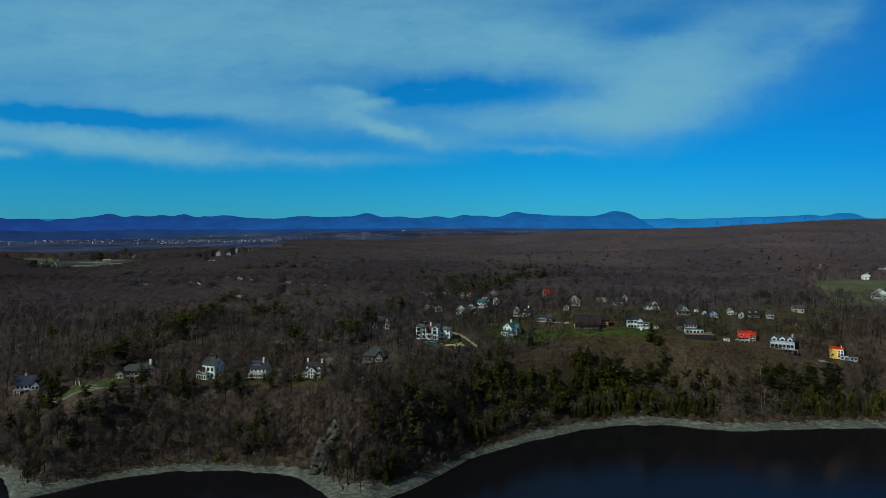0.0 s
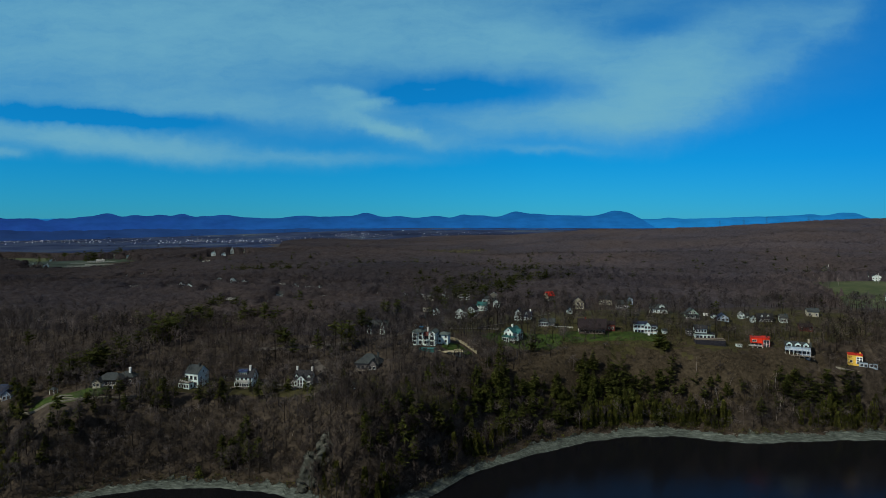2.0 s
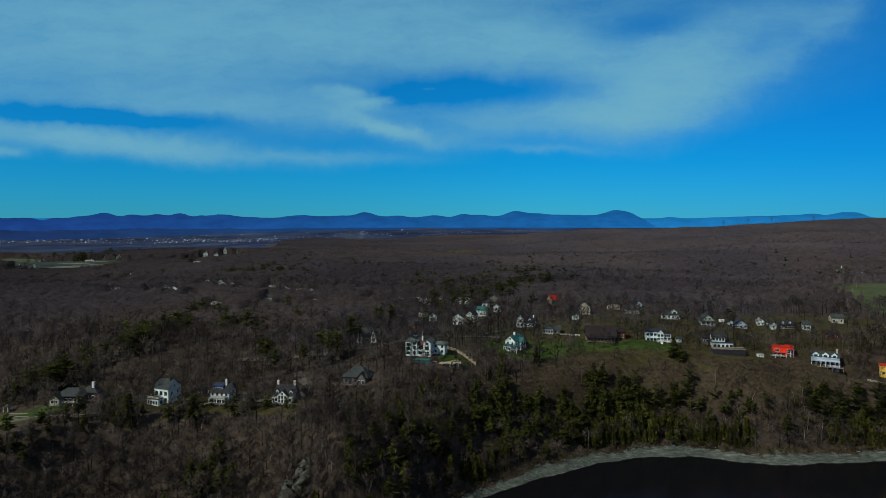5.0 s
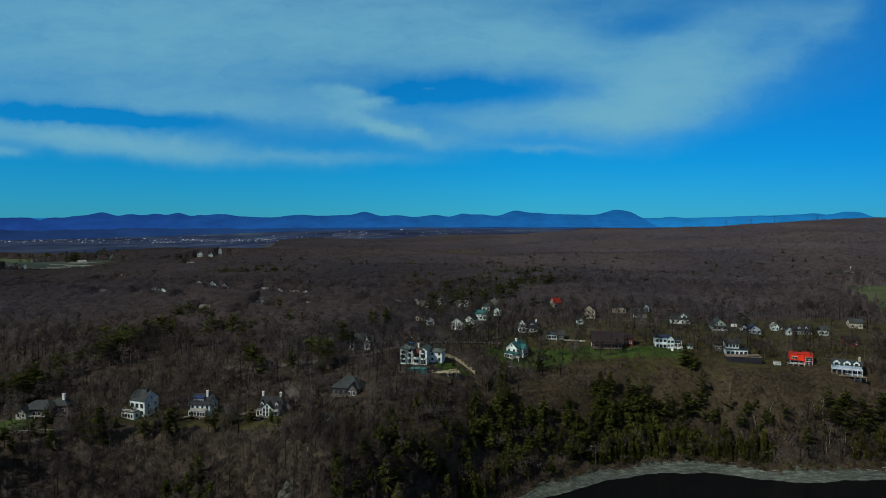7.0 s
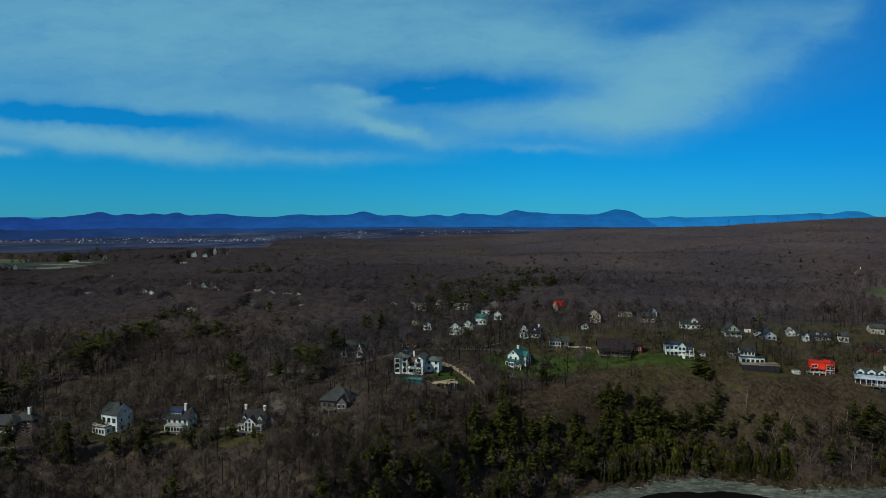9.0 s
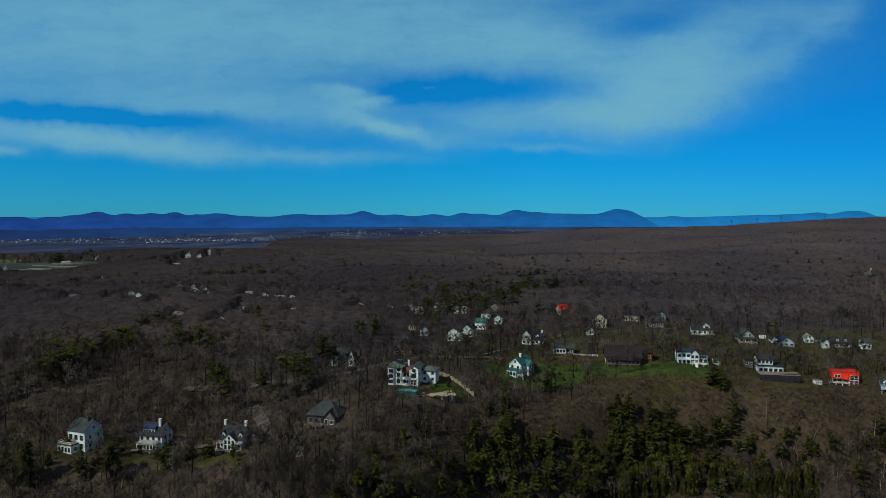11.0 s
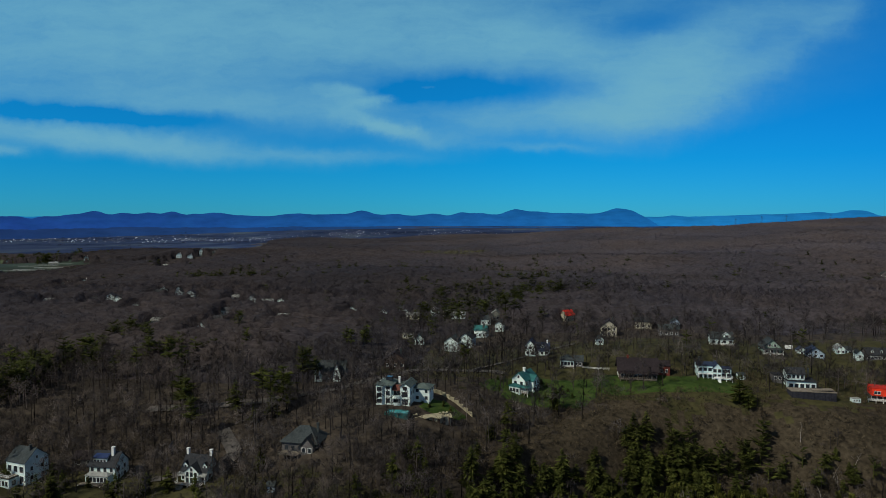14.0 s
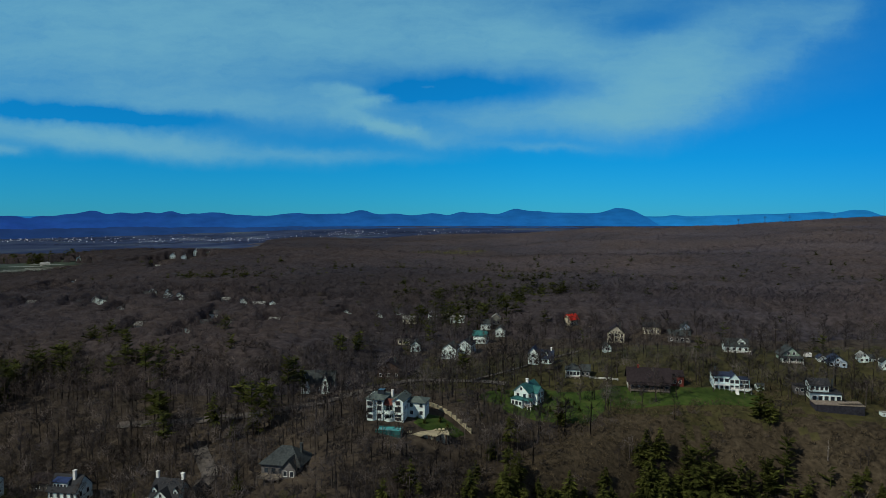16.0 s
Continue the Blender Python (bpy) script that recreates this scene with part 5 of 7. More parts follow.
# plain small houses further off: place, turn, width, depth, wall height, roof rise, walls, roof, ridge axis, colour words
FURTHER = [
    (-48, 473, -10, 8.5, 8, 6.0, 2.8, WHITE, SLATE, "y", "white gabled house with grey roof"), (-41, 484, -14, 8, 9, 6.0, 2.8, WHITE, DARKROOF, "y", "white gabled house with black roof"),
    (-35, 512, -10, 9, 7, 5.4, 2.4, WHITE, TEALROOF, "x", "white house with teal roof"), (-24, 530, -6, 6, 6, 5.0, 2.2, WHITE, SLATE, "y", "small white gabled house"),
    (22, 556, 38, 8.5, 8, 5.0, 3.6, CREAM, REDROOF, "x", "cream house with bright red roof"), (40, 506, -6, 9, 8, 5.6, 3.6, CREAM, BROWNROOF, "y", "cream gabled house with brown roof"),
    (64, 531, -8, 9.5, 7, 4.4, 2.0, CREAM, DARKROOF, "x", "cream bungalow with dark roof"), (83, 532, -6, 5, 5, 4.5, 2.0, BLUEWALL, SLATE, "y", "small pale blue house"),
    (74, 508, -6, 11, 7, 4.0, 2.2, GREYWALL, SLATE, "x", "weathered grey house"), (32, 478, 4, 3.6, 5, 3.0, 1.4, WHITE, SLATE, "y", "small white cottage"),
    (-78, 507, 8, 8, 7, 4.6, 2.4, CREAM, BROWNROOF, "x", "cream cottage with brown roof"), (-68, 488, 4, 6, 6, 4.4, 2.2, WHITE, SLATE, "y", "small white cottage"),
    (-70, 430, 4, 10, 8, 4.6, 3.2, BROWNWALL, BROWNROOF, "y", "dark brown gabled house"), (-112, 590, 8, 9, 7, 5.6, 2.6, WHITE, SLATE, "y", "white gabled house"),
    (-102, 615, 0, 8, 7, 5.2, 2.4, WHITE, SLATE, "x", "white house"), (-89, 584, 4, 12, 7, 4.2, 2.2, CREAM, PALEROOF, "x", "cream bungalow with pale roof"),
    (-76, 604, -6, 7, 7, 5.4, 2.6, WHITE, PALEROOF, "y", "white gabled house"), (-66, 601, -4, 7, 7, 6.0, 3.2, CREAM, BROWNROOF, "y", "cream gabled house"),
    (-56, 586, -4, 12, 7, 4.8, 1.2, WHITE, PALEROOF, "x", "white low house with pale roof"), (-34, 555, 0, 8, 7, 5.0, 2.4, WHITE, SLATE, "x", "white house"), (-28, 572, 0, 7, 7, 6.0, 2.4, CREAM, PALEROOF, "y", "cream house"),
    (-525, 813, 18, 8, 8, 6.0, 3.0, WHITE, SLATE, "y", "white gabled house"), (-447, 733, 16, 8, 7, 5.6, 2.6, WHITE, SLATE, "y", "white gabled house"), (-545, 807, 20, 9, 7, 5.0, 2.4, WHITE, SLATE, "x", "white house"), (-674, 833, 22, 10, 8, 5.0, 2.2, CREAM, PALEROOF, "x", "cream house with pale roof"), (-653, 829, 22, 7, 7, 6.0, 2.6, WHITE, SLATE, "y", "small white house"),
    (-549, 731, 20, 8, 7, 5.6, 2.6, WHITE, SLATE, "y", "white gabled house"), (-253, 526, 12, 8, 7, 4.8, 2.2, WHITE, PALEROOF, "x", "white cottage with pale roof"), (-213, 511, 10, 6, 6, 5.0, 2.2, WHITE, SLATE, "y", "small white cottage"), (-344, 683, 14, 8, 7, 6.0, 3.0, WHITE, SLATE, "y", "white gabled house"), (-325, 676, 14, 6, 6, 6.5, 3.0, WHITE, SLATE, "y", "narrow white gabled house"), (-257, 647, 10, 10, 7, 5.0, 2.0, WHITE, PALEROOF, "x", "white house with pale roof"), (-285, 640, 10, 6, 6, 5.4, 2.4, CREAM, SLATE, "y", "small cream house"),
    (-437, 630, 20, 11, 8, 5.2, 2.4, WHITE, SLATE, "x", "white house"), (-396, 604, 18, 12, 8, 5.0, 2.2, WHITE, PALEROOF, "x", "white house"), (-361, 608, 14, 9, 8, 5.0, 2.2, CREAM, SLATE, "x", "cream house"),
    (-355, 622, 18, 9, 8, 6.0, 3.0, WHITE, SLATE, "y", "white gabled house"), (-339, 609, 10, 9, 8, 6.0, 2.8, WHITE, SLATE, "y", "white gabled house"), (-308, 586, 14, 7, 7, 5.0, 2.2, WHITE, SLATE, "y", "small white house"),
    (-312, 654, 14, 8, 8, 6.4, 3.2, WHITE, SLATE, "y", "white gabled house"), (-299, 650, 14, 8, 8, 6.4, 3.4, WHITE, BLUEROOF, "y", "white gabled house with blue roof"), (-337, 665, 14, 10, 8, 5.0, 2.2, CREAM, SLATE, "x", "cream house"),
    (-232, 582, 10, 10, 8, 4.6, 2.2, WHITE, SLATE, "x", "white house"), (-218, 543, 10, 8, 7, 4.6, 2.2, CREAM, SLATE, "x", "cream cottage"), (-202, 546, 8, 7, 7, 4.8, 2.2, WHITE, SLATE, "y", "white cottage"),
    (-240, 645, 8, 8, 8, 5.6, 2.6, WHITE, SLATE, "y", "white gabled house"), (-222, 634, 8, 12, 8, 5.0, 2.0, WHITE, PALEROOF, "x", "white house with pale roof"), (-212, 640, 8, 7, 7, 6.0, 2.4, WHITE, SLATE, "y", "white gabled house"),
    (-180, 566, 8, 10, 7, 4.6, 1.8, WHITE, PALEROOF, "x", "white house"), (-142, 611, 4, 8, 7, 5.0, 2.4, WHITE, SLATE, "y", "white cottage"), (-484, 741, 20, 12, 9, 5.4, 2.2, CREAM, SLATE, "x", "cream house"),
    (-494, 664, 20, 9, 8, 5.2, 2.4, WHITE, SLATE, "y", "white house"),
    (300, 566, -20, 12, 16, 5.6, 4.2, WHITE, PALEROOF, "y", "white barn with pale gable roof"), (390, 770, -18, 9, 8, 6.4, 2.4, WHITE, SLATE, "y", "white house"), (405, 826, -18, 14, 9, 5.4, 2.4, WHITE, SLATE, "x", "white farmhouse"),
    (384, 826, -18, 10, 9, 7.0, 3.0, CREAM, BROWNROOF, "y", "cream gabled farmhouse"), (392, 890, -18, 10, 9, 6.4, 3.6, GREYWALL, SLATE, "y", "grey gabled house"), (450, 850, -18, 12, 9, 5.4, 2.4, WHITE, PALEROOF, "x", "white house"),
    (171, 458.5, -10, 4.6, 5, 3.6, 1.8, WHITE, SLATE, "x", "small white cottage with grey roof"), (179, 444, -10, 7.5, 5, 3.2, 1.6, BRICK, BROWNROOF, "x", "low red brick cottage"), (196, 474, -8, 7, 6, 3.6, 1.8, CREAM, SLATE, "x", "small weathered cream cottage"),
    (-548, 1057, 24, 10, 8, 6.0, 3.4, WHITE, SLATE, "y", "white farmhouse"), (-521, 1042, 24, 9, 8, 5.6, 3.0, WHITE, PALEROOF, "y", "white gabled barn"), (-530, 1092, 24, 7, 7, 8.0, 4.5, WHITE, SLATE, "y", "tall narrow white farm building"), (-512, 1100, 24, 9, 7, 5.0, 2.2, CREAM, SLATE, "x", "cream farm cottage"),
    (-505, 955, 20, 17, 7, 3.4, 1.4, CREAM, PALEROOF, "x", "long cream farm shed"), (-770, 1062, 30, 16, 9, 4.4, 2.4, CREAM, PALEROOF, "x", "long cream barn"), (-826, 1192, 30, 26, 9, 5.0, 2.4, CREAM, PALEROOF, "x", "long pale farm building"), (-806, 975, 30, 9, 8, 5.0, 2.6, WHITE, PALEROOF, "y", "white barn"), (-828, 968, 30, 12, 8, 4.0, 2.0, CREAM, SLATE, "x", "low cream farm cottage"), (-742, 1102, 30, 8, 8, 6.5, 3.0, WHITE, SLATE, "y", "white gabled farmhouse"),
    (-972, 1190, 34, 14, 10, 6.0, 3.0, WHITE, SLATE, "y", "white farmhouse"),
]


def further_houses():
    for x, y, turn, w, d, h, rise, wall, roof, axis, words in FURTHER:
        if 460 < y < 535 and x < 0:
            w, d, h, rise = w * 0.88, d * 0.9, h * 0.88, rise * 0.9
        if y > 535 and x < 200:
            w, d, h, rise = w * 0.8, d * 0.8, h * 0.85, rise * 0.85
        P = site("house", x, y, turn, words + (" on the far slope" if y > 900 else " half hidden among bare trees"), group="houses in the woods")
        n = max(2, round(w / 3))
        rows = [("front", n, 3.0, 1.1, 1.3, w - 2.8)] + ([("front", n, 5.6, 1.1, 1.2, w - 2.8)] if h > 5.4 else [])
        block(P, 0, d / 2, w, d, -2, h + 2, wall, roof, "gable", axis, rise, 0.45, rows)
        chimney(P, w * 0.25, d * 0.5, h, h + rise + 1.0, 0.35, SLATE if y < 700 else TRIM)
        g = 4
        k = -x / y
        keep_clear(x + k * g * 0.8, y - g + 2, w * 0.5 + 0.6, d * 0.5 + g)
        if 500 < y < 640 and x > -60:
            keep_clear(x + k * 10, y - 10, w * 0.5 + 2.5, 9)
        if y > 700:
            for far in (14, 34, 56):
                keep_clear(x + k * far, y - far, w * 0.5 + 3, 14)
        if x < -130 and y < 760:
            for far in (16, 30):
                keep_clear(x + k * far * 1.1, y - far, w * 0.5 + 0.5, 10)


for build in (tall_gable_house, solar_house, dormer_house, grey_hip_house, balcony_mansion, teal_house, blue_gambrel_house, glazed_cottage, brown_house, white_modern_house,
              long_porch_house, terrace_house, white_shed, red_house, three_gable_house, yellow_house, terrace_garden_house, edge_house, twin_gable_house, upper_row, further_houses):
    build()



# ---- lawns, fields, roads ----
def lawn(name, x, y, rx, ry, turn, mat, label, seed, lift=0.22, clear=0.9):
    """An irregular patch of grass that follows the ground."""
    r = np.random.default_rng(seed)
    n, rings = 56, 14
    ph = r.uniform(0, 6.28, 5)
    a = np.linspace(0, 2 * math.pi, n, endpoint=False)
    edge = 1 + 0.10 * np.sin(2 * a + ph[0]) + 0.08 * np.sin(3 * a + ph[1]) + 0.06 * np.sin(5 * a + ph[2]) + 0.05 * np.sin(9 * a + ph[3])
    c, s = math.cos(radians(turn)), math.sin(radians(turn))
    V = [(x, y)]
    for k in range(1, rings + 1):
        px, py = np.cos(a) * rx * edge * k / rings, np.sin(a) * ry * edge * k / rings
        V += list(zip(x + px * c - py * s, y + px * s + py * c))
    V = np.array(V)
    fall = np.ones(len(V)) * lift
    fall[-n:] = -0.4
    P = np.column_stack([V, ground(V[:, 0], V[:, 1]) + fall])
    Fc = [(0, 1 + i, 1 + (i + 1) % n) for i in range(n)]
    for k in range(rings - 1):
        for i in range(n):
            p, q = 1 + k * n + i, 1 + k * n + (i + 1) % n
            Fc += [(p, p + n, q + n), (p, q + n, q)]
    tagged(new(name, mesh_from(name, P, Fc, mat, True)), label, "lawn", kind="structure")
    if clear:
        keep_clear(x, y, rx * clear, ry * clear)


lawn("lawn", 0, 411, 26, 13, 12, GRASS, "mown green lawn in front of the teal-roofed house", 1)
lawn("lawn", 48, 423, 36, 11, 4, GRASS, "broad green lawn before the brown lodge", 2)
lawn("lawn", -146, 319, 17, 5, 4, ROUGH, "narrow lawn below the white houses", 3, clear=0.7)
lawn("lawn", -70, 318, 9, 4, 0, ROUGH, "patch of rough grass below the grey house", 4, clear=0.7)
lawn("lawn", -222, 295, 19, 7, 14, GRASS, "terraced green garden lawn", 5, clear=1.05)
lawn("lawn", -41, 378, 9, 6, 10, GRASS, "hedged green garden beside the mansion", 6)
lawn("lawn", 133, 458, 20, 7, 6, ROUGH, "rough green verge below the cottages", 7, clear=0.8)
lawn("lawn", 95, 470, 16, 6, 0, ROUGH, "rough green yard below the bungalow", 8, clear=0.7)
lawn("lawn", 22, 452, 30, 9, 5, ROUGH, "shady grass between the houses", 9, clear=0.75)
lawn("lawn", -115, 426, 14, 6, 8, ROUGH, "grass clearing by the woodland road", 10, clear=0.7)
lawn("lawn", 190, 462, 18, 6, 0, ROUGH, "grass yard among cottages", 12, clear=0.7)
lawn("field", 335, 655, 75, 90, -10, FIELD, "open green field with a pale track", 13, lift=0.6, clear=1.0)
lawn("field", -860, 1060, 190, 62, 18, FARFIELD, "pale green open field on the far slope", 14, lift=1.0, clear=1.0)
keep_clear(-780, 1000, 150, 42)
keep_clear(-690, 1040, 60, 34)
lawn("field", -735, 1000, 105, 34, 8, FARFIELD, "pale grey-green pasture with row covers", 17, lift=1.0, clear=1.05)
keep_clear(-720, 955, 95, 40)
lawn("field", -985, 1150, 120, 55, 20, FIELD, "green farm field between bare hedges", 18, lift=1.0, clear=1.05)
keep_clear(-960, 1085, 120, 55)
keep_clear(-900, 1040, 90, 45)
keep_clear(-1070, 1190, 120, 60)
keep_clear(-1040, 1120, 100, 60)
keep_clear(-990, 1060, 70, 50)
lawn("field", -1130, 1260, 170, 60, 10, FIELD, "green meadow beyond the woods", 15, lift=1.0, clear=1.0)


def row_covers():
    """Long pale covers laid over the crop rows of the far field."""
    for i in range(5):
        P = site("row_cover", -765 + 16 * (i % 3), 1000 + 17 * i, 22 + 2 * (i % 2), "long pale fabric cover over a crop row", "row cover", "row covers", dz=1.0)
        bm, L = bmesh.new(), 46 - 4 * (i % 3)
        n = 12
        ring = [[bm.verts.new((-L + 2 * L * k / n, o, 0.9 * u + 0.12 * math.sin(k * 1.7))) for o, u in ((-0.6, 0), (-0.35, 0.6), (0, 0.75), (0.35, 0.6), (0.6, 0))] for k in range(n + 1)]
        for p, q in zip(ring, ring[1:]):
            for j in range(4):
                bm.faces.new((p[j], q[j], q[j + 1], p[j + 1]))
        part("fabric", bm, PALEROOF, P)


row_covers()

# a mown hollow behind the nearer crest, with the far wood's edge beyond it
for k in range(9):
    keep_clear(-560 + 46 * k, 1172 - 4 * k, 34, 30)
keep_clear(300, 585, 52, 48)
keep_clear(290, 545, 58, 44)
lawn("field", 292, 565, 46, 56, -20, FIELD, "green paddock before the white barn", 16, lift=0.5, clear=0.9)
keep_clear(-520, 1005, 60, 55)
keep_clear(-222, 281, 22, 11)


def road(name, pts, width, label, mat=None, lift=0.45):
    """A strip along a smoothed line, laid on the ground."""
    P = np.array(pts, float)
    t = np.linspace(0, len(P) - 1, 14 * (len(P) - 1) + 1)
    x, y = (sum(np.interp(t + o, np.arange(len(P)), P[:, i]) for o in (-0.3, -0.15, 0, 0.15, 0.3)) / 5 for i in (0, 1))
    dx, dy = np.gradient(x), np.gradient(y)
    L = np.hypot(dx, dy) + 1e-9
    V = []
    for k in (-0.5, -0.17, 0.17, 0.5):
        px, py = x - dy / L * width * k, y + dx / L * width * k
        V.append(np.column_stack([px, py, ground(px, py) + lift]))
    n = len(x)
    i = (np.arange(3)[:, None] * n + np.arange(n - 1)[None]).ravel()
    me = mesh_from(name, np.concatenate(V), np.stack([i, i + 1, i + n + 1, i + n], 1), mat or ASPHALT, True)
    tagged(new(name, me), label, "road", kind="structure")
    for a, b in zip(x[::6], y[::6]):
        keep_clear(a, b - 0.8, width * 0.5 + 0.3, width * 0.5 + 0.6)


road("road", [(-160, 366), (-128, 374), (-106, 380), (-90, 387), (-76, 408), (-59, 430), (-34, 428), (-16, 424)], 4.2, "pale gravel lane winding between the houses")
road("road", [(-34, 428), (-16, 446), (2, 468), (20, 486)], 2.2, "grey lane behind the lakeside houses")
road("road", [(-121, 358), (-115, 351), (-109, 344), (-110, 338)], 5.0, "pale paved drive beside the dormer house")
road("road", [(-140, 336), (-133, 327), (-125, 329), (-118, 336)], 3.2, "short pale drive between two white houses")
road("road", [(270, 708), (310, 716), (352, 712), (420, 720)], 4.0, "pale farm track across the field", lift=1.0)


def stone_fence():
    W = thing("garden_wall", pose(0, 0, 0), "pale stone wall stepping down beside the garden", "wall")
    for i in range(9):
        x, y = -45 + 15.5 * i / 8, 391.5 - 10 * i / 8
        z = float(ground(x, y))
        part("wall_panel", simple_box(-1.05, 1.05, -0.2, 0.2, -1.0, 1.5), SANDSTONE, W).matrix_local = pose(x, y, z, 0, 0, -33)
    keep_clear(-38, 384, 9, 6)


stone_fence()

# ---- trees ----
def tube(path, radii, sides):
    V, Fc = [], []
    for k, (p, r) in enumerate(zip(path, radii)):
        for i in range(sides):
            a = 2 * math.pi * i / sides
            V.append((p[0] + r * math.cos(a), p[1] + r * math.sin(a), p[2]))
        if k:
            for i in range(sides):
                j = (i + 1) % sides
                a, b, c, d = (k - 1) * sides + i, (k - 1) * sides + j, k * sides + j, k * sides + i
                Fc += [(a, b, c), (a, c, d)]
    return np.array(V, float), np.array(Fc, int)


def join(pieces):
    V, Fc, n = [], [], 0
    for v, f in pieces:
        V.append(v), Fc.append(f + n)
        n += len(v)
    return np.concatenate(V), np.concatenate(Fc)


def slivers(base, tip, width, r, heart=None, loose=0.28):
    """One thin tapering blade from each base to its tip; with a heart, the blades face away from it."""
    d = tip - base
    out = r.normal(0, 1, d.shape)
    if heart is not None:
        away = (base + tip) / 2 - heart
        out = away / (np.linalg.norm(away, axis=1, keepdims=True) + 1e-9) + loose * out
    side = np.cross(d, out)
    side /= np.linalg.norm(side, axis=1, keepdims=True) + 1e-9
    w = np.asarray(width)[:, None] * side / 2
    V = np.stack([base - w, base + w, tip], 1).reshape(-1, 3)
    return V, np.arange(len(V)).reshape(-1, 3)


def bare_tree(seed, h, spread, limbs, twigs, width, sides=5, fork=0.38, knots=6, boughs=True):
    """A leafless broadleaf: trunk with limbs, and a crown of twigs."""
    r = np.random.default_rng(seed)
    bend = r.normal(0, 0.25, (6, 2)).cumsum(0)
    zs = np.linspace(0, 0.86 * h, 6)
    path = [(bend[i][0] * zs[i] / h * 2, bend[i][1] * zs[i] / h * 2, zs[i] - (0.8 if i == 0 else 0)) for i in range(6)]
    base = 0.016 * h
    keep = range(6) if knots == 6 else (0, 2, 5)
    trunk = [tube([path[i] for i in keep], [base * (1.25 if i == 0 else 1 - i / 6.3) for i in keep], sides)]
    P = np.array(path)
    starts, ends = [], []
    for i in range(limbs):
        f = fork + (0.97 - fork) * (i + r.random()) / limbs
        z = f * 0.86 * h
        p = np.array([np.interp(z, P[:, 2], P[:, 0]), np.interp(z, P[:, 2], P[:, 1]), z])
        a = i * 2.4 + r.normal(0, 0.4)
        out = spread * (1.05 - 0.75 * max(0, f - 0.45) / 0.55) * r.uniform(0.7, 1.1)
        q = p + np.array([math.cos(a) * out, math.sin(a) * out, (0.5 + 0.5 * f) * out * r.uniform(0.7, 1.2)])
        q[2] = min(q[2], h * r.uniform(0.93, 1.03))
        mid = (p + q) / 2 + np.array([0, 0, -0.08 * out])
        rad = base * 0.42 * (1.1 - f * 0.6)
        if boughs:
            trunk.append(tube([p, mid, q], [rad, rad * 0.7, rad * 0.25], 3))
        starts.append(p), ends.append(q)
    starts, ends = np.array(starts), np.array(ends)
    k = r.integers(0, limbs, twigs)
    f = r.uniform(0.3, 1.0, twigs)[:, None]
    b = starts[k] * (1 - f) + ends[k] * f + r.normal(0, 0.12 * spread, (twigs, 3)) * f
    way = ends[k] - starts[k]
    way /= np.linalg.norm(way, axis=1, keepdims=True)
    way = way + r.normal(0, 0.6, (twigs, 3)) + np.array([0, 0, 0.45])
    way /= np.linalg.norm(way, axis=1, keepdims=True)
    tip = b + way * r.uniform(0.12, 0.34, twigs)[:, None] * spread * 1.5
    return join(trunk), slivers(b, tip, r.uniform(0.6, 1.4, twigs) * width, r, np.array([0, 0, h * (0.42 + 0.25 * fork)]))


def conifer(seed, h, spread, levels, per, droop=0.22, bare=0.12, ragged=0.25, taper=0.6, sweep=(-0.05, 0.4)):
    """A pine or spruce: trunk, and tiers of boughs, each a fan of narrow drooping sprays."""
    r = np.random.default_rng(seed)
    trunk = tube([(0, 0, -0.8), (0, 0, h * 0.5), (0, 0, h)], [0.018 * h, 0.011 * h, 0.02], 5)
    V, Fc = [], []
    for i in range(levels):
        f = i / (levels - 1)
        z = h * (bare + (0.985 - bare) * f) + r.normal(0, 0.12)
        reach = spread * (1 - f) ** taper * r.uniform(1 - ragged, 1 + 0.6 * ragged) + 0.2
        gap = h * (0.985 - bare) / levels
        for j in range(per):
            if r.random() < 0.10 + 0.3 * ragged:
                continue
            a0 = 2 * math.pi * (j + r.uniform(-0.4, 0.4)) / per + i * 1.1
            L0 = reach * r.uniform(0.6, 1.15)
            up, lift = r.uniform(*sweep), r.uniform(-0.8, 0.8) * gap * (1 - f)
            for k in (-2, -1, 0, 1, 2):
                a = a0 + k * r.uniform(0.14, 0.26)
                L = L0 * (1.0 if k == 0 else r.uniform(0.55, 0.92))
                d, s = np.array([math.cos(a), math.sin(a), 0]), np.array([-math.sin(a), math.cos(a), 0])
                wd = 0.085 * L + 0.07
                p0 = np.array([0, 0, z + lift + r.normal(0, 0.12)])
                p1 = p0 + d * L * 0.62 + np.array([0, 0, (up + r.normal(0, 0.08)) * L * 0.62])
                p2 = p0 + d * L + np.array([0, 0, (up - droop + r.normal(0, 0.08)) * L])
                drop = np.array([0, 0, -0.6 * wd])
                n = len(V)
                V += [p0, p1 + s * wd + drop, p2, p1 - s * wd + drop]
                Fc += [(n, n + 2, n + 1), (n, n + 3, n + 2)]
    Fc = [(a, c, b) for a, b, c in Fc]
    return trunk, (np.array(V), np.array(Fc, int))


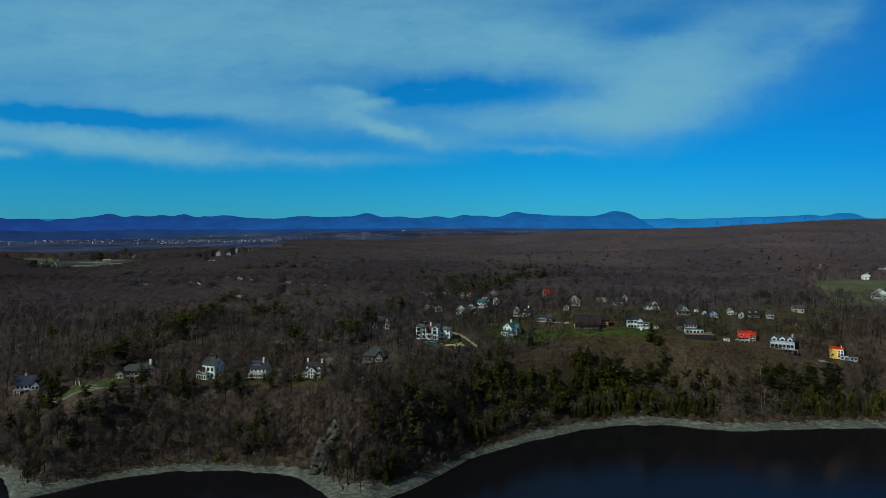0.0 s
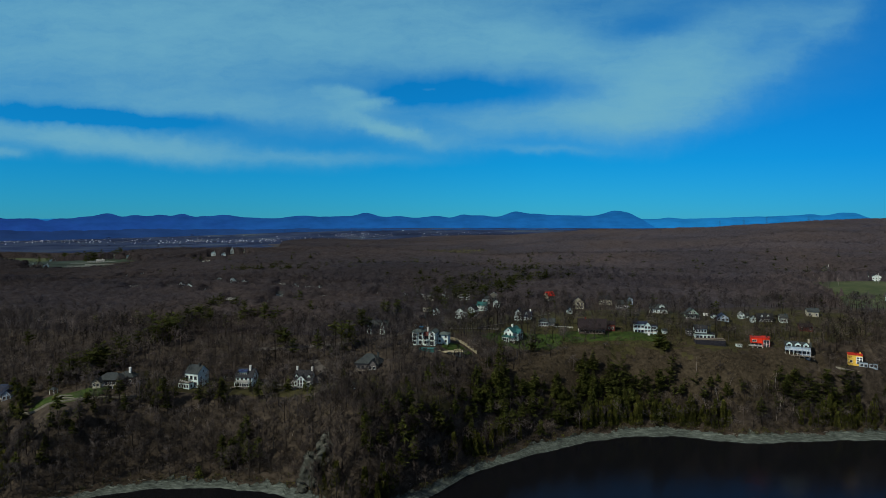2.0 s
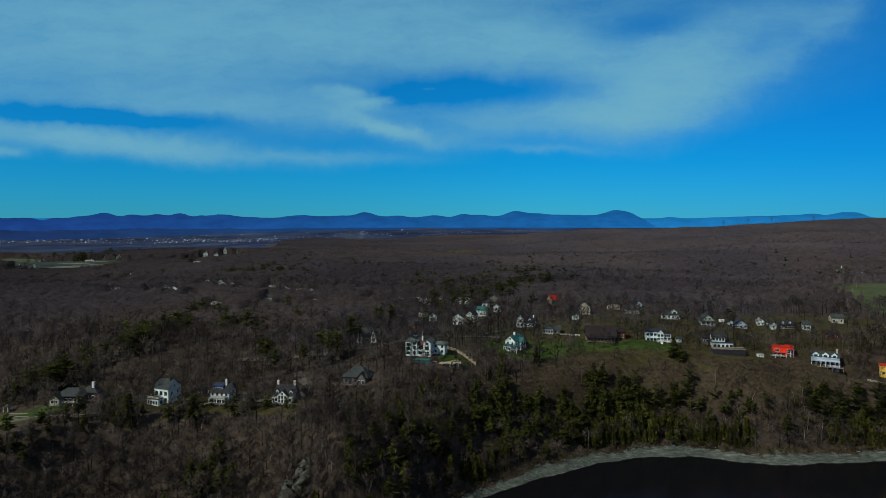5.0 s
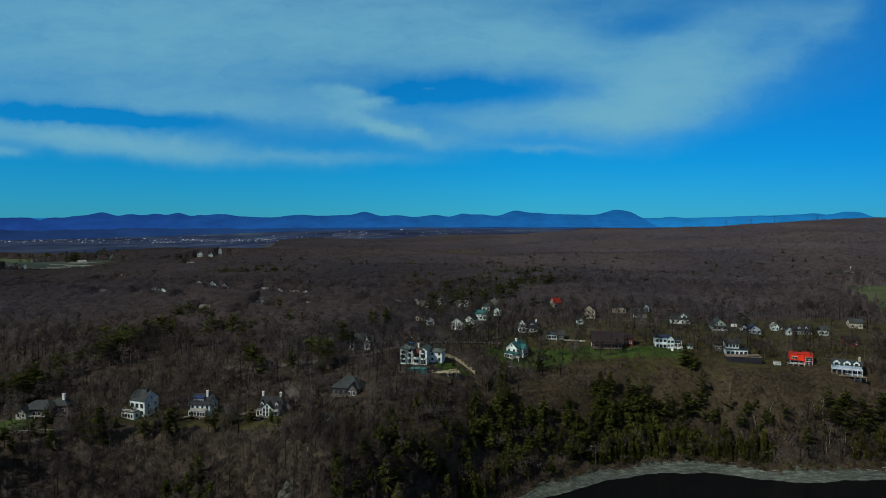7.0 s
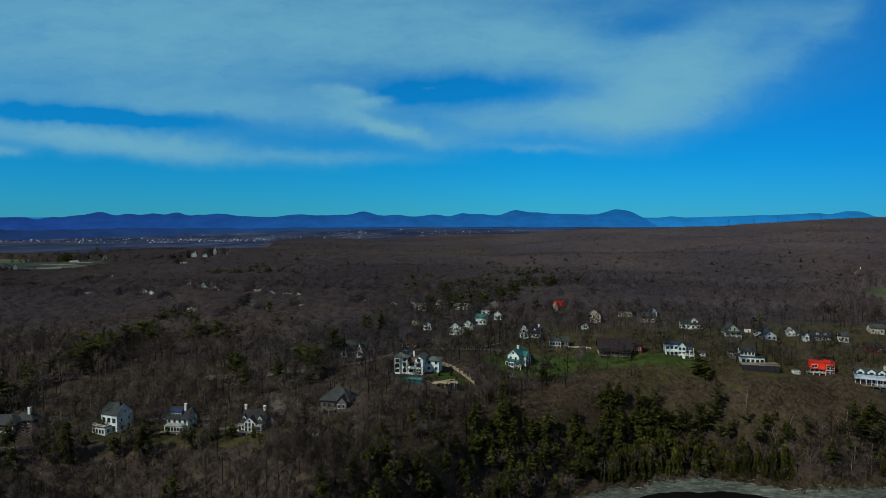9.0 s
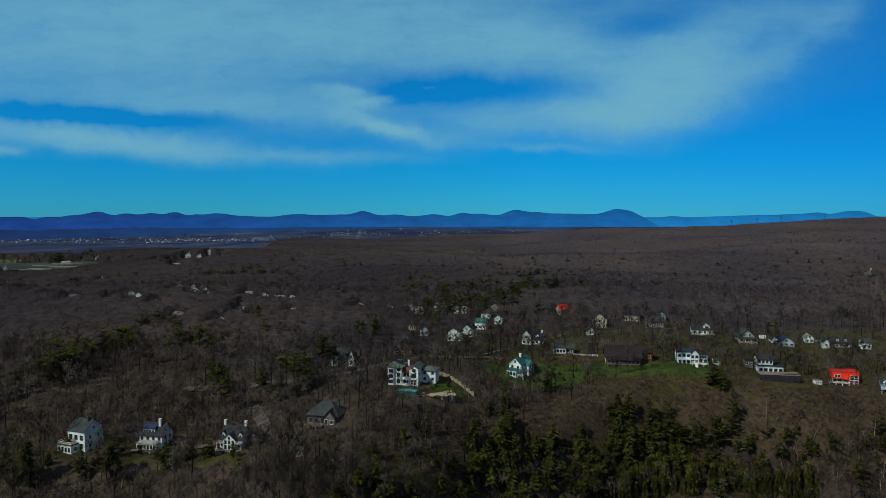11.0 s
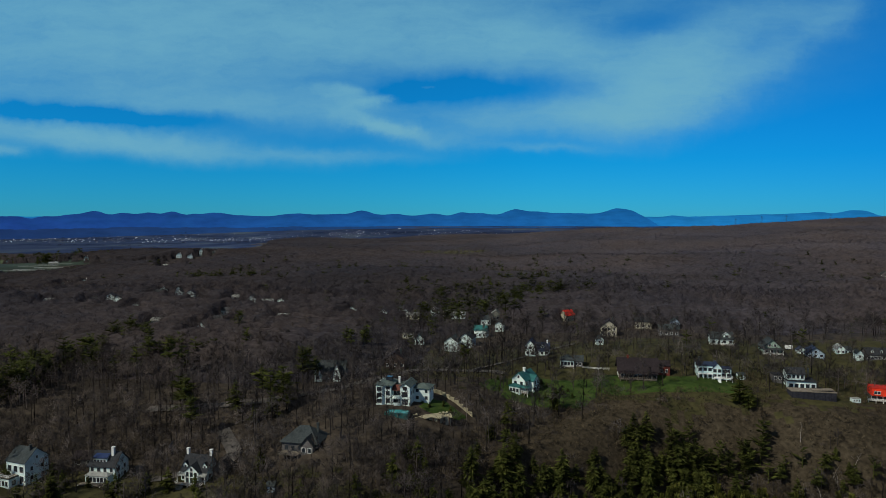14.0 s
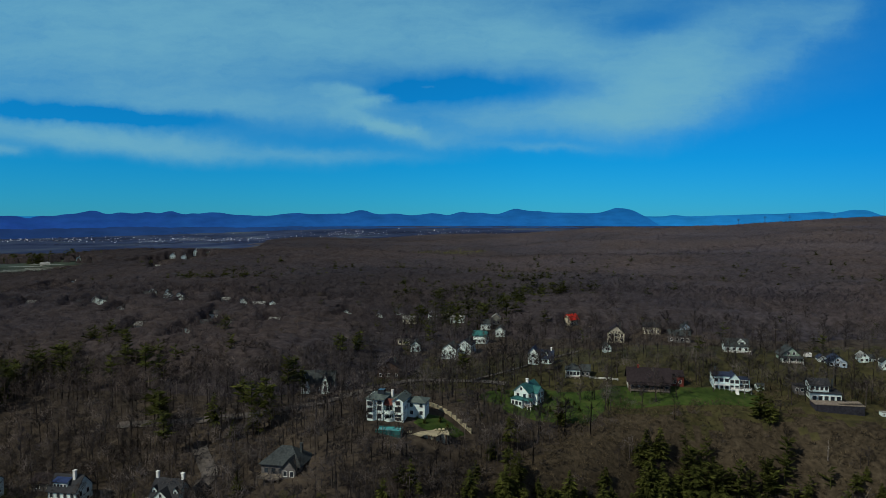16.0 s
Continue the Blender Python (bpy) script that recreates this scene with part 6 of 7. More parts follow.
def puff(seed, h, radius, tufts, size, rise=0.3, trunk=False, loose=0.3, sink=2.0, slim=0.42):
    """A leafless crown seen from afar: a broad uneven dome of twig tufts that face outwards, thinner at its rim."""
    r = np.random.default_rng(seed)
    heart = np.array([0, 0, h * (0.92 - rise)])
    axes = np.array([radius, radius, h * rise])
    d = r.normal(0, 1, (tufts, 3))
    d[:, 2] = np.abs(d[:, 2]) * 0.9 - 0.25
    d /= np.linalg.norm(d, axis=1, keepdims=True)
    lump = 1 + 0.16 * np.sin(d[:, 0] * 4 + seed) + 0.13 * np.sin(d[:, 1] * 5 + 2 * seed) + 0.10 * np.sin(d[:, 2] * 6 + seed)
    p = heart + d * axes * (lump * r.uniform(0.55, 1.06, tufts))[:, None]
    way = r.normal(0, 1, (tufts, 3)) + d * 0.5 + np.array([0, 0, 0.5])
    way /= np.linalg.norm(way, axis=1, keepdims=True)
    L = size * r.uniform(0.6, 1.4, tufts)[:, None]
    pieces = [slivers(p - way * L * 0.6, p + way * L * 1.3, r.uniform(0.6, 1.3, tufts) * size * slim, r, heart - np.array([0, 0, sink]), loose)]
    if trunk:
        pieces.append(tube([(0, 0, -0.8), (0.2, 0.1, h * 0.5), (0, 0, h * 0.8)], [0.2, 0.15, 0.06], 3))
    return join(pieces)


def cedar(seed, h, spread, tufts):
    """A narrow dense cedar: upright sprays in a spindle."""
    r = np.random.default_rng(seed)
    trunk = tube([(0, 0, -0.8), (0, 0, h * 0.9)], [0.016 * h, 0.02], 4)
    f = r.random(tufts) ** 1.25
    a = r.uniform(0, 6.283, tufts)
    R = spread * (1 - f) ** 0.65 * np.minimum(1, 0.5 + 4 * f) * r.uniform(0.55, 1.1, tufts)
    base = np.stack([np.cos(a) * R * 0.75, np.sin(a) * R * 0.75, h * (0.03 + 0.9 * f)], 1)
    tip = base + np.stack([np.cos(a) * spread * 0.35, np.sin(a) * spread * 0.35, r.uniform(0.06, 0.14, tufts) * h], 1)
    return trunk, slivers(base, tip, r.uniform(0.5, 1.1, tufts) * spread * 0.6, r)


def dome_normals(V):
    """Normals of the round crown that a mass of twigs makes together."""
    top, wide = V[:, 2].max(), np.percentile(np.hypot(V[:, 0], V[:, 1]), 92)
    heart = 0.55 * top
    n = np.stack([V[:, 0] / wide ** 2, V[:, 1] / wide ** 2, np.maximum(V[:, 2] - heart, 0) / (top - heart) ** 2], -1)
    return n / (np.linalg.norm(n, axis=1, keepdims=True) + 1e-9)


def scatter(proto, xs, ys, zs, size, turn):
    """The prototype's mesh repeated at many places, joined."""
    V, Fc = proto
    c, s = np.cos(turn)[:, None], np.sin(turn)[:, None]
    k = size[:, None]
    X = (V[None, :, 0] * c - V[None, :, 1] * s) * k + xs[:, None]
    Y = (V[None, :, 0] * s + V[None, :, 1] * c) * k + ys[:, None]
    Z = V[None, :, 2] * k + zs[:, None]
    off = (np.arange(len(xs)) * len(V))[:, None, None]
    return np.stack([X, Y, Z], -1).reshape(-1, 3), (Fc[None] + off).reshape(-1, 3)


def light_tone(x, y):
    """Painted tone of the far woods: lighter eastward as better lit, and with distance as haze."""
    return 1.3 * ramp(-700, 400, x) - 0.75 + 0.55 * ramp(650, 1300, y) * ramp(-0.7, -0.3, x / np.maximum(y, 1)) + 0.25 * np.sin(x / 130 + 2 * np.sin(y / 210)) * np.sin(y / 90 + x / 300)


def stuff(name, protos, xs, ys, mat, label, r, lo=0.75, hi=1.2, sink=0.2, category="trees", crowns=False):
    pick = r.integers(0, len(protos), len(xs))
    size, turn = r.uniform(lo, hi, len(xs)), r.uniform(0, 6.283, len(xs))
    zs = ground(xs, ys) - sink
    got = [scatter(p, xs[pick == i], ys[pick == i], zs[pick == i], size[pick == i], turn[pick == i]) for i, p in enumerate(protos) if (pick == i).any()]
    V, Fc = join(got)
    me = mesh_from(name, V, Fc, mat, True)
    if crowns:
        N = []
        for i, p in enumerate(protos):
            if (pick == i).any():
                n = dome_normals(p[0])
                c, q = np.cos(turn[pick == i])[:, None], np.sin(turn[pick == i])[:, None]
                N.append(np.stack([n[None, :, 0] * c - n[None, :, 1] * q, n[None, :, 0] * q + n[None, :, 1] * c, np.broadcast_to(n[None, :, 2], (len(c), len(n)))], -1).reshape(-1, 3))
        me.normals_split_custom_set_from_vertices(np.concatenate(N))
    each = np.concatenate([np.repeat(r.uniform(-1, 1, (pick == i).sum()), len(p[0])) for i, p in enumerate(protos) if (pick == i).any()])
    if mat == FARTWIGS:
        each = 0.7 * each + light_tone(V[:, 0], V[:, 1])
    me.attributes.new("tint", "FLOAT", "POINT").data.foreach_set("value", each.astype(np.float32))
    return tagged(new(name, me), label, category, kind="stuff")


def clear_of(xs, ys, grow=0.0):
    ok = np.ones(len(xs), bool)
    for x, y, rx, ry in CLEAR:
        q = ((xs - x) / (rx + grow)) ** 2 + ((ys - y) / (ry + grow)) ** 2
        ok &= (q > 1) | ((q > 0.5) & (R.random(len(xs)) < 0.35))
    return ok


def spread_over(r, x0, x1, y0, y1, cell):
    """Jittered places, one a cell."""
    X, Y = np.meshgrid(np.arange(x0, x1, cell), np.arange(y0, y1, cell))
    X, Y = X.ravel() + r.uniform(0, cell, X.size), Y.ravel() + r.uniform(0, cell, X.size)
    return X, Y


def beside_pines(X, Y, keep=0.3):
    """Thins the broadleaf trees where the inland pine groves grow."""
    ok = np.ones(len(X), bool)
    for x, inland, rx, ry, n in GROVES:
        if n >= 30 and inland > 120 and rx < 100:
            ok &= (((X - x) / (rx * 0.75)) ** 2 + ((Y - 305 - inland) / (ry * 0.8)) ** 2 > 1) | (R.random(len(X)) < keep)
    return ok


def in_view(X, Y, slack=0.12):
    u = X / np.maximum(Y + 30, 1)
    return (u > -0.98 - slack) & (u < 0.58 + slack)


R = np.random.default_rng(11)
BARE = [bare_tree(i, h, sp, 12, 640, 0.075) for i, (h, sp) in enumerate(((17, 4.2), (14.5, 4.4), (18.5, 4.6), (12.5, 3.8), (15.5, 3.6)))]
MIDDLE = [bare_tree(10 + i, h, sp, 7, 170, 0.14, sides=3, knots=3) for i, (h, sp) in enumerate(((16.5, 4.3), (14.5, 4.4), (18, 4.4), (12.5, 3.8)))]
NEARPUFF = [puff(20 + i, h, rad * 1.1, 105, 1.0, trunk=True, sink=0.5, slim=0.22) for i, (h, rad) in enumerate(((15, 4.4), (13, 4.8), (16, 4.6), (12, 4.2), (14, 5.2)))]
PUFFS = [puff(30 + i, h, rad * 1.1, 46, 1.35, rise=0.26, sink=3, slim=0.36) for i, (h, rad) in enumerate(((14, 5.4), (13, 5.8), (15, 5.2), (12.5, 5.2), (13.5, 6.2)))]
DIST = [puff(40 + i, h, rad * 1.15, 20, 2.2, rise=0.21, sink=5, slim=0.5) for i, (h, rad) in enumerate(((14, 7.4), (13, 8.2), (15, 7.0), (13.5, 8.6)))]
SHRUBS = [join([c]) for t, c in (bare_tree(50 + i, h, sp, 8, 48, 0.15, sides=3, fork=0.02, boughs=False) for i, (h, sp) in enumerate(((2.6, 1.5), (1.8, 1.4), (3.4, 1.7))))]
PINES = [conifer(60 + i, h, sp, round(lv * 1.25), 8, ragged=rg + 0.1, bare=br) for i, (h, sp, lv, rg, br) in enumerate(((16, 4.6, 14, 0.55, 0.22), (13, 4.2, 14, 0.4, 0.08), (18, 5.0, 15, 0.6, 0.30), (10, 3.6, 12, 0.35, 0.05), (15, 4.4, 12, 0.6, 0.34)))]
FARPINES = [conifer(70 + i, h, sp, lv, 5, ragged=0.6, bare=0.2, taper=0.40, droop=0.12, sweep=(0.1, 0.75)) for i, (h, sp, lv) in enumerate(((14, 4.8, 8), (12, 4.4, 7), (16, 5.2, 9), (10, 4.2, 7)))]
BUSHYPINES = [conifer(85 + i, h, sp, 15, 9, ragged=0.35, bare=0.10, taper=0.48, sweep=(0.0, 0.55)) for i, (h, sp) in enumerate(((14, 4.6), (12, 4.4)))]
OPENPINES = [conifer(75 + i, h, sp, lv, 7, ragged=0.6, bare=br, taper=0.40, droop=0.12, sweep=(0.05, 0.7)) for i, (h, sp, lv, br) in enumerate(((17, 4.8, 11, 0.38), (15, 5.2, 10, 0.30), (19, 5.0, 12, 0.45)))]
CEDARS = [cedar(80 + i, h, sp, 230) for i, (h, sp) in enumerate(((10, 1.9), (8, 1.7), (12, 2.1)))]


def tree_meshes(name, protos, bark, leaf):
    out = [(mesh_from("trunk", *t, bark), mesh_from("crown", *c, leaf, name == "bare")) for t, c in protos]
    if name == "bare":
        for (t, c), (tm, cm) in zip(protos, out):
            cm.normals_split_custom_set_from_vertices(dome_normals(c[0]))
    return out


def plant(name, meshes, xs, ys, r, label, group, lo=0.8, hi=1.2):
    """Single trees, each with its trunk and crown."""
    for x, y in zip(xs, ys):
        t, c = meshes[r.integers(0, len(meshes))]
        k = r.uniform(lo, hi)
        P = thing(name, pose(x, y, float(ground(x, y)) - 0.2, 0, 0, r.uniform(0, 360)), label, "tree", group)
        P.scale = (k, k, k)
        part("trunk", t, None, P), part("crown", c, None, P)


# conifers: groves on the bluff, singly among the houses, and in bands inland
GROVES = [  # x, way inland from the shore, half sizes, how many
    (40, 22, 52, 12, 165), (-18, 32, 26, 16, 66), (168, 22, 34, 10, 50), (-226, 42, 28, 18, 60), (-58, 34, 20, 16, 26), (-132, 16, 7, 6, 9), (-150, 42, 60, 5, 26),
    (-232, 146, 34, 8, 34), (-190, 172, 30, 8, 30), (-20, 320, 80, 60, 150), (-60, 62, 40, 12, 12), (-120, 100, 50, 16, 9), (-40, 430, 80, 45, 110), (-330, 500, 80, 24, 60), (-120, 600, 420, 160, 170), (250, 500, 200, 150, 60), (150, 150, 150, 60, 14),
]
cx, cy = [], []
for x, inland, rx, ry, n in GROVES:
    gx_ = R.normal(x, rx * 0.55, n)
    cx.append(gx_), cy.append(shoreline(gx_) + np.abs(R.normal(inland, ry * 0.55, n)))
cx, cy = np.concatenate(cx), np.concatenate(cy)
way_up = cy - shoreline(cx)
ok = clear_of(cx, cy) & (way_up > 9) & ~((cx > -5) & (cx < 150) & (way_up > 33) & (way_up < 66))
cx, cy = cx[ok], cy[ok]
near = np.argsort(cy)[:290]
far = np.argsort(cy)[290:]
plant("pine_tree", tree_meshes("pine", PINES, BARK, PINE), cx[near], cy[near], R, "dark green pine with tiered boughs on the bluff", "pines", 0.45, 0.86)
back = cy[far] > 560
stuff("pine_woods", [join(p) for p in FARPINES], cx[far][~back], cy[far][~back], PINE, "dark green pines among the houses", R, 0.6, 1.0)
stuff("pine_woods", [join(p) for p in FARPINES], cx[far][back], cy[far][back], PINE, "dark green pines among bare woods", R, 0.92, 1.2)

# tall single pines among the houses and over the bare woods
TALL = [(-289, 346), (-194, 427), (-212, 453), (-218, 458), (-177, 490), (-182, 494), (-168, 401), (-163, 403), (-140, 366), (-144, 369), (-107, 370), (-112, 374), (-104, 376), (-100, 387), (-102, 398), (-96, 392), (-98, 453), (-92, 458), (-103, 462), (-94, 470),
        (-36, 424), (-130, 352)]
plant("pine_tree", tree_meshes("pine", OPENPINES, BARK, PINE), [p[0] for p in TALL], [p[1] for p in TALL], R, "tall open-crowned dark pine over bare woods", "tall pines", 0.78, 1.08)
BLUFF = [(81, 411.5), (84, 409.5), (4.1, 396.2), (39, 389), (34, 388)]
plant("pine_tree", tree_meshes("pine", BUSHYPINES, BARK, PINE), [p[0] for p in BLUFF], [p[1] for p in BLUFF], R, "dark bushy pine standing alone on the open bluff", "bluff pines", 0.78, 0.98)
COPSE = [(10, 364), (13, 360), (18, 373), (19, 367), (22, 363), (105, 388), (110, 392), (113, 388), (109, 384), (89, 388), (148, 393), (154, 398), (159, 393), (164, 391), (203, 398), (196, 395), (150, 390)]
plant("pine_tree", tree_meshes("pine", PINES, BARK, PINE), [p[0] for p in COPSE], [p[1] for p in COPSE], R, "dark pine filling the grove on the bluff", "pines", 0.5, 0.8)
BUSHES = [(-2, 404), (0.5, 406), (3, 405), (8, 410), (12, 408), (17, 411), (-45, 376), (-40, 380), (-37, 377), (-48, 379), (24, 415), (-19, 406), (-3.8, 414.9), (-1, 417.5), (1.3, 416.3), (-20.3, 416.1), (-18.2, 414.4), (3.7, 413.8), (7.4, 413.3), (10.3, 412.9), (-26, 394)]
plant("evergreen_shrub", tree_meshes("pine", BUSHYPINES, BARK, PINE), [p[0] for p in BUSHES], [p[1] for p in BUSHES], R, "round dark evergreen shrub on the lawn", "lawn shrubs", 0.16, 0.26)
LOW = [(-95, 333), (-160, 320), (-121, 322), (-140, 319), (-154, 317), (-148, 321), (-128, 320), (-112, 322), (-175, 318), (-168, 326)]
plant("pine_tree", tree_meshes("pine", PINES[1::2], BARK, PINE), [p[0] for p in LOW], [p[1] for p in LOW], R, "low bushy pine beside the white houses", "garden pines", 0.4, 0.65)
plant("bare_tree", tree_meshes("bare", BARE, BARK, TWIGS), (-11, -16, 13, 25, 37, 43, -5, 5, -2, 52, 60, 20, 70, 30, -22, 9), (413, 412, 415, 425, 413, 416, 466, 420, 446, 421, 446, 450, 430, 462, 440, 438), R, "leafless dark-stemmed tree on the lawn", "lawn trees", 0.6, 0.85)

# dark pines scattered along the eastern crest
X, Y = R.uniform(60, 1000, 160), R.uniform(1500, 2000, 160)
ok = (X / Y > 0.04) & (X / Y < 0.56)
stuff("pine_woods", [join(p) for p in FARPINES], X[ok], Y[ok], PINE, "dark pines along the far wooded crest", R, 0.55, 0.78)

# bare trees close before the houses, half screening their fronts
HOUSES = [(-172, 319), (-146, 325), (-116, 328), (-84, 339), (-209, 305), (-58, 373), (-11, 408), (-3, 457), (12, 438), (42, 427), (76, 431), (95, 481), (111, 427), (115, 468), (135, 467), (149, 472), (160, 461), (142, 421), (-94, 403), (-48, 473), (40, 506), (64, 531), (-70, 430), (191, 409)]
tx, ty = [], []
for x, y in HOUSES:
    L = math.hypot(x + 6, y - 100)
    fx, fy = (-6 - x) / L, (100 - y) / L
    for side, ahead in ((R.uniform(3.5, 6.5), R.uniform(3, 7)), (R.uniform(-7.5, -4.5), R.uniform(2, 6))):
        tx.append(x + fx * ahead - fy * side), ty.append(y + fy * ahead + fx * side)
plant("bare_tree", tree_meshes("bare", BARE, BARK, TWIGS), tx, ty, R, "leafless tree with grey stem close before a house", "yard trees", 0.42, 0.68)

# larger ones before the second row, hiding all but upper walls and roofs
SECOND = [(-48, 473), (-41, 484), (-35, 512), (-24, 530), (40, 506), (64, 531), (74, 508), (32, 478), (-68, 488), (-78, 507), (-34, 555), (-3, 457), (22, 556), (95, 481)]
tx, ty = [], []
for x, y in SECOND:
    L = math.hypot(x + 6, y - 130)
    fx, fy = (-6 - x) / L, (130 - y) / L
    for side, ahead in ((R.uniform(2.5, 4.5), R.uniform(7, 12)), (R.uniform(-5, -3), R.uniform(7, 12)), (R.uniform(-2, 2), R.uniform(14, 20))):
        tx.append(x + fx * ahead - fy * side), ty.append(y + fy * ahead + fx * side)
plant("bare_tree", tree_meshes("bare", BARE, BARK, TWIGS), tx, ty, R, "spreading leafless tree screening a small house", "second row trees", 0.55, 0.8)

# the dark pine band climbing inland, and the clump above the little beach
line = R.random(90)
bx = np.concatenate([np.interp(line, (0, 0.25, 0.5, 0.75, 1), (-226, -215, -223, -228, -238)) + R.normal(0, 4, 90), R.normal(-228, 9, 30)])
by = np.concatenate([325 + 152 * line + R.normal(0, 4, 90), R.normal(320, 4, 30)])
stuff("pine_woods", [join(p) for p in FARPINES], bx, by, PINE, "dark green band of pines climbing through bare woods", R, 0.8, 1.15)
plant("pine_tree", tree_meshes("pine", PINES[:3], BARK, PINE), R.normal(-130, 6, 10), R.normal(287, 4, 10), R, "tall dark pine above the little beach", "beach pines", 0.55, 0.8)

# cedars along the shore
zx = np.concatenate([R.uniform(30, 112, 120), R.uniform(150, 215, 60), R.uniform(-250, -215, 16), R.uniform(-90, -50, 20), R.normal(-26, 8, 16), R.normal(-12, 6, 8)])
zy = shoreline(zx) + R.uniform(8.5, 17, len(zx))
plant("cedar_tree", tree_meshes("cedar", CEDARS, BARK, CEDAR), zx, zy, R, "narrow yellow-green cedar above the shore rocks", "cedars", 0.6, 1.1)

# bare broadleaf woods
X, Y = spread_over(R, -420, 330, 240, 445, 4.7)
s = Y - shoreline(X)
scrubby = ((X - 72) / 100) ** 2 + ((s - 42) / 21) ** 2 < 1
ok = in_view(X, Y) & (s > np.where(X < -30, 5.5, 8)) & clear_of(X, Y) & ~(scrubby & (R.random(len(X)) < 0.93))
for gx0, inland, rx, ry, n in GROVES[:4]:
    ok &= ~((((X - gx0) / rx) ** 2 + ((s - inland) / ry) ** 2 < 0.8) & (R.random(len(X)) < 0.6))
X, Y = X[ok], Y[ok]
order = np.argsort(Y + 0.15 * np.abs(X))
near, far = order[:290], order[290:]
plant("bare_tree", tree_meshes("bare", BARE, BARK, TWIGS), X[near], Y[near], R, "leafless grey-brown broadleaf tree on the slope", "bare trees", 0.55, 1.0)
stuff("bare_woods", [join(p) for p in MIDDLE], X[far[::2]], Y[far[::2]], TWIGS, "leafless grey-brown broadleaf woods", R, 0.5, 0.95, crowns=True)
stuff("bare_woods", NEARPUFF, X[far[1::2]], Y[far[1::2]], TWIGS, "leafless round-crowned woods on the slope", R, 0.6, 0.9, crowns=True)
X, Y = spread_over(R, -640, 420, 445, 640, 6.2)
hamlet = ((X - 50) / 200) ** 2 + ((Y - 490) / 95) ** 2 + R.normal(0, 0.18, len(X)) < 1
ok = in_view(X, Y) & clear_of(X, Y)
thin = ok & hamlet & (R.random(len(X)) < 0.28)
full = ok & ~hamlet & beside_pines(X, Y)
stuff("bare_woods", [join(p) for p in MIDDLE], X[thin], Y[thin], TWIGS, "leafless thin trees between the houses", R, 0.55, 0.95, crowns=True)
some = ok & hamlet & (R.random(len(X)) < 0.6)
stuff("bare_woods", NEARPUFF, X[some] + 2, Y[some] + 1.5, TWIGS, "round-crowned bare trees between the houses", R, 0.45, 0.8, crowns=True)
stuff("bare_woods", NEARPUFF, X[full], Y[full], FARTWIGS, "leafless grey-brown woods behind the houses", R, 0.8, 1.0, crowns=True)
X, Y = R.uniform(-420, 320, 160), 640 + np.abs(R.normal(0, 45, 160))
ok = in_view(X, Y) & clear_of(X, Y)
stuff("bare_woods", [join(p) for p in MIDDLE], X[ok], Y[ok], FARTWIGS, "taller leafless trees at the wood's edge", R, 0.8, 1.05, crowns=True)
X, Y = spread_over(R, -1150, 760, 625, 1150, 8.4)
ok = in_view(X, Y) & clear_of(X, Y) & (Y > 640 + R.normal(0, 14, len(X))) & beside_pines(X, Y)
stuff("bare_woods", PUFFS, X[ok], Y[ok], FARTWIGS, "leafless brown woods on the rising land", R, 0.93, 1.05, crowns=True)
X, Y = spread_over(R, -2000, 1300, 1150, 2200, 12.5)
ok = in_view(X, Y) & clear_of(X, Y) & ~((X / Y < -0.40) & (Y > 1420))
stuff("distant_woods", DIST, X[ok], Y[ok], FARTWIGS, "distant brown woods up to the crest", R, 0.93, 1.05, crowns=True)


def brush(x0, x1, y0, y1, cell, height, seed):
    """The mass of lower twigs between the crowns: an uneven layer that dips to the ground where the land is open."""
    r = np.random.default_rng(seed)
    xs, ys = np.arange(x0, x1, cell), np.arange(y0, y1, cell)
    X, Y = np.meshgrid(xs, ys)
    X, Y = X + r.uniform(-0.3, 0.3, X.shape) * cell, Y + r.uniform(-0.3, 0.3, X.shape) * cell
    near_edge = ramp(y0, y0 + 45, Y) * ramp(x1, x1 - 90, X) * ramp(x0, x0 + 60, X) if y0 < 600 else ramp(y0 - 40, y0 + 70, Y)
    keep = clear_of(X.ravel(), Y.ravel(), 3.0).reshape(X.shape) & in_view(X, Y) & ~((X / Y < -0.40) & (Y > 1420))
    crowns = 1.5 * np.sin(X / 2.9 + 2.3 * np.sin(Y / 7.1)) * np.sin(Y / 3.1 + 2.1 * np.sin(X / 6.3)) + r.normal(0, 0.5, X.shape)
    Z = ground(X, Y) + np.where(keep, (height + crowns) * near_edge, -3.0)
    nx, ny = len(xs), len(ys)
    i = (np.arange(ny - 1)[:, None] * nx + np.arange(nx - 1)[None]).ravel()
    V = np.stack([X, Y, Z], -1).reshape(-1, 3)
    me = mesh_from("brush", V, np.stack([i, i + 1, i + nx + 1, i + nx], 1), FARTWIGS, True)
    me.attributes.new("tint", "FLOAT", "POINT").data.foreach_set("value", (light_tone(V[:, 0], V[:, 1]) - 0.45).astype(np.float32))
    tagged(new("brush", me), "dense lower twigs filling the leafless woods", "woods", kind="stuff")


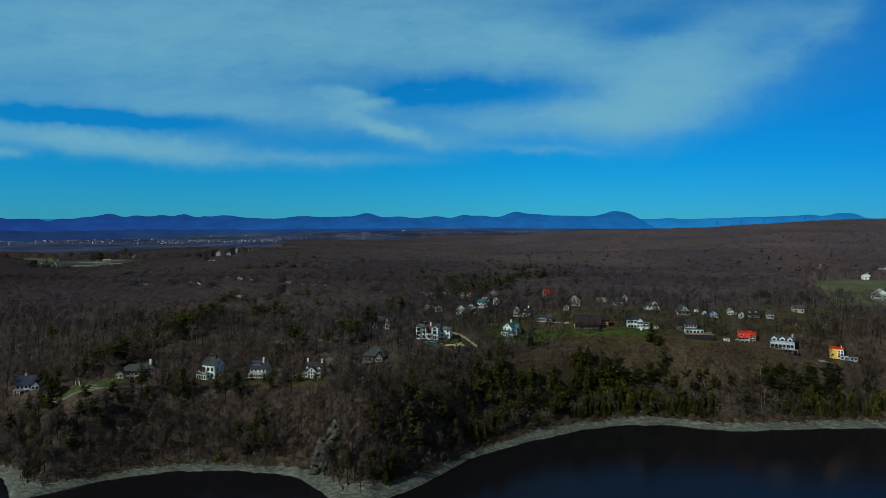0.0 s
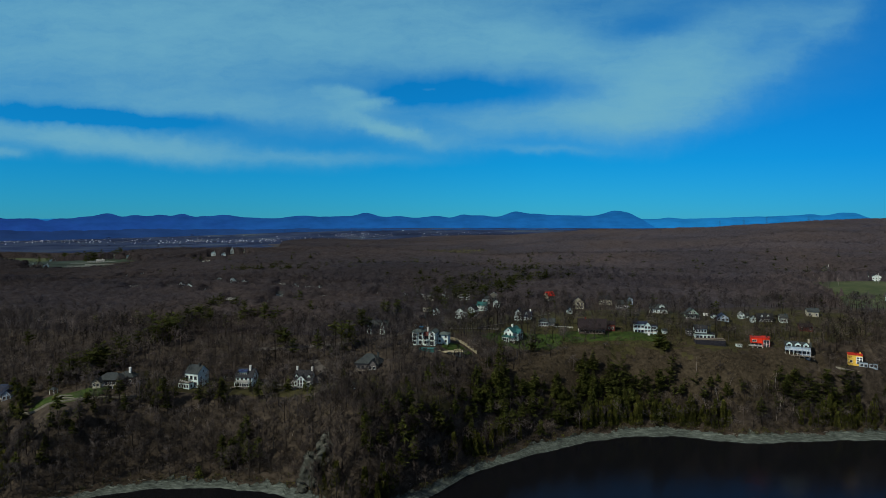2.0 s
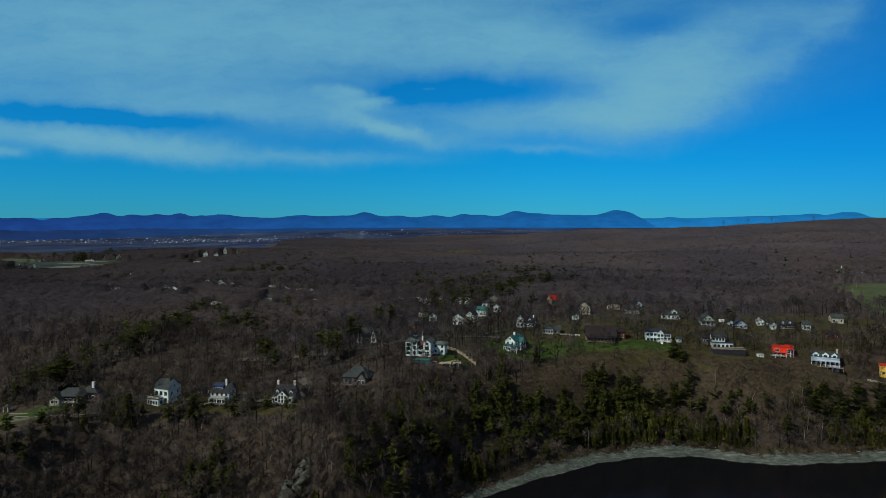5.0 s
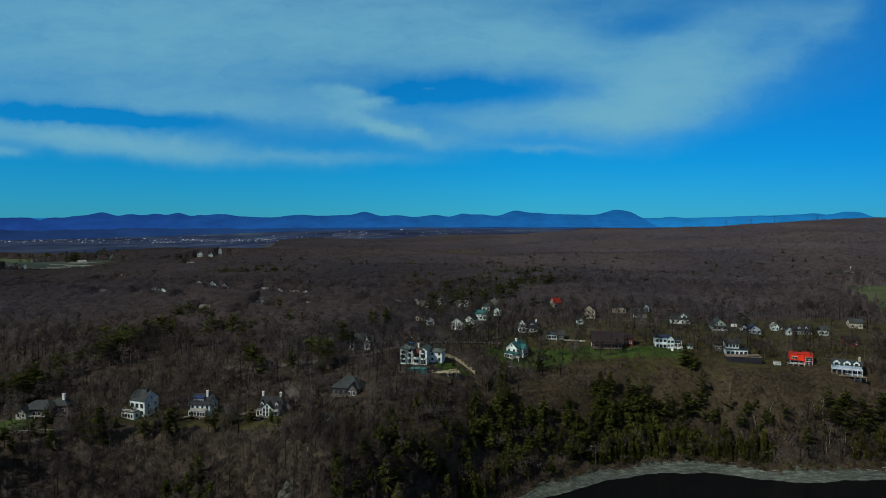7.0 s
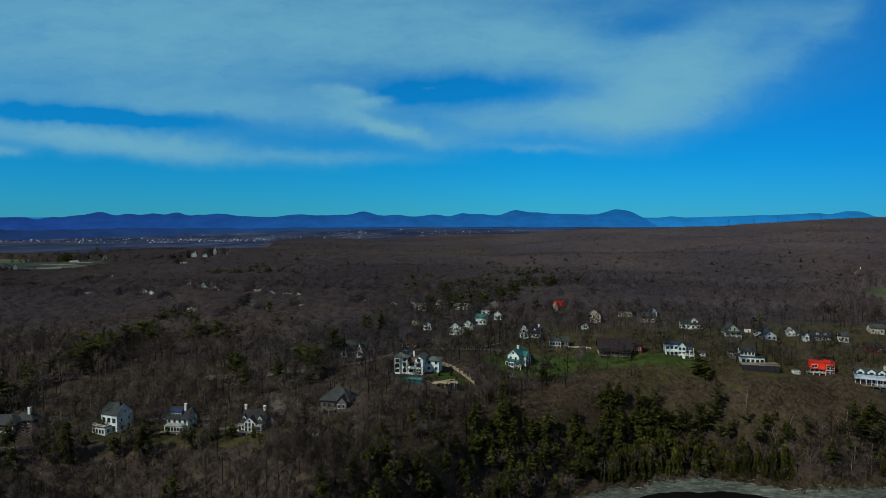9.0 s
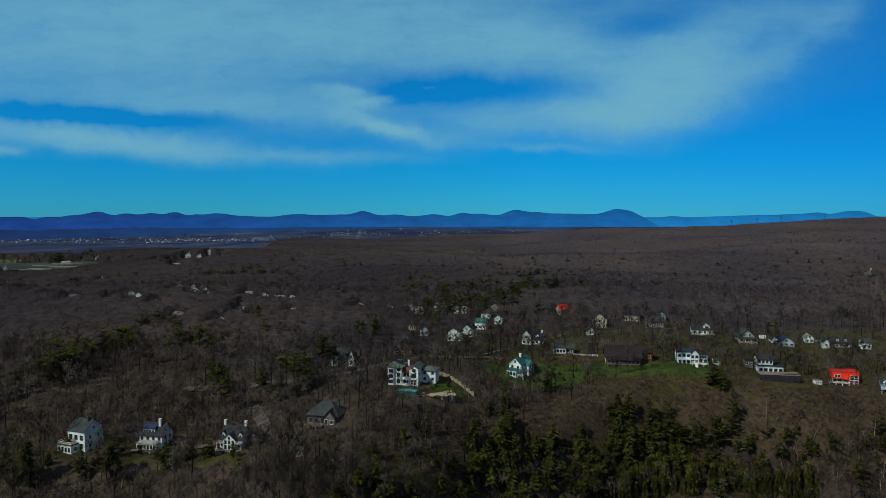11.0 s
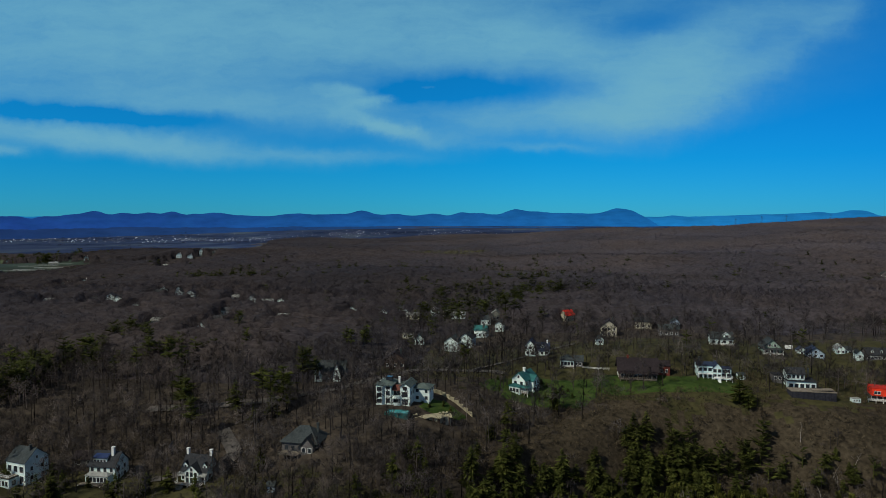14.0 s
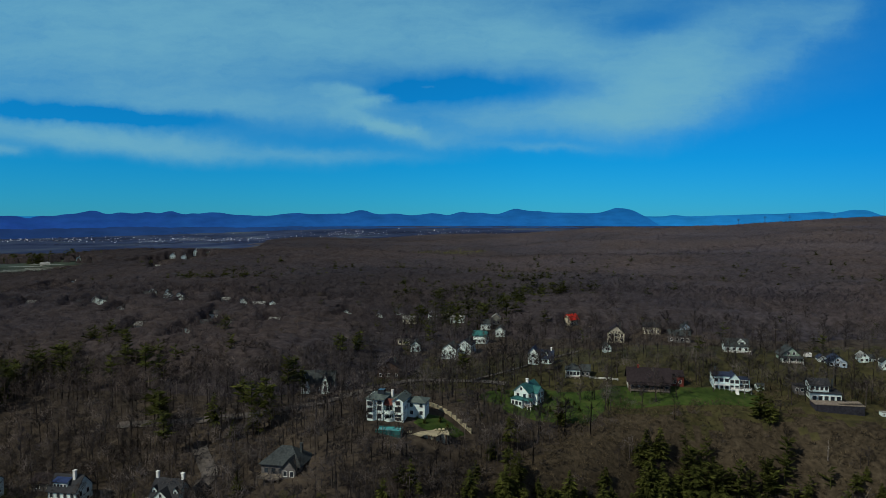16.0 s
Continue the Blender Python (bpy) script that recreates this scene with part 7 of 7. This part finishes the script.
brush(-640, -60, 395, 655, 3.6, 9.4, 2)
brush(-70, 430, 520, 655, 3.6, 8.4, 5)
brush(-1150, 760, 650, 1160, 4.6, 10.8, 3)
brush(-2000, 1300, 1150, 2200, 9, 11.4, 4)
X = R.uniform(-590, -190, 190)
Y = 1206 - 0.087 * (X + 560) + np.abs(R.normal(0, 9, len(X)))
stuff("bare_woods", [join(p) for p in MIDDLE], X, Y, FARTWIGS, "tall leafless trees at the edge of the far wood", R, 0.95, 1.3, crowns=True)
X = R.uniform(-590, -190, 60)
stuff("birch_trunks", [t for t, c in BARE[:3]], X, 1203 - 0.087 * (X + 560) + R.normal(0, 4, 60), BIRCH, "pale trunks along the far wood's edge", R, 0.5, 0.95)
# woods and hedges on the valley floor, in belts across the view
X, Y = [], []
for k in range(46):
    y0, x0, long = R.uniform(2000, 4100), R.uniform(-2600, 200), R.uniform(60, 420)
    n = int(long / 7)
    X.append(x0 + R.uniform(-long, long, n)), Y.append(y0 + R.normal(0, 22, n))
X, Y = np.concatenate(X), np.concatenate(Y)
ok = (X / Y < -0.30) | (Y > 2950)
stuff("valley_woods", DIST, X[ok], Y[ok], VALLEYWOOD, "belts of woodland across the valley, blue-grey with painted haze", R, 0.55, 0.95, crowns=True)
X, Y = R.normal(-155, 38, 90), R.normal(1300, 20, 90)
stuff("budding_trees", DIST, X, Y, WILLOW, "pale yellow-green budding trees on the far slope", R, 0.95, 1.15, crowns=True)
X, Y = R.normal(262, 34, 60), R.normal(690, 26, 60)
stuff("birch_trunks", [t for t, c in BARE[:3]], X, Y, BIRCH, "pale birch trunks at the field edge", R, 0.35, 0.65)
# scrub on the open bluff and the forest edge
X, Y = spread_over(R, -260, 220, 250, 440, 2.7)
s = Y - shoreline(X)
scrubby = ((X - 72) / 104) ** 2 + ((s - 40) / 25) ** 2 < 1
ok = in_view(X, Y) & (s > 5.5) & clear_of(X, Y) & ((scrubby & (R.random(len(X)) < 0.9)) | ((s < 75) & (R.random(len(X)) < 0.5)))
stuff("scrub", SHRUBS, X[ok], Y[ok], SCRUBTWIGS, "dry brown scrub on the open bluff", R, 0.6, 1.5, category="scrub")

X, Y = spread_over(R, -330, 225, 245, 412, 3.5)
s = Y - shoreline(X)
ok = in_view(X, Y) & (s > 6 + 8 * np.exp(-((X + 66) / 20) ** 2) + 6 * np.exp(-((X + 226) / 22) ** 2)) & (s < np.where(X < -30, 95, 62)) & clear_of(X, Y) & (R.random(len(X)) < np.where(X < -30, 1.0, 0.55)) & ((((X - 72) / 100) ** 2 + ((s - 42) / 21) ** 2 > 1) | (R.random(len(X)) < 0.2))
stuff("thicket", [puff(24 + i, 12, 4.6, 80, 1.1, sink=3, slim=0.26) for i in range(3)], X[ok], Y[ok], TWIGS, "mauve-brown thicket of bare saplings on the slope", R, 0.28, 0.55, category="scrub", crowns=True)
hx, hy = R.normal(-950, 45, 40), R.normal(1262, 16, 40)
stuff("pine_woods", [join(p) for p in FARPINES[:2]], np.concatenate([hx, R.normal(-800, 9, 14), R.normal(-860, 60, 24), (-768, -744, -716)]), np.concatenate([hy, R.normal(1078, 7, 14), R.normal(1150, 10, 24), (1110, 1120, 1124)]), PINE, "dark hedgerow trees by the far field", R, 1.0, 1.6)


X = R.uniform(-262, 222, 900)
edge_s = 3.6 + 2.4 * ramp(-50, 0, X) + 8 * np.exp(-((X + 66) / 20) ** 2) + 6 * np.exp(-((X + 226) / 22) ** 2)
Y = shoreline(X) + edge_s + np.abs(R.normal(0.6, 1.8, len(X)))
stuff("scrub", SHRUBS, X[:700], Y[:700], SCRUBTWIGS, "low brown bushes at the head of the beach", R, 0.5, 1.1, category="scrub")
stuff("scrub", SHRUBS, X[700:], Y[700:], CEDAR, "low olive-green bushes at the head of the beach", R, 0.5, 1.2, category="scrub")

# pale birches on the slope
BIRCHES = [bare_tree(90 + i, h, sp, 9, 90, 0.07) for i, (h, sp) in enumerate(((9, 2.6), (11, 2.8), (8, 2.4)))]
bx = np.concatenate([R.uniform(98, 152, 15), R.uniform(-165, -60, 9)])
plant("birch_tree", tree_meshes("birch", BIRCHES, BIRCH, SCRUBTWIGS), bx, shoreline(bx) + R.uniform(12, 36, len(bx)), R, "leafless birch with pale trunk on the bluff", "birches", 0.8, 1.15)


def utility_pole(x, y):
    P = site("utility_pole", x, y, R.uniform(-20, 20), "weathered wooden utility pole with crossarm", "pole", "utility poles")
    part("pole", mesh_from("pole", *tube([(0, 0, -1), (0, 0, 5), (0, 0, 10.5)], [0.17, 0.15, 0.11], 8), BARK), BARK, P)
    part("crossarm", simple_box(-1.1, 1.1, -0.18, -0.10, 9.6, 9.75), WOOD, P)
    for dx in (-0.95, 0, 0.95):
        part("insulator", simple_box(dx - 0.06, dx + 0.06, -0.2, -0.08, 9.755, 9.95), SLATE, P)


for x, y in ((62, 520), (48, 494), (26, 503), (-30, 438), (120, 500)):
    utility_pole(x, y)


def pylon(x, y, h):
    """A lattice tower: four leaning legs, braces and three crossarms."""
    P = site("transmission_pylon", x, y, 20, "thin grey lattice pylon on the wooded crest", "pylon", "pylons", dz=9.0)
    for sx, sy in ((-1, -1), (1, -1), (1, 1), (-1, 1)):
        part("leg", mesh_from("leg", *tube([(2.2 * sx, 2.2 * sy, -10), (1.0 * sx, 1.0 * sy, h * 0.55), (0.2 * sx, 0.2 * sy, h)], [0.16, 0.13, 0.08], 4), SLATE), SLATE, P)
    for k, w in enumerate((4.2, 5.2, 3.6)):
        z = h * (0.62 + 0.15 * k)
        part("crossarm", simple_box(-w, w, -0.15, 0.15, z, z + 0.35), SLATE, P)


for x, y, h in ((557, 1900, 21), (623, 1900, 21), (685, 1900, 22), (796, 1900, 24)):
    pylon(x, y, h)


# ---- shore: boulders, ledges, driftwood and the rock bluff ----
def lumps(seed, size, flat, sub=2, rough=0.35):
    bm = bmesh.new()
    bmesh.ops.create_icosphere(bm, subdivisions=sub, radius=size)
    o = Vector((seed * 3.7, seed * 1.3, 0))
    for v in bm.verts:
        v.co += size * rough * noise.noise_vector(v.co / size * 1.6 + o) + size * rough * 0.5 * noise.noise_vector(v.co / size * 4 + o)
        v.co.z *= flat
    V = np.array([v.co[:] for v in bm.verts])
    Fc = np.array([[v.index for v in f.verts] for f in bm.faces])
    bm.free()
    return V, Fc


STONES = [lumps(i, 0.9, 0.45, 1) for i in range(5)]
X = R.uniform(-262, 230, 2200)
Y = shoreline(X) + np.abs(R.normal(0, 4.0, len(X))) - 0.8
stuff("shore_boulders", STONES, X, Y, SHORE, "grey-green boulders and ledges along the waterline", R, 0.15, 0.8, sink=0.1, category="rocks")
for i in range(30):
    x = R.uniform(30, 210) if i < 24 else R.uniform(-235, -110)
    y = float(shoreline(x)) + R.uniform(4, 9)
    P = thing("driftwood_log", pose(x, y, float(ground(x, y)) + 0.25, R.uniform(-5, 5), R.uniform(-6, 6), R.normal(0, 30)), "bleached driftwood log on the shore rocks", "driftwood", "driftwood")
    L, bm = R.uniform(1.5, 5.0), bmesh.new()
    v, f = tube([(0, 0, -L / 2), (0.1 * L, 0, 0), (0.04 * L, 0.05 * L, L / 2)], [0.15, 0.12, 0.05], 6)
    me = mesh_from("trunk", v[:, [2, 0, 1]], f, DRIFT)
    part("trunk", me, DRIFT, P)


def rock_bluff():
    P = thing("rock_bluff", pose(-88, 273, 0), "weathered grey rock bluff with ledges above the point", "cliff")
    for i, (x, y, z, s, fl) in enumerate(((-2, -1, 8, 5.5, 1.2), (3, 3, 14, 5.0, 1.1), (-4, 4, 16, 4.2, 1.1), (4, -3, 5, 4.2, 0.9), (-6, -3, 4, 3.6, 0.8), (1, 6, 19, 3.6, 1.0), (8, -4, 4, 3.0, 0.8))):
        V, Fc = lumps(30 + i, s, fl, 3, 0.75)
        V = np.round(V / 1.1) * 0.72 + V * 0.35
        g = float(ground(-88 + x, 273 + y))
        ob = part("rock", mesh_from("rock", V, Fc, CLIFF), CLIFF, P)
        ob.location = (x, y, min(z, g + 1.0))


rock_bluff()
